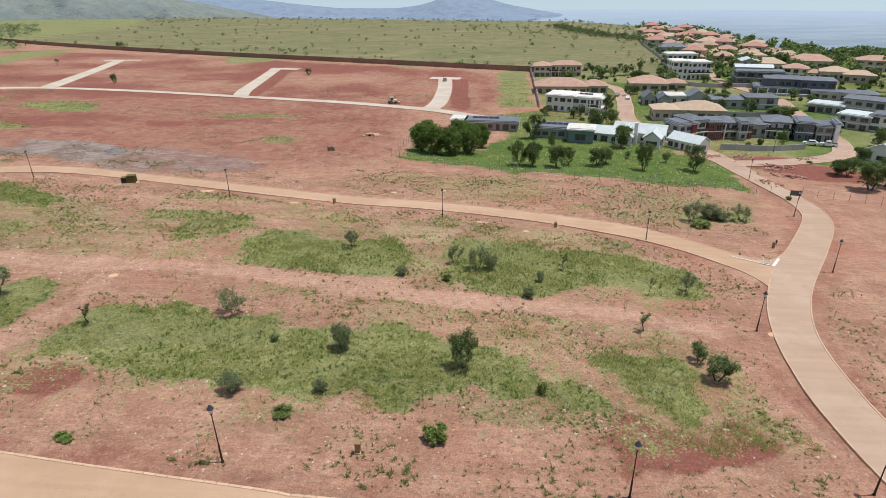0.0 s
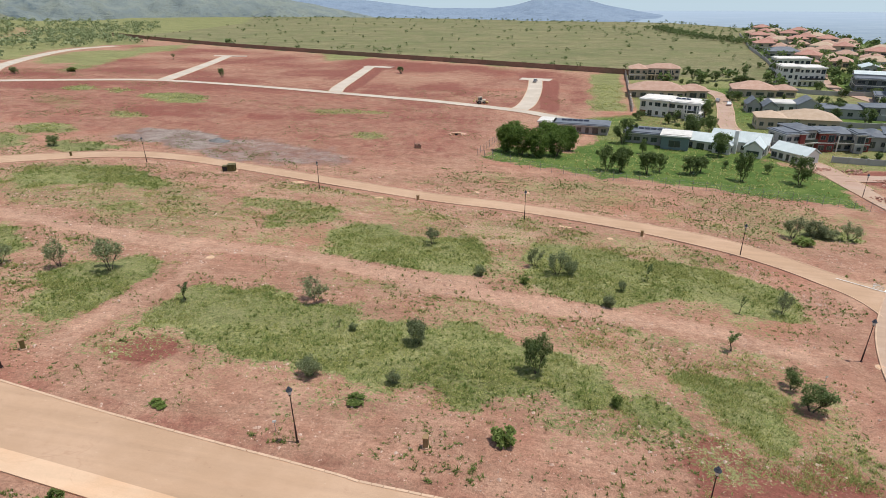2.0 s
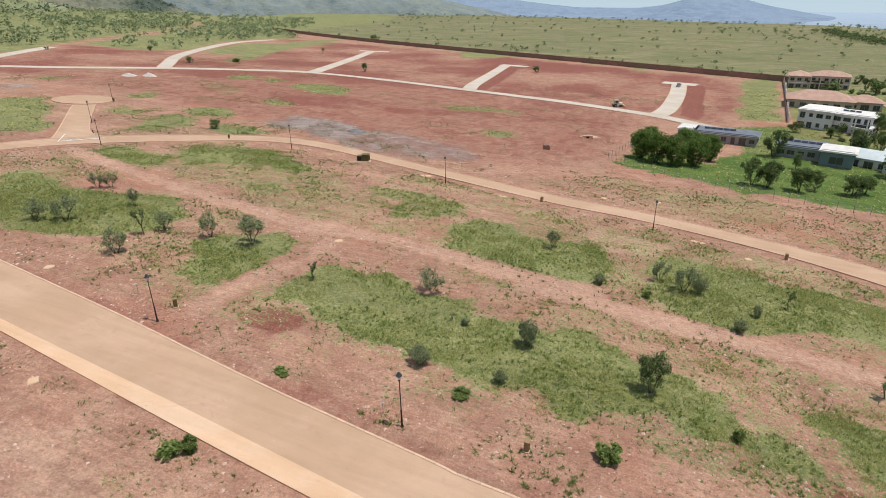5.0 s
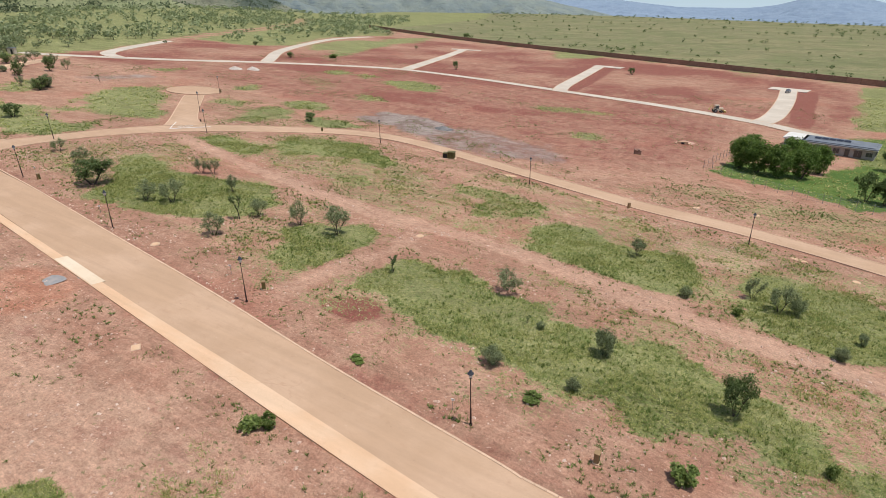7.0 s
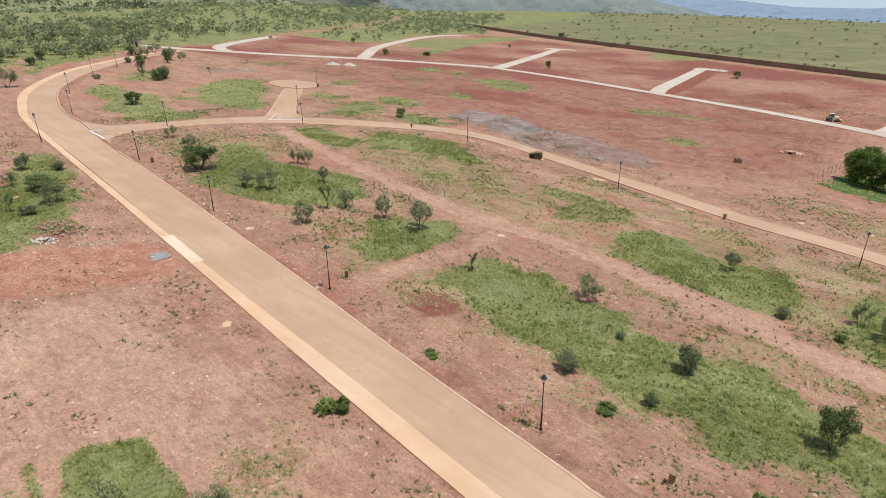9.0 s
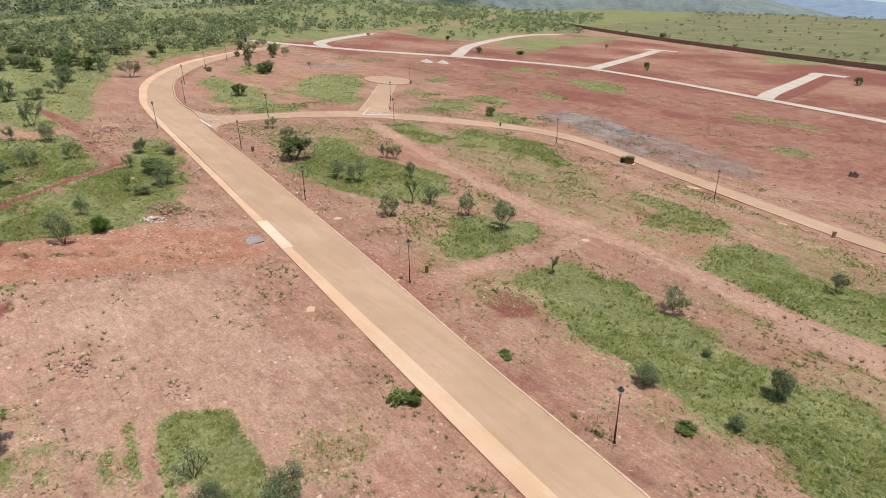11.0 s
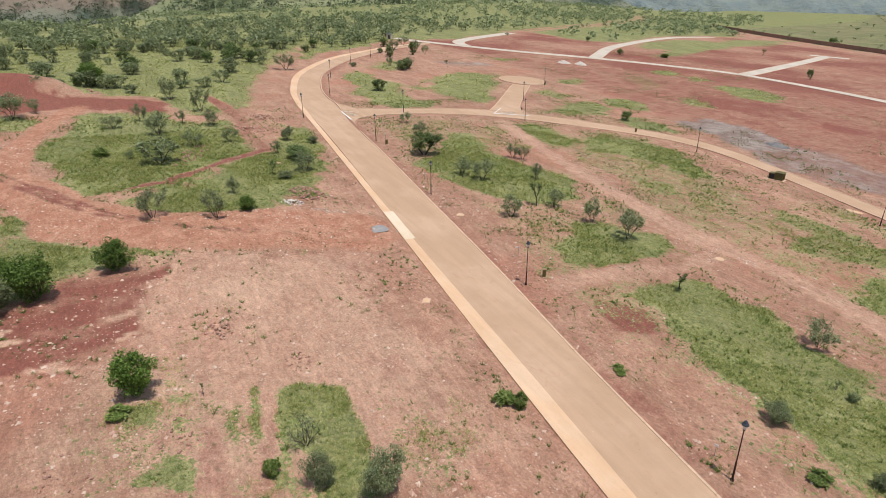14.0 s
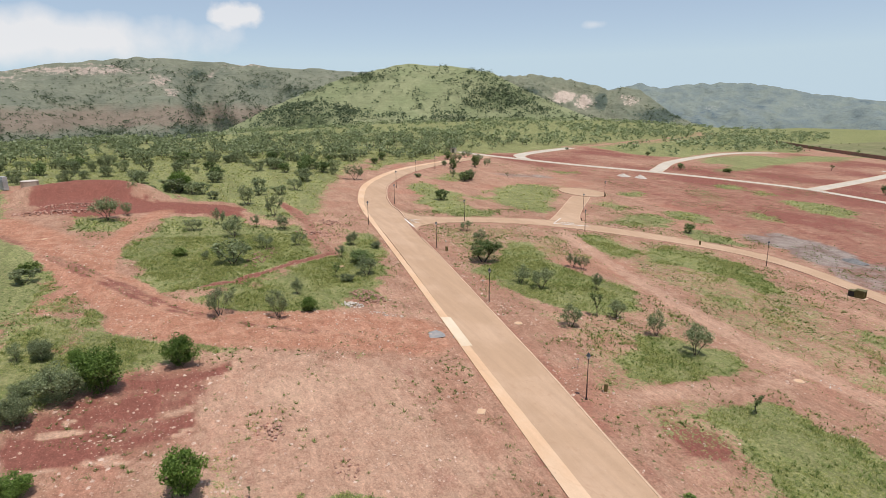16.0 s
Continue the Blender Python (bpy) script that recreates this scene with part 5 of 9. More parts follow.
SPUR = ridge("backdrop_hill_spur", ((95, -6.5), (92.4, -4.6), (87.6, -2.7), (82, 0.11), (75.7, 2.58), (69.6, 3.89), (65.1, 3.58), (61.4, 3.01), (58.2, 1.32), (52.4, -1.22), (47, -2.6)), 980, 420, 500, -34, M_HILL_NEAR, "green grassy hill spur dotted with dark bushes", 0.12, 21, 260, 0.7, (), SPUR_WOODS)
WEST = ridge("backdrop_hill_west", ((125, 2.4), (112, 2.9), (102, 3.09), (98.3, 3.72), (93, 4.28), (90, 4.3), (85.5, 3.94), (80.7, 3.58), (75.7, 3.33), (70, 2.9), (60, 2.4)), 1600, 780, 700, -75, M_HILL_ROCKY, "broad hill with rock bands, scrub and wooded gullies", 0.2, 31, 300, 0.9, ((88.1, 1.5, 70), (82.5, 1.5, 40), (97, 2.2, 22)), WEST_WOODS, WEST_CRAGS)
CLIFF = ridge("backdrop_cliff_ridge", ((66, 2.2), (60.3, 2.64), (56.7, 2.67), (52, 1.71), (50.6, 1.05), (49.3, 1.5), (48, 1.15), (46.6, 0.2), (45, -1.0), (42, -2.4)), 1800, 420, 500, -70, M_HILL_CLIFF, "ridge with a pale cliff face", 0.3, 41, 200, 1.0, (), CLIFF_WOODS, CLIFF_CRAGS)
ridge("backdrop_far_ridge", ((60, 0.8), (53, 0.9), (50, 1.35), (48.1, 1.72), (46, 1.2), (44.8, 1.44), (41.2, 1.63), (38.1, 1.36), (34, 0.45), (29.6, -0.1), (25, -0.6), (20, -1.5), (16, -2.4), (12, -3.4)), 2700, 900, 600, -150, M_HILL_FAR, "green mountain ridge with bluish haze painted into its colour", 0.3, 51, 300, 1.7, (), FAR_WOODS, FAR_CRAGS)
ridge("backdrop_mountain", ((24, -1.0), (16, -1.14), (12.5, -1.6), (9.4, -1.95), (4.3, -2.03), (2.2, -1.83), (0.2, -1.3), (-2, -1.0), (-3.6, -1.2), (-5.9, -1.82), (-8.5, -2.31), (-12, -2.9)), 4300, 1100, 400, -190, M_MOUNT, "distant mountain with pale blue haze painted into its colour", 0.15, 61, 220, 0.8)


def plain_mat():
    """The plain far below: fields, woods, pale specks of towns, haze painted in."""
    k = Nodes("plain_painted_haze")
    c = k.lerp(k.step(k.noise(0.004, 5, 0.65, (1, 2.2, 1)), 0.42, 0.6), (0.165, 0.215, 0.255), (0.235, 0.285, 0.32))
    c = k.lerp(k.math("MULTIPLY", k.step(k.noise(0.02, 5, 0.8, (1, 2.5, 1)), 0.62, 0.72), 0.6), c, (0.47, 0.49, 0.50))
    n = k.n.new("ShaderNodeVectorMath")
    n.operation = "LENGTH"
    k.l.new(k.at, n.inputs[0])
    # distance haze painted in: the colour fades to pale blue outwards
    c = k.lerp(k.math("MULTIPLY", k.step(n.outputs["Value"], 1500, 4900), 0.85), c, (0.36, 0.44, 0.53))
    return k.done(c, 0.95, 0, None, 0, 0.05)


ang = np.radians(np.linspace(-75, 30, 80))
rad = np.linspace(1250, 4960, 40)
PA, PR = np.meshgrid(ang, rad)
tagged(new("backdrop_plain", grid_mesh("backdrop_plain", -PR * np.sin(PA), PR * np.cos(PA), np.full(PA.shape, -189.0) + 22 * ease(PR, 1250, 4960), 80, 40, plain_mat())), "plain with towns far below the plateau, pale haze painted into its colour", "plain", kind="structure")

# ---- street lamps ----
def tube(bm, a, b, r0, r1, sides=8, cap=True):
    """A tapered round bar from a to b."""
    a, b = Vector(a), Vector(b)
    m = Matrix.Translation((a + b) / 2) @ (b - a).to_track_quat("Z", "Y").to_matrix().to_4x4()
    return bmesh.ops.create_cone(bm, cap_ends=cap, segments=sides, radius1=r0, radius2=r1, depth=(b - a).length, matrix=m)


def box(bm, at, size, turn=0.0, bevel=0.0):
    m = Matrix.Translation(at) @ Matrix.Rotation(radians(turn), 4, "Z") @ Matrix.Diagonal((*size, 1))
    made = bmesh.ops.create_cube(bm, size=1, matrix=m)
    if bevel:
        edges = {e for v in made["verts"] for e in v.link_edges}
        bmesh.ops.bevel(bm, geom=list(edges), offset=bevel, segments=1, affect="EDGES")


def on_ground(x, y):
    return float(land(x, y))


def street_lamp():
    thing = holder("street_lamp")
    bm = bmesh.new()
    tube(bm, (0, 0, -0.2), (0, 0, 0.12), 0.16, 0.15, 10)
    tube(bm, (0, 0, 0.12), (0, 0, 1.75), 0.085, 0.075, 10)
    tube(bm, (0, 0, 1.75), (0, 0, 1.85), 0.095, 0.06, 10)
    part("pole_base", bm, M_IRON, thing)
    bm = bmesh.new()
    tube(bm, (0, 0, 1.85), (0, 0, 4.95), 0.05, 0.042, 8)
    tube(bm, (0, 0, 4.9), (0, 0, 5.02), 0.09, 0.12, 8)
    part("pole", bm, M_IRON, thing)
    bm = bmesh.new()
    tube(bm, (0, 0, 5.02), (0, 0, 5.40), 0.11, 0.24, 8)
    part("lantern_glass", bm, M_LANTERN, thing, "pale glass lantern body")
    bm = bmesh.new()
    tube(bm, (0, 0, 5.40), (0, 0, 5.46), 0.28, 0.27, 12)
    tube(bm, (0, 0, 5.46), (0, 0, 5.60), 0.26, 0.13, 12)
    tube(bm, (0, 0, 5.60), (0, 0, 5.68), 0.17, 0.14, 12)
    tube(bm, (0, 0, 5.68), (0, 0, 5.80), 0.12, 0.03, 12)
    part("lantern_cap", bm, M_CAP, thing, "blue-grey tiered cap")
    return tagged(thing, "dark iron street lamp with a tiered lantern head", "street lamp", "street lamps along the roads")


M_LANTERN = rough_mat("lantern_glass", (0.55, 0.55, 0.53), (0.5, 0.5, 0.48), 2, 10, 0.3)
M_CAP = rough_mat("lantern_cap", (0.035, 0.04, 0.05), (0.055, 0.06, 0.075), 4, 10, 0.45)
lamp = street_lamp()
spots = [(-113.1, 48.4), (-135.8, 66.2), (-81.1, 44.0), (-49.9, 40.0), (-18.3, 35.9), (-142.6, 109.6), (-121.3, 94.1), (-165, 135.9), (-86.7, 118.2), (-43.3, 111.2), (-0.5, 104.2),
         (-135.6, 40.0), (-159.0, 55.0), (-184.4, 64.6), (-211.8, 82.4), (-227.6, 97.2), (36.0, 95.9), (39.3, 62.9), (73.6, 114.8), (62.8, 84.5), (14.3, 33.7), (34.8, 35.0), (78.0, 143.4), (100.6, 174.6)]
rnd = random.Random(4)
for i, (x, y) in enumerate(spots):
    m = pose(x, y, on_ground(x, y), rnd.uniform(-0.8, 0.8), rnd.uniform(-0.8, 0.8), rnd.uniform(0, 90))
    if i == 0:
        lamp.matrix_basis = m
    else:
        copy_thing(lamp, m)

# ---- trees, bushes and herbs ----
def limbs(bm, rnd, start, way, length, radius, depth, ends, spread, sides=5):
    """A limb that forks, noting where its twigs end."""
    bend = Vector((rnd.uniform(-1, 1), rnd.uniform(-1, 1), rnd.uniform(-0.3, 0.6))) * 0.22
    mid = start + way * length * 0.5
    way2 = (way + bend).normalized()
    end = mid + way2 * length * 0.5
    tube(bm, start, mid, radius, radius * 0.85, sides, False)
    tube(bm, mid, end, radius * 0.85, radius * 0.62, sides, False)
    if depth == 0:
        ends.append(end)
        return
    if depth <= 2:
        ends.append((mid + end) / 2)
    for i in range(rnd.choice((2, 3, 3))):
        a = rnd.uniform(0, 6.283)
        side = Vector((math.cos(a), math.sin(a), rnd.uniform(-0.1, 0.5)))
        limbs(bm, rnd, end, (way2 + side * spread).normalized(), length * rnd.uniform(0.55, 0.85), radius * 0.6, depth - 1, ends, spread, max(3, sides - 1))


def leaves(rs, centres, radii, count, size, flat=0.8):
    """Small folded-out leaves in clumps round the centres, as arrays of quads."""
    c = np.repeat(np.array([tuple(v) for v in centres]), count, 0)
    rad = np.repeat(np.array(radii), count)
    n = len(c)
    d = rs.normal(size=(n, 3))
    d /= np.linalg.norm(d, axis=1)[:, None]
    d[:, 2] *= flat
    p = c + d * (rad * rs.uniform(0.25, 1.0, n) ** 0.6)[:, None]
    p[:, 2] = np.maximum(p[:, 2], 0.03)
    up = rs.normal(size=(n, 3)) * 0.55 + d * 0.35 + np.array([0, 0, 0.9])
    u = np.cross(up, rs.normal(size=(n, 3)))
    u /= np.linalg.norm(u, axis=1)[:, None]
    v = np.cross(u, up)
    v /= np.linalg.norm(v, axis=1)[:, None]
    s = (size * rs.uniform(0.6, 1.4, n))[:, None]
    q = np.stack([p - u * s, p + v * s * 0.55, p + u * s, p - v * s * 0.55], 1).reshape(-1, 3)
    return q, np.arange(n * 4).reshape(-1, 4)


# kind: height, stems, first length, lean, fork depth, spread, clump radius, leaves a clump, leaf size, leaf material, label, category
KINDS = {
    "thorn": (3.0, 4, 0.95, 0.75, 3, 0.75, 0.42, 16, 0.09, M_LEAF_GREY, "open grey-green thorn bush with dark forked stems", "bush"),
    "round": (2.0, 6, 0.62, 0.9, 2, 0.8, 0.36, 80, 0.052, M_LEAF_GREY, "rounded grey-green bush growing from the ground", "bush"),
    "dense": (3.2, 3, 0.9, 0.55, 3, 0.7, 0.42, 44, 0.078, M_LEAF_DARK, "dense dark green bushy tree", "tree"),
    "bright": (3.0, 5, 0.85, 0.8, 2, 0.75, 0.55, 80, 0.085, M_LEAF_BRIGHT, "leafy bright green shrub growing from the ground", "shrub"),
    "bare": (3.0, 6, 0.9, 0.8, 3, 0.7, 0.28, 3, 0.07, M_LEAF_GREY, "nearly leafless bush with pale grey stems", "bush"),
    "sapling": (2.4, 1, 0.9, 0.2, 3, 0.7, 0.22, 16, 0.075, M_LEAF_DARK, "thin young tree with few leaves", "sapling"),
    "herb": (0.9, 9, 0.34, 0.9, 1, 0.8, 0.22, 30, 0.085, M_HERB, "low clump of fresh green weeds", "weed clump"),
    "tall": (9.0, 3, 2.6, 0.55, 3, 0.75, 1.5, 55, 0.26, M_LEAF_BRIGHT, "tall dense dark green garden tree", "tree"),
    "park": (7.0, 2, 2.2, 0.5, 3, 0.75, 1.0, 40, 0.22, M_LEAF_GARDEN, "garden tree with an open dark green crown", "tree"),
    "acacia": (4.0, 4, 1.1, 0.85, 2, 0.8, 0.62, 15, 0.19, M_LEAF_GREY, "small grey-green savanna tree on the grass slope", "tree"),
    "grove": (4.5, 3, 1.35, 0.6, 2, 0.8, 0.75, 17, 0.24, M_LEAF_DARK, "dark green tree on the grass slope", "tree"),
    "yard": (6.0, 2, 1.9, 0.55, 2, 0.8, 1.05, 26, 0.28, M_LEAF_GARDEN, "green garden tree beside the houses", "tree"),
    "shrub": (1.6, 5, 0.5, 0.9, 1, 0.8, 0.42, 18, 0.17, M_LEAF_GARDEN, "clipped green garden shrub", "shrub"),
}
SKIRT = {"acacia": 20, "grove": 20, "yard": 16, "shrub": 12, "thorn": 18, "round": 24, "dense": 40, "bright": 26, "bare": 0, "sapling": 2, "herb": 6, "tall": 64, "park": 40}
MODELS = {}


def model(kind, variant):
    """The pattern tree of a kind: built once, hidden in no way, and used as the first of its kind."""
    high, stems, first, lean, depth, spread, clump, count, size, leaf, label, category = KINDS[kind]
    rnd, rs = random.Random(kind + str(variant)), np.random.RandomState(len(kind) * 7 + variant * 31)
    thing = holder({"weed clump": "weed_clump"}.get(category, category))
    bm, ends = bmesh.new(), []
    for i in range(stems):
        a = 6.283 * (i + rnd.random()) / stems
        way = Vector((math.cos(a) * lean, math.sin(a) * lean, 1)).normalized()
        limbs(bm, rnd, Vector((math.cos(a) * 0.03 * high, math.sin(a) * 0.03 * high, -0.1)), way, first * rnd.uniform(0.8, 1.15), 0.028 * high if stems < 4 else 0.016 * high, depth, ends, spread, 4 if kind in ("acacia", "grove", "yard", "shrub", "herb") else 5)
    top = max(e.z for e in ends) + clump * 0.7
    wide = max(max(abs(e.x), abs(e.y)) for e in ends) + clump * 0.7
    for v in bm.verts:
        v.co.z *= high / top
    part("trunk", bm, M_BARK, thing)
    ends = [Vector((e.x, e.y, e.z * high / top)) for e in ends]
    for i in range(SKIRT[kind]):
        a, e = rnd.uniform(0, 6.283), rnd.uniform(-0.98 if kind in ("tall", "round", "bright", "herb") else -0.7, 0.95)
        q = math.sqrt(1 - e * e) * rnd.uniform(0.75, 1.0)
        ends.append(Vector((math.cos(a) * q * wide * 0.62, math.sin(a) * q * wide * 0.62, high * (0.5 + 0.40 * e))))
    q, f = leaves(rs, ends, [clump * rnd.uniform(0.6, 1.3) for _ in ends], count, size)
    crown = new("crown", raw_mesh("crown", q, f, leaf))
    crown.parent = thing
    tagged(thing, label, category)
    return thing, high, wide * 2


def plant(kind, x, y, high, wide, variant=None):
    """Plants one of a kind with its own height and width."""
    variant = int(abs(x * 7 + y * 13)) % 3 if variant is None else variant
    turn = (x * 37 + y * 91) % 360
    fresh = (kind, variant) not in MODELS
    if fresh:
        MODELS[kind, variant] = model(kind, variant)
    thing, h0, w0 = MODELS[kind, variant]
    sz = high / h0
    sx = min(max(wide / w0, sz * 0.55), sz * 1.7)
    m = pose(x, y, on_ground(x, y) - 0.05, 0, 0, turn) @ Matrix.Diagonal((sx, sx, sz, 1))
    if fresh:
        thing.matrix_basis = m
        return thing
    ob = copy_thing(thing, pose(0, 0, 0))
    ob.matrix_basis = m
    return ob


plant("thorn", -26.1, 61.5, 3.6, 4.1)
plant("sapling", -41.1, 57.6, 2.6, 1.9)
plant("round", -20.7, 45.7, 2.4, 2.7)
plant("round", -11.5, 54.3, 3.5, 2.9)
plant("dense", 1.8, 51.4, 5.0, 3.4)
plant("round", -12.3, 46.3, 1.6, 1.6)
plant("round", -19.3, 55.4, 1.2, 1.3)
plant("sapling", -21.1, 55.7, 1.2, 0.8)
plant("herb", -1.0, 39.6, 1.9, 2.4)
plant("thorn", -15.2, 86.1, 3.3, 3.2)
plant("thorn", 1.4, 80.9, 3.4, 2.6)
plant("thorn", 4.8, 79.0, 4.3, 3.9)
plant("round", 6.8, 79.3, 2.7, 2.4)
plant("sapling", 28.7, 72.6, 2.8, 1.7)
plant("thorn", 34.6, 73.9, 3.7, 3.0)
plant("sapling", 24.6, 61.7, 2.8, 2.1)
plant("dense", 28.5, 54.7, 2.6, 2.8)
plant("dense", 29.0, 51.1, 3.3, 4.1)
plant("herb", 9.5, 47.4, 1.5, 1.2)
plant("round", -6.3, 75.6, 1.8, 1.8)
plant("sapling", 18.2, 80.6, 2.9, 1.8)
plant("round", 13.8, 75.5, 1.8, 1.2)
plant("round", 11.3, 69.9, 1.9, 2.4)
plant("thorn", 49.2, 108.6, 4.7, 4.7)
plant("round", 53.8, 110.7, 3.6, 5.1)
plant("round", 55.9, 110.2, 2.1, 3.8)
plant("thorn", 59.9, 110.0, 4.0, 4.6)
plant("herb", 49.8, 105.3, 1.6, 4.8)
plant("herb", 0.1, 74.3, 1.3, 1.3)
plant("herb", -15.1, 42.3, 0.9, 2.2)
plant("herb", -32.4, 38.0, 0.6, 2.9)
plant("herb", -31.8, 37.7, 0.5, 1.7)
plant("herb", -32.2, 25.9, 1.5, 1.5)
plant("herb", -33.3, 25.0, 1.2, 2.1)
plant("thorn", -116.2, 60.7, 3.2, 4.2)
plant("dense", -101.9, 53.9, 4.9, 8.1)
plant("thorn", -88.5, 54.6, 3.6, 4.4)
plant("thorn", -84.7, 56.6, 4.4, 4.7)
plant("thorn", -94.7, 70.7, 3.1, 3.1)
plant("thorn", -92.9, 71.9, 3.1, 3.1)
plant("thorn", -81.9, 66.7, 3.5, 3.2)
plant("sapling", -70.8, 58.2, 4.4, 2.5)
plant("thorn", -69.8, 61.2, 3.4, 3.8)
plant("thorn", -68.4, 51.2, 3.9, 4.3)
plant("thorn", -62.3, 62.4, 4.5, 3.3)
plant("thorn", -55.3, 63.1, 5.3, 5.1)
plant("thorn", -126.1, 61.8, 2.9, 3.6)
plant("sapling", -201.6, 117.9, 2.9, 2.7)
plant("thorn", -240.8, 123.8, 5.6, 6.3)
plant("thorn", -200.7, 98.0, 3.3, 6.1)
plant("thorn", -234.6, 125.7, 4.4, 4.1)
plant("thorn", -263.4, 129.4, 4.6, 6.9)
plant("thorn", -249.1, 117.9, 4.7, 5.9)
plant("thorn", -200.8, 100.0, 4.3, 6.1)
plant("thorn", -207.1, 96.1, 3.3, 4.0)
plant("dense", -235.2, 244.1, 3.5, 5.3)
plant("sapling", -236.1, 371.0, 4.2, 3.4)
plant("dense", -160.7, 293.1, 5.1, 3.9)
plant("dense", -79.1, 354.4, 4.4, 5.0)
plant("dense", -290.9, 272.2, 3.3, 3.9)
plant("herb", -227.2, 269.4, 2.4, 6.9)
plant("dense", -315.0, 227.4, 1.8, 3.0)
plant("sapling", -359.9, 529.6, 5.4, 6.2)
plant("dense", -277.9, 527.5, 6.1, 10.4)
plant("thorn", -146.6, 19.2, 5.8, 4.9)
plant("thorn", -160.9, 14.6, 6.0, 6.3)
plant("thorn", -128.4, 8.3, 4.9, 5.9)
plant("thorn", -118.8, 13.3, 3.2, 4.5)
plant("thorn", -119.4, 20.0, 3.1, 3.9)
plant("thorn", -133.4, 19.4, 3.6, 4.5)
plant("thorn", -135.6, 0.8, 2.7, 4.8)
plant("thorn", -140.0, 6.3, 4.1, 3.6)
plant("thorn", -136.4, 13.7, 3.1, 2.4)
plant("thorn", -182.0, 31.1, 3.9, 6.5)
plant("thorn", -85.2, 2.5, 4.4, 5.1)
plant("thorn", -82.5, 10.3, 4.5, 4.4)
plant("thorn", -91.2, 14.7, 3.1, 2.3)
plant("bright", -84.0, 15.0, 2.3, 2.6)
plant("thorn", -117.8, 31.0, 3.3, 2.7)
plant("thorn", -98.3, 28.2, 3.9, 5.0)
plant("sapling", -98.1, 22.6, 2.8, 1.6)
plant("bright", -70.9, -2.7, 3.9, 4.3)
plant("bright", -47.0, -2.9, 4.5, 3.9)
plant("bare", -35.7, 7.9, 3.5, 3.5)
plant("round", -31.4, 7.6, 3.3, 2.2)
plant("round", -29.0, 11.3, 4.2, 3.4)
plant("herb", -33.8, 4.8, 1.8, 1.4)
plant("thorn", -201.4, 55.2, 5.5, 8.2)
plant("thorn", -113.2, 2.0, 1.8, 2.0)
plant("herb", -116.6, -2.4, 1.6, 2.8)
plant("herb", -44.8, -4.3, 0.9, 2.1)
plant("sapling", -44.6, 2.0, 1.3, 0.5)
plant("round", -76.3, -17.4, 2.7, 3.4)
plant("bright", -66.8, -10.4, 5.3, 5.1)
plant("round", -66.0, -14.0, 4.3, 5.7)
plant("round", -62.3, -17.3, 3.1, 4.1)
plant("bright", -50.8, -15.2, 2.2, 3.5)
plant("herb", -111.2, -24.9, 1.9, 3.8)
plant("thorn", -148.1, -16.8, 5.8, 8.2)
plant("thorn", -152.3, -13.0, 3.4, 3.9)
plant("bright", -182.7, -1.4, 6.4, 7.1)
plant("thorn", -177.3, -12.9, 4.3, 5.9)
plant("thorn", -178.3, -8.5, 3.1, 4.2)
plant("thorn", -76.6, -19.9, 2.4, 2.4)
plant("round", -68.0, -17.7, 1.6, 2.9)
plant("thorn", -249.3, -40.0, 4.8, 5.9)
plant("thorn", -233.3, -25.1, 7.3, 7.8)
plant("thorn", -243.9, -49.3, 4.2, 5.8)
plant("bright", -74.9, -13.8, 1.6, 2.4)
plant("tall", -6.8, 165.0, 8.5, 7.0)
plant("tall", -2.7, 162.7, 9.0, 7.8)
plant("tall", 2.1, 162.1, 8.7, 7.8)
plant("tall", 7.1, 164.6, 8.5, 7.3)
plant("tall", 11.2, 173.3, 7.9, 5.9)
plant("tall", -4.7, 180.7, 7.1, 7.9)
plant("tall", 5.0, 178.1, 8.0, 8.9)
plant("park", 19.9, 152.0, 7.1, 6.5)
plant("park", 23.3, 151.9, 6.8, 5.6)
plant("park", 30.1, 151.7, 6.5, 5.6)
plant("park", 33.8, 154.9, 5.3, 4.2)
plant("park", 41.5, 154.6, 5.3, 6.5)
plant("park", 44.6, 157.6, 4.8, 5.0)
plant("park", 53.2, 151.1, 7.9, 4.9)
plant("park", 67.1, 151.3, 7.6, 7.0)
plant("park", 28.9, 189.6, 8.5, 7.7)
plant("park", 33.0, 176.5, 4.6, 2.9)
plant("grove", -259.5, 117.7, 4.0, 6.1)
plant("round", -239.0, 106.8, 2.4, 3.1)
plant("grove", -227.9, 105.8, 5.5, 4.9)
plant("grove", -233.5, 119.4, 5.8, 4.6)
plant("grove", -197.5, 96.4, 4.3, 5.2)
plant("round", -201.0, 100.6, 4.0, 4.0)
plant("round", -206.2, 81.1, 1.7, 3.0)
plant("thorn", -110.0, 26.5, 2.7, 2.5)
plant("dense", -105.7, 29.7, 2.7, 6.6)
plant("round", -95.7, 23.9, 1.5, 2.8)
plant("round", -115.2, 35.4, 1.6, 2.6)
plant("thorn", -118.5, 30.9, 2.7, 2.7)
plant("park", 54.9, 178.7, 7.4, 6.7)
plant("dense", 62.8, 160.9, 3.2, 2.8)
plant("dense", 53.2, 165.3, 2.3, 2.4)
plant("park", 66.2, 240.4, 7.7, 8.4)
plant("park", 53.0, 204.3, 7.9, 7.6)
plant("park", 60.4, 211.2, 6.9, 6.5)
plant("park", 40.1, 232.3, 4.0, 5.6)
plant("park", 9.9, 187.9, 5.5, 4.9)
plant("yard", 85.9, 330.1, 6.6, 8.0)
plant("yard", 86.1, 364.3, 5.2, 5.1)
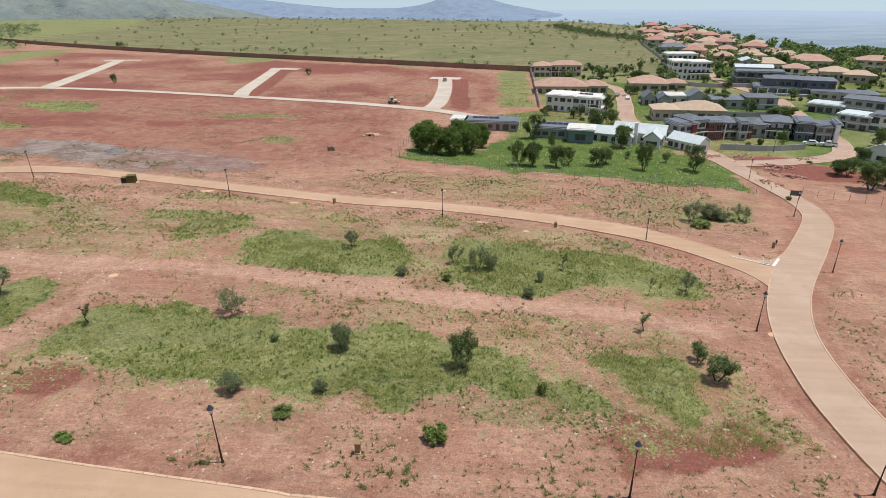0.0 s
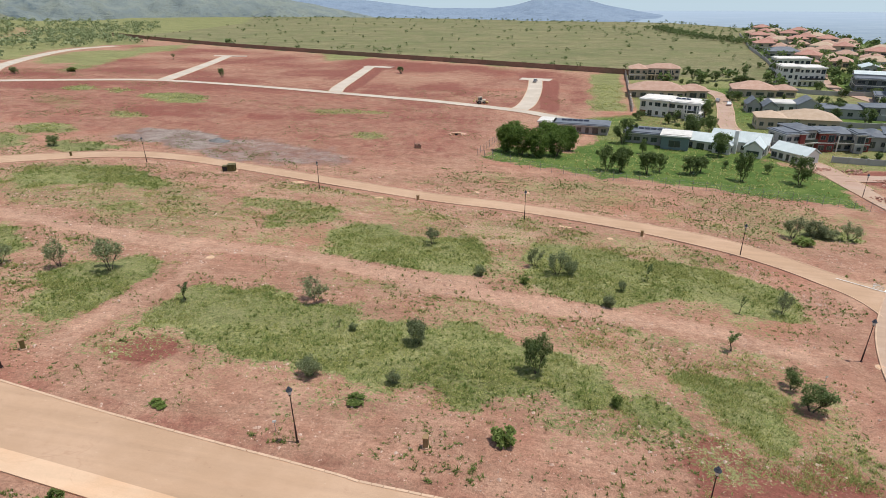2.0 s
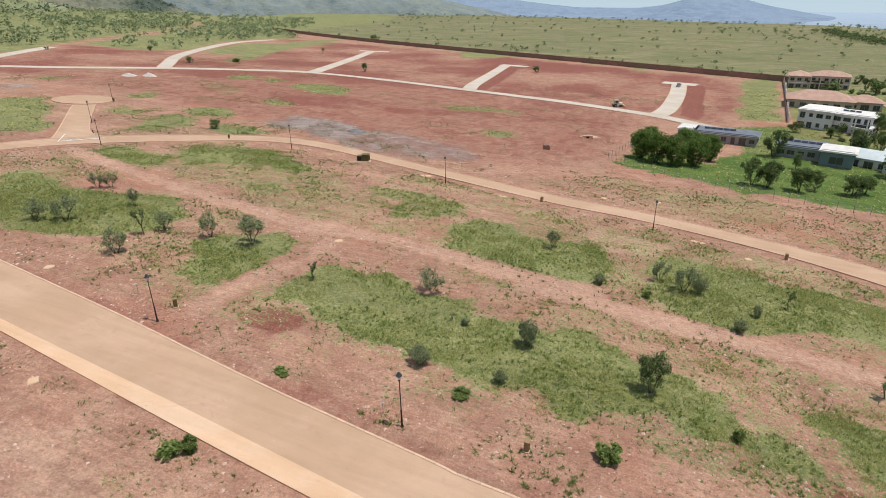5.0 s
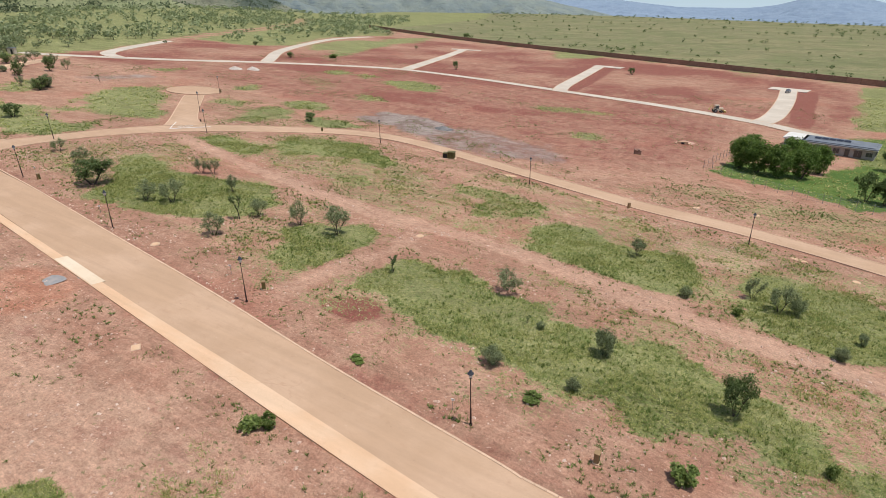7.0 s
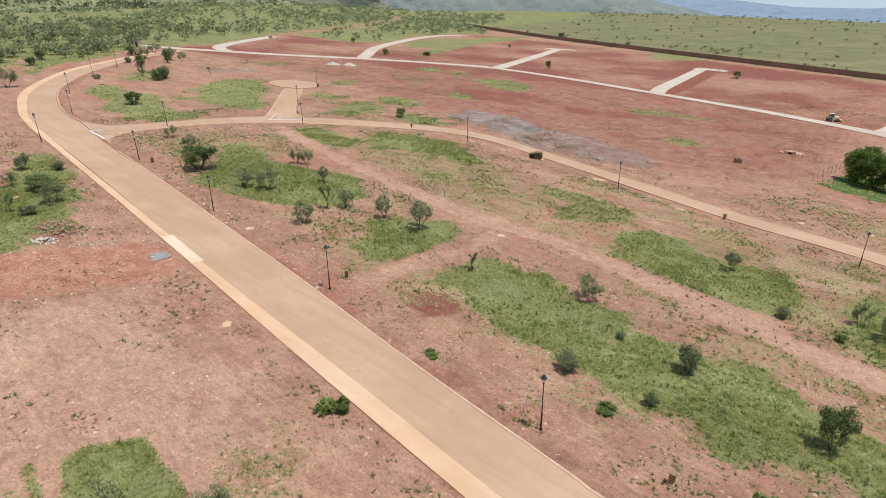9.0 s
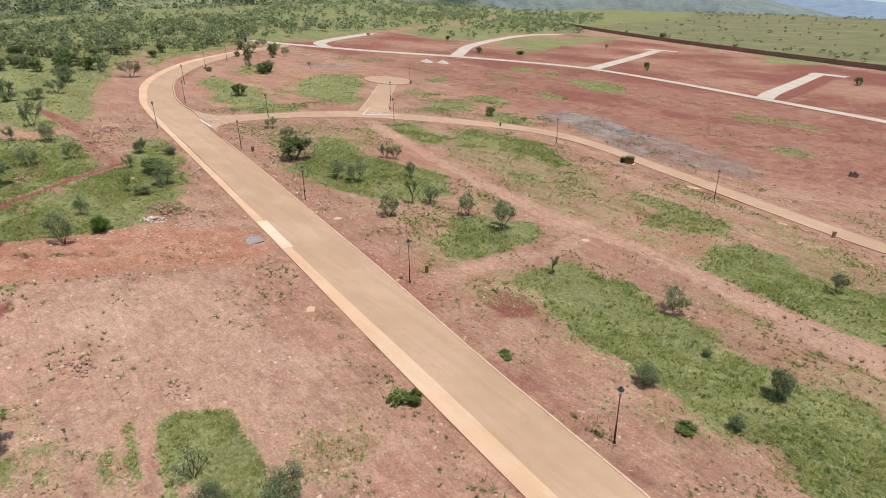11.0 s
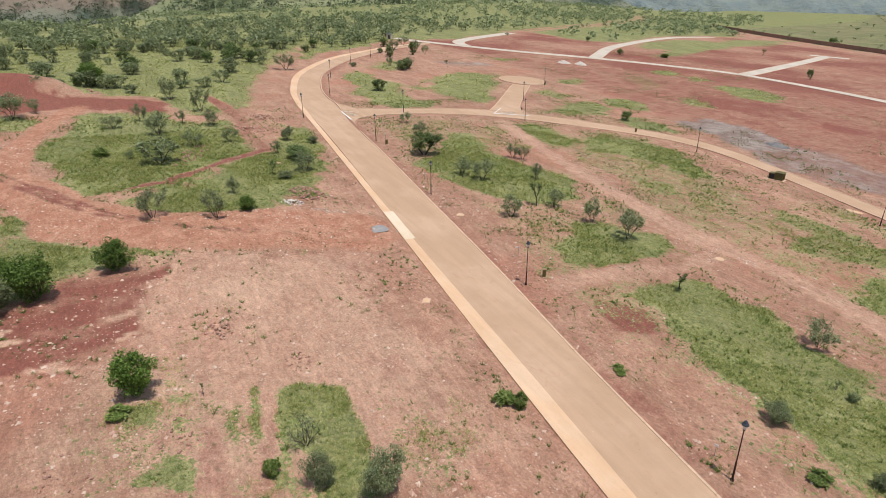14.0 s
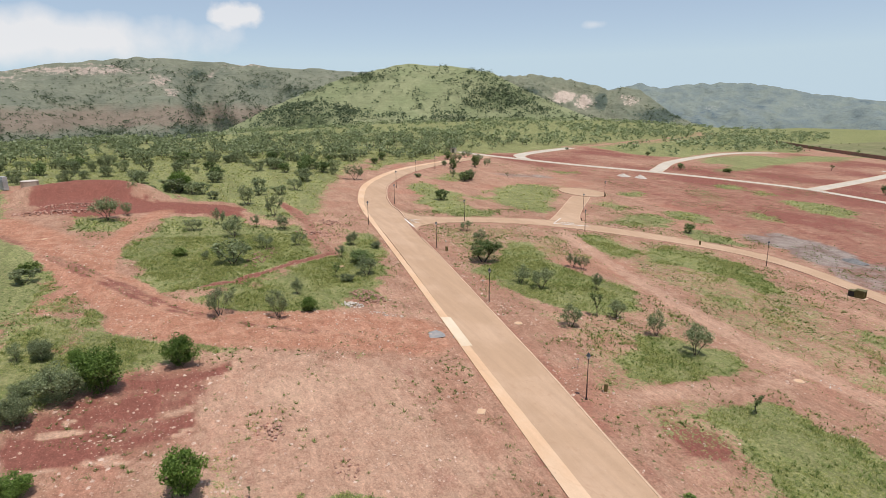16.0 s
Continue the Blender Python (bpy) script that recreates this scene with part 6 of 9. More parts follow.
plant("yard", 95.7, 340.0, 6.1, 8.3)
plant("park", 99.2, 309.5, 7.9, 8.3)
plant("park", 86.0, 277.0, 5.1, 5.1)
plant("park", 117.4, 250.3, 6.0, 7.6)
plant("yard", 186.1, 373.1, 9.2, 9.8)
plant("yard", 166.5, 345.2, 8.0, 9.7)
plant("park", 126.4, 219.6, 6.2, 11.0)
plant("yard", 201.2, 346.7, 8.0, 11.7)
plant("yard", 210.1, 324.1, 9.2, 12.8)
plant("yard", 203.3, 366.2, 9.7, 11.4)
plant("yard", 220.1, 309.4, 7.2, 11.1)
plant("park", 115.5, 197.2, 5.7, 5.9)
plant("park", 107.2, 149.2, 5.1, 5.5)
plant("park", 104.8, 150.2, 4.2, 5.9)
plant("park", 104.4, 136.1, 7.7, 8.6)
plant("park", 110.7, 140.1, 7.9, 7.2)
plant("park", 119.3, 161.8, 5.1, 5.6)
plant("bright", 104.2, 161.7, 1.0, 1.9)
plant("yard", 155.6, 358.0, 7.6, 9.2)
plant("yard", 139.1, 377.6, 6.0, 6.3)
plant("park", 129.2, 192.7, 3.7, 5.5)
plant("bright", 79.0, 126.6, 1.1, 1.5)

# open savanna on the west side: single trees near, one mass of them farther off
rs = np.random.RandomState(11)
tx, ty = rs.uniform(-900, -60, 60000), rs.uniform(-500, 900, 60000)
tr, taz = np.hypot(tx, ty), np.degrees(np.arctan2(-tx, ty))
tc = cover_at(tx, ty)
want = 0.12 + 1.0 * ease(rumple(tx, ty, 60, 71), 0.45, 0.75)
copse = ease(taz, 60, 66) * (1 - ease(taz, 84, 92)) * ease(tr, 225, 265) * (1 - ease(tr, 330, 420))
thick = ease(inside(tx, ty, pairs((-345, 50, -342, 118, -262, 102, -208, 70, -188, 52, -195, 36, -260, 20))), -6, 6)
want = np.clip(want * 0.62 + 0.9 * copse + 1.6 * thick + 0.5 * ease(taz, 84, 98) * ease(tr, 160, 260), 0, 1)
want = np.maximum(want, 0.2 * (taz < 64) * (tr > 280))
want *= (tc.grass > 0.8) & (tc.olive < 0.3) & (tr < np.interp(taz, EDGE_AZ, EDGE_R) + 60) & (taz > 33) & (taz < 112)
want *= np.where(tr < 150, 0.35, 1.0) * (inside(tx, ty, pairs((-360, 250, -300, 268, -285, 300, -330, 380, -345, 452, -335, 500, -100, 450, 0, 380, 0, 150, -130, 130, -230, 125, -290, 140, -300, 180, -325, 230))) < 0)
keep = np.flatnonzero(rs.uniform(0, 1, len(tx)) < want * 0.34)
near_first = keep[np.argsort(tr[keep])]
SINGLE = 150
for i in near_first[:SINGLE]:
    hh = rs.uniform(2.5, 5.0)
    plant(("acacia", "acacia", "acacia", "grove", "acacia")[rs.randint(5)], tx[i], ty[i], hh, hh * rs.uniform(1.1, 1.7))


def tree_mass(name, xs, ys, zs, hs, leaf, label, seed, clumps=26, squat=1.1, leaf_size=1.0):
    """Many far trees in one mesh: a short trunk and a crown of ragged leaf clumps each."""
    r = np.random.RandomState(seed)
    n = len(xs)
    c = r.normal(size=(n, clumps, 3))
    c /= np.linalg.norm(c, axis=2)[..., None]
    c *= r.uniform(0.35, 1.0, (n, clumps, 1)) * np.array([0.5 * squat, 0.5 * squat, 0.40])
    c[..., 2] += 0.55
    base = np.stack([xs, ys, zs], 1)[:, None, :]
    p = (base + c * hs[:, None, None]).reshape(-1, 3)
    k = len(p)
    up = r.normal(size=(k, 3)) * 0.6 + np.array([0, 0, 0.9])
    u = np.cross(up, r.normal(size=(k, 3)))
    u /= np.linalg.norm(u, axis=1)[:, None]
    v = np.cross(u, up)
    v /= np.linalg.norm(v, axis=1)[:, None]
    s = np.repeat(hs, clumps)[:, None] * r.uniform(0.09, 0.19, (k, 1)) * leaf_size
    q = np.stack([p - u * s, p + v * s * 0.8, p + u * s, p - v * s * 0.8], 1).reshape(-1, 3)
    ob = new(name, raw_mesh(name, q, np.arange(k * 4).reshape(-1, 4), leaf))
    return tagged(ob, label, "trees", kind="stuff")


def trunk_mass(name, xs, ys, zs, hs, label):
    n = len(xs)
    a = np.array([0, 2.1, 4.2])
    ringv = np.stack([np.cos(a), np.sin(a), np.zeros(3)], 1)
    base = np.stack([xs, ys, zs - 0.2], 1)[:, None, :]
    lo = base + ringv[None] * (hs * 0.035)[:, None, None]
    hi = base + ringv[None] * (hs * 0.02)[:, None, None] + np.array([0, 0, 1])[None, None] * (hs * 0.6)[:, None, None]
    co = np.concatenate([lo, hi], 1).reshape(-1, 3)
    f = np.array([(0, 1, 4, 3), (1, 2, 5, 4), (2, 0, 3, 5)])
    faces = (np.arange(n)[:, None, None] * 6 + f[None]).reshape(-1, 4)
    return tagged(new(name, raw_mesh(name, co, faces, M_BARK)), label, "tree trunks", kind="stuff")


rest = near_first[SINGLE:]
hs = rs.uniform(2.8, 6.2, len(rest))
mid_band = tr[rest] < 420
near_band = tr[rest] < 270
for sel, cl, sd, ls in ((near_band, 110, 2, 0.6), (mid_band & ~near_band, 52, 3, 0.9), (~mid_band, 24, 4, 1.2)):
    idx = rest[sel]
    tree_mass("savanna_trees", tx[idx], ty[idx], land(tx[idx], ty[idx]), hs[sel], M_LEAF_GREY, "scattered grey-green savanna trees on the grass slope", sd, cl, 1.45, ls)
trunk_mass("savanna_trunks", tx[rest[mid_band]], ty[rest[mid_band]], land(tx[rest[mid_band]], ty[rest[mid_band]]), hs[mid_band], "dark trunks of the scattered savanna trees")

# dry field beyond the wall: few bushes, a row of trees on its rim
bx, by = rs.uniform(-700, 500, 30000), rs.uniform(350, 1500, 30000)
bc = cover_at(bx, by)
br, baz = np.hypot(bx, by), np.degrees(np.arctan2(-bx, by))
rimr = np.interp(baz, EDGE_AZ, EDGE_R)
w = 0.035 + 0.16 * np.exp(-((br - rimr + 20) / 40) ** 2) + 0.12 * ease(rumple(bx, by, 120, 81), 0.62, 0.8)
w = w * (bc.olive > 0.8) * (br < rimr + 40)
bi = np.flatnonzero(rs.uniform(0, 1, len(bx)) < w)
tree_mass("field_bushes", bx[bi], by[bi], land(bx[bi], by[bi]), rs.uniform(1.6, 4.5, len(bi)), M_LEAF_DARK, "scattered bushes on the dry field and along its rim", 5, 24)

# gardens and woods round the houses
hx, hy = rs.uniform(60, 620, 24000), rs.uniform(160, 900, 24000)
hr, haz = np.hypot(hx, hy), np.degrees(np.arctan2(-hx, hy))
hrim = np.interp(haz, EDGE_AZ, EDGE_R)
hc = cover_at(hx, hy)
w = np.where(hr > hrim - 40, np.where(haz < -29, 0.32, 0.09), 0.055) * (hr < hrim + 120) * (haz > -42) * (hc.olive < 0.3) * (hr > 330)
hi_ = np.flatnonzero(rs.uniform(0, 1, len(hx)) < w)
tree_mass("garden_trees", hx[hi_], hy[hi_], land(hx[hi_], hy[hi_]), rs.uniform(4, 8.5, len(hi_)), M_LEAF_GARDEN, "green trees in the gardens and on the slope behind the houses", 6, 40)


# hedges and trees between the near houses
homes = ((65, 347), (60, 290), (72, 290), (52, 244), (16, 207), (39, 191), (58, 188), (72, 181), (82, 195), (94, 197), (104, 197), (112, 195), (122, 194), (84, 227), (97, 229), (103, 297), (90, 256), (97, 256), (108, 256), (132, 330), (149, 386), (118, 249), (131, 249), (152, 277), (168, 277), (162, 314), (170, 263), (180, 263), (152, 233), (163, 233), (143, 207), (153, 207), (125, 166), (220, 370), (193, 330), (202, 316), (213, 316), (246, 352), (178, 358), (190, 358))
lanes = (((80.6, 150, 80, 172, 74, 192, 70.5, 222, 78.5, 256.2, 85.9, 292.9, 80, 312, 66, 318), 6), ((80, 160, 99.6, 162.8, 118, 170, 127, 184, 131.6, 200, 141.9, 240.4, 148.1, 265.7, 146, 300, 128, 340, 120, 400), 6))
hedge = np.random.RandomState(21)
for i in range(900):
    px, py = hedge.uniform(30, 260), hedge.uniform(160, 400)
    az_ = math.degrees(math.atan2(-px, py))
    if az_ < -38 or px < 46 + max(0, (py - 300) * 0.6) or (py < 190 and px < 84) or (py > 375 and px < 120):
        continue
    if min(math.hypot(px - hx_, (py - hy_) * 0.9) for hx_, hy_ in homes) < 11.5:
        continue
    if any(beside(np.array([px]), np.array([py]), pairs(ln))[0] < hw for ln, hw in lanes):
        continue
    if hedge.rand() < 0.24:
        plant("yard", px, py, hedge.uniform(3.5, 7), hedge.uniform(3.5, 6.5))
    elif hedge.rand() < 0.6:
        plant("shrub", px, py, hedge.uniform(1.0, 2.6), hedge.uniform(1.6, 3.4))

# the dark thicket across the dry field
tl = curve_through([(134, 738), (145, 649), (160, 591), (173, 565), (185, 530)], 2.5)
tj = np.random.RandomState(9)
tl = np.repeat(tl, 3, 0) + tj.normal(0, 6, (len(tl) * 3, 2))
tree_mass("field_thicket", tl[:, 0], tl[:, 1], land(tl[:, 0], tl[:, 1]), tj.uniform(2.5, 5.5, len(tl)), M_LEAF_DARK, "dark thicket of bushes across the dry field", 19, 30)

# trees on the hill slopes: sparse on the open grass, thick in the gullies and along the foot
#  hill, trees, noise threshold, seed, woods as (bearing, height, half-widths of both, amount)
for surf, count, lo, seed, woods in (
        (SPUR, 4200, 0.50, 91, SPUR_WOODS), (WEST, 9500, 0.50, 92, WEST_WOODS), (CLIFF, 1400, 0.45, 93, CLIFF_WOODS)):
    X, Y, Z = surf
    i, j = rs.randint(2, 58, count * 9), rs.randint(1, X.shape[1] - 1, count * 9)
    u, v = rs.uniform(0, 1, count * 9), rs.uniform(0, 1, count * 9)
    at_x, at_y, at_z = (A[i, j] * (1 - u) * (1 - v) + A[i + 1, j] * u * (1 - v) + A[i, j + 1] * (1 - u) * v + A[i + 1, j + 1] * u * v for A in (X, Y, Z))
    bearing = np.degrees(np.arctan2(-at_x, at_y))
    w = 0.06 + 0.28 * ease(rumple(at_x, at_y, 110, seed), lo, lo + 0.25) * (0.3 + 0.7 * rumple(at_x, at_y, 40, seed + 5))
    for b0, z0, db, dz, amount in woods:
        w = np.maximum(w, amount * np.exp(-((bearing - b0) / db) ** 2 - ((at_z - z0) / dz) ** 2) * (0.4 + 0.9 * rumple(at_x, at_y, 55, seed + 7)))
    ok = np.flatnonzero(rs.uniform(0, 1, count * 9) < w)[:count]
    tree_mass("hill_trees", at_x[ok], at_y[ok], at_z[ok] - 0.5, rs.uniform(4.5, 10, len(ok)), M_LEAF_HILL, "dark bushes and small trees dotted over a hillside", seed, 10, 1.4)

# ---- houses of the estate ----
def hip_roof(bm, cx, cy, z, w, d, rise, over, thick=0.22):
    """A hipped roof over a rectangle, with eaves."""
    a, b = w / 2 + over, d / 2 + over
    rx, ry = max(a - min(a, b), 0.02), max(b - min(a, b), 0.02)
    lo = [bm.verts.new((cx + sx * a, cy + sy * b, z - thick)) for sx, sy in ((-1, -1), (1, -1), (1, 1), (-1, 1))]
    hi = [bm.verts.new((cx + sx * a, cy + sy * b, z)) for sx, sy in ((-1, -1), (1, -1), (1, 1), (-1, 1))]
    top = [bm.verts.new((cx - rx, cy - ry, z + rise)), bm.verts.new((cx + rx, cy + ry, z + rise))]
    bm.faces.new(lo[::-1])
    for i in range(4):
        bm.faces.new((lo[i], lo[(i + 1) % 4], hi[(i + 1) % 4], hi[i]))
    if a >= b:
        bm.faces.new((hi[0], hi[1], top[1], top[0])), bm.faces.new((hi[1], hi[2], top[1])), bm.faces.new((hi[2], hi[3], top[0], top[1])), bm.faces.new((hi[3], hi[0], top[0]))
    else:
        bm.faces.new((hi[0], hi[1], top[0])), bm.faces.new((hi[1], hi[2], top[1], top[0])), bm.faces.new((hi[2], hi[3], top[1])), bm.faces.new((hi[3], hi[0], top[0], top[1]))


def gable_roof(bm, cx, cy, z, w, d, rise, over, along_x=True, thick=0.18):
    """A gabled roof: two sloped slabs and the closed gable ends."""
    a, b = w / 2 + over, d / 2 + over
    if along_x:
        sec = [(-b, z), (0, z + rise), (b, z), (b, z - thick), (0, z + rise - thick), (-b, z - thick)]
        ends = [[bm.verts.new((cx + s * a, cy + p, q)) for p, q in sec] for s in (-1, 1)]
    else:
        sec = [(-a, z), (0, z + rise), (a, z), (a, z - thick), (0, z + rise - thick), (-a, z - thick)]
        ends = [[bm.verts.new((cx + p, cy + s * b, q)) for p, q in sec] for s in (1, -1)]
    n = len(sec)
    for i in range(n):
        j = (i + 1) % n
        bm.faces.new((ends[0][i], ends[0][j], ends[1][j], ends[1][i]))
    for e, quads in ((ends[0], ((0, 5, 4, 1), (1, 4, 3, 2))), (ends[1], ((1, 4, 5, 0), (2, 3, 4, 1)))):
        for q in quads:
            bm.faces.new([e[i] for i in q])


def gable_wall(bm, cx, cy, z, w, d, rise, along_x):
    t = 0.15
    for s in (-1, 1):
        if along_x:
            x = cx + s * (w / 2 - t)
            tri = [(x, cy - d / 2, z), (x, cy + d / 2, z), (x, cy, z + rise)]
            push = Vector((s * t, 0, 0))
        else:
            y = cy + s * (d / 2 - t)
            tri = [(cx - w / 2, y, z), (cx + w / 2, y, z), (cx, y, z + rise)]
            push = Vector((0, s * t, 0))
        f = [bm.verts.new(Vector(p)) for p in tri]
        g = [bm.verts.new(Vector(p) + push) for p in tri]
        bm.faces.new(f), bm.faces.new(g[::-1])
        for i in range(3):
            bm.faces.new((f[i], g[i], g[(i + 1) % 3], f[(i + 1) % 3]))


PANES = {}


def window_part(parent, at, w, h, face, door=False, material=None):
    """A window or glazed door on a wall: a frame with its pane; face is the way that it looks, in degrees."""
    key = (round(w, 1), round(h, 1), door)
    if key not in PANES:
        bm = bmesh.new()
        for sx in (-1, 1):
            box(bm, (sx * (w / 2 - 0.04), 0, 0), (0.08, 0.16, h))
        for sz in (-1, 1):
            box(bm, (0, 0, sz * (h / 2 - 0.04)), (w - 0.16, 0.16, 0.08))
        if w > 1.3:
            box(bm, (0, 0, 0), (0.06, 0.12, h - 0.16))
        fr = bpy.data.meshes.new("window")
        bm.to_mesh(fr), bm.free()
        fr.materials.append(M_FRAME)
        bm = bmesh.new()
        box(bm, (0, 0.0, 0), (w - 0.16, 0.05, h - 0.16))
        gl = bpy.data.meshes.new("pane")
        bm.to_mesh(gl), bm.free()
        gl.materials.append(M_GLASS)
        PANES[key] = (fr, gl)
    fr, gl = PANES[key]
    win = new("door" if door else "window", fr)
    win.parent = parent
    win.matrix_basis = pose(*at, 0, 0, face)
    pane = new("pane", gl)
    pane.parent = win
    return win


def garage(parent, at, w, h, face, material):
    bm = bmesh.new()
    for i in range(5):
        box(bm, (0, -0.02 * (i % 2), -h / 2 + (i + 0.5) * h / 5), (w, 0.10, h / 5 - 0.02))
    ob = part("garage_door", bm, material, parent)
    ob.matrix_basis = pose(*at, 0, 0, face)


M_FRAME = rough_mat("window_frame", (0.20, 0.195, 0.19), (0.25, 0.24, 0.235), 2, 10, 0.5)
M_SOLAR = rough_mat("solar_panel", (0.025, 0.03, 0.05), (0.035, 0.04, 0.06), 2, 6, 0.25)


def house(label, x, y, turn, *blocks, group="houses of the estate"):
    """A house of blocks: middle x, y, width, depth, foot, height, roof, rise, wall colour, roof colour, windows front, windows side, wall garage doors."""
    az = math.degrees(math.atan2(-x, y))
    thing = holder("house", (x, y, on_ground(x, y) - 0.3), az + turn)
    rnd = random.Random(label + str(round(x)))
    for cx, cy, w, d, z0, h, roof, rise, wall, tile, front, side, garages in blocks:
        cy = cy + d / 2
        bm = bmesh.new()
        box(bm, (cx, cy, z0 + h / 2), (w, d, h))
        if roof in ("gx", "gy"):
            gable_wall(bm, cx, cy, z0 + h, w - 0.02, d - 0.02, rise - 0.2, roof == "gx")
        part("wall", bm, M_WALL[wall], thing)
        bm = bmesh.new()
        top = z0 + h
        if roof == "hip":
            hip_roof(bm, cx, cy, top + 0.22, w, d, rise, 0.6)
        elif roof in ("gx", "gy"):
            gable_roof(bm, cx, cy, top + 0.2, w, d, rise, 0.4, roof == "gx")
        else:
            box(bm, (cx, cy - 0.2, top + 0.14), (w + 1.0, d + 1.0, 0.28))
            box(bm, (cx, cy, top + 0.38), (w - 0.4, d - 0.4, 0.2))
        part("roof", bm, M_ROOF[tile], thing)
        if roof == "flat" and rise > 0:
            for i in range(int(rise)):
                bm = bmesh.new()
                box(bm, (0, 0, 0), (1.7, 1.0, 0.05))
                ob = part("solar_panel", bm, M_SOLAR, thing)
                ob.matrix_basis = pose(cx - w * 0.3 + i * 1.9, cy, top + 0.8, 18, 0, 0)
        storeys = max(1, round(h / 3.1))
        for s in range(1, storeys):
            bm = bmesh.new()
            box(bm, (cx, cy, z0 + s * h / storeys), (w + 0.14, d + 0.14, 0.32))
            part("floor_band", bm, M_WALL[0], thing)
        if roof == "flat":
            bm = bmesh.new()
            box(bm, (cx, cy - 0.2, top - 0.06), (w + 1.06, d + 1.06, 0.16))
            part("fascia", bm, M_WALL[0], thing)
        for s in range(storeys):
            zc = z0 + (s + 0.52) * h / storeys
            if front:
                gap = w / front
                for i in range(front):
                    if s == 0 and i < garages:
                        garage(thing, (cx - w / 2 + (i + 0.5) * gap, cy - d / 2 - 0.03, z0 + 1.3), min(gap * 0.8, 4.6), 2.3, 0, M_WALL[4] if wall == 0 else M_DARK)
                        continue
                    ww = min(gap * rnd.choice((0.45, 0.6, 0.75)), 3.4)
                    hh = rnd.choice((1.3, 1.5, 2.1))
                    window_part(thing, (cx - w / 2 + (i + 0.5) * gap, cy - d / 2 - 0.03, zc + (0 if hh < 2 else -0.2)), ww, hh, 0, hh > 2)
            for sx in (-1, 1):
                for i in range(side):
                    gap = d / max(side, 1)
                    window_part(thing, (cx + sx * (w / 2 + 0.03), cy - d / 2 + (i + 0.5) * gap, zc), min(gap * 0.5, 2.2), 1.4, 90 * sx)
    return tagged(thing, label, "house", group)


def pillars(thing, xs, y, z0, h, material, r=0.25):
    for px in xs:
        bm = bmesh.new()
        box(bm, (px, y, z0 + h / 2), (r * 2, r * 2, h), 0, 0.03)
        part("column", bm, material, thing)


def balcony(thing, cx, y, z, w, d, material):
    bm = bmesh.new()
    box(bm, (cx, y - d / 2, z), (w, d, 0.25))
    slab_ob = part("balcony", bm, material, thing)
    bm = bmesh.new()
    box(bm, (cx, y - d + 0.06, z + 0.65), (w, 0.06, 0.9))
    part("balustrade", bm, M_GLASS, slab_ob)


a = house("two-storey beige house with a terracotta tiled hip roof and columned terraces", 65, 342, 4,
          (-9, -2, 9, 11, 0, 6, "hip", 2.0, 2, 0, 3, 2, 0), (4, 0, 17, 10, 0, 6.2, "hip", 2.2, 2, 0, 6, 2, 0))
pillars(a, (-4, 0, 4, 8), -2.2, 0, 6.0, M_WALL[2])
balcony(a, 2, 0, 3.2, 15, 2.4, M_WALL[2])
house("long single-storey beige house under a broad terracotta hip roof", 60, 284, 6,
      (-4, 0, 24, 14, 0, 3.6, "hip", 3.2, 2, 0, 6, 3, 0), (12, 3, 12, 10, 0, 3.4, "hip", 2.4, 2, 0, 3, 2, 0))
c = house("modern white two-storey house with flat roofs and a red garage door", 52.5, 239, -14,
          (-6, 0, 11, 11, 0, 6.6, "flat", 0, 0, 4, 4, 3, 1), (5, 1.5, 12, 10, 0, 6.2, "flat", 3, 0, 4, 4, 3, 0), (9, -2, 5, 4, 0, 3.2, "flat", 0, 0, 4, 2, 1, 0))
pillars(c, (7.2, 10.8), -3.2, 0, 6.2, M_WALL[0], 0.2)
balcony(c, 9, -0.5, 3.3, 5, 2.6, M_WALL[0])
house("low modern house with a long slate-grey roof and glazed doors", 16, 203, -6,
      (0, 0, 19, 8, 0, 3.1, "flat", 5, 1, 2, 7, 2, 0), (-11.5, 1, 5, 7, 0, 3.3, "flat", 0, 5, 4, 1, 1, 0))
house("low modern house with slate roofs and a dark teal end block", 39, 187, -4,
      (-4, 3, 13, 9, 0, 3.6, "flat", 6, 1, 2, 5, 2, 0), (5, -1, 8, 8, 0, 4.4, "flat", 0, 5, 4, 1, 1, 0))
f = house("white cottage with pale sheet-metal gable roofs and chimneys", 58, 184, -10,
          (-7, 0.5, 9, 6.5, 0, 2.8, "gx", 2.0, 0, 3, 3, 1, 0), (3, 4, 16, 6.5, 0, 3.2, "gx", 2.6, 0, 3, 4, 1, 0), (-0.5, -2.0, 5, 9, 0, 3, "gy", 2.2, 0, 3, 1, 2, 0), (8, -1.0, 5, 8, 0, 3, "gy", 2.2, 0, 3, 1, 2, 0))
bm = bmesh.new()
box(bm, (2.6, 1.2, 3.6), (1.1, 1.0, 7.2), 0, 0.04)
part("chimney", bm, M_WALL[0], f)
house("small white cottage with a pale sheet-metal gable roof", 73.5, 177, -32,
      (0, 0, 10.5, 6, 0, 2.9, "gx", 1.9, 0, 3, 5, 1, 0))
h1 = house("grey two-storey house with maroon panels and slate roofs", 81, 188, 40,
           (-3.2, 0, 5, 8, 0, 6.4, "flat", 0, 1, 2, 2, 2, 1), (2.6, 1.5, 6, 9, 0, 6.9, "hip", 0.9, 1, 2, 2, 2, 0), (-0.4, -0.8, 1.6, 3, 0, 6.6, "flat", 0, 4, 2, 0, 0, 0))
balcony(h1, 3, 1.5, 3.3, 4.6, 1.6, M_WALL[0])
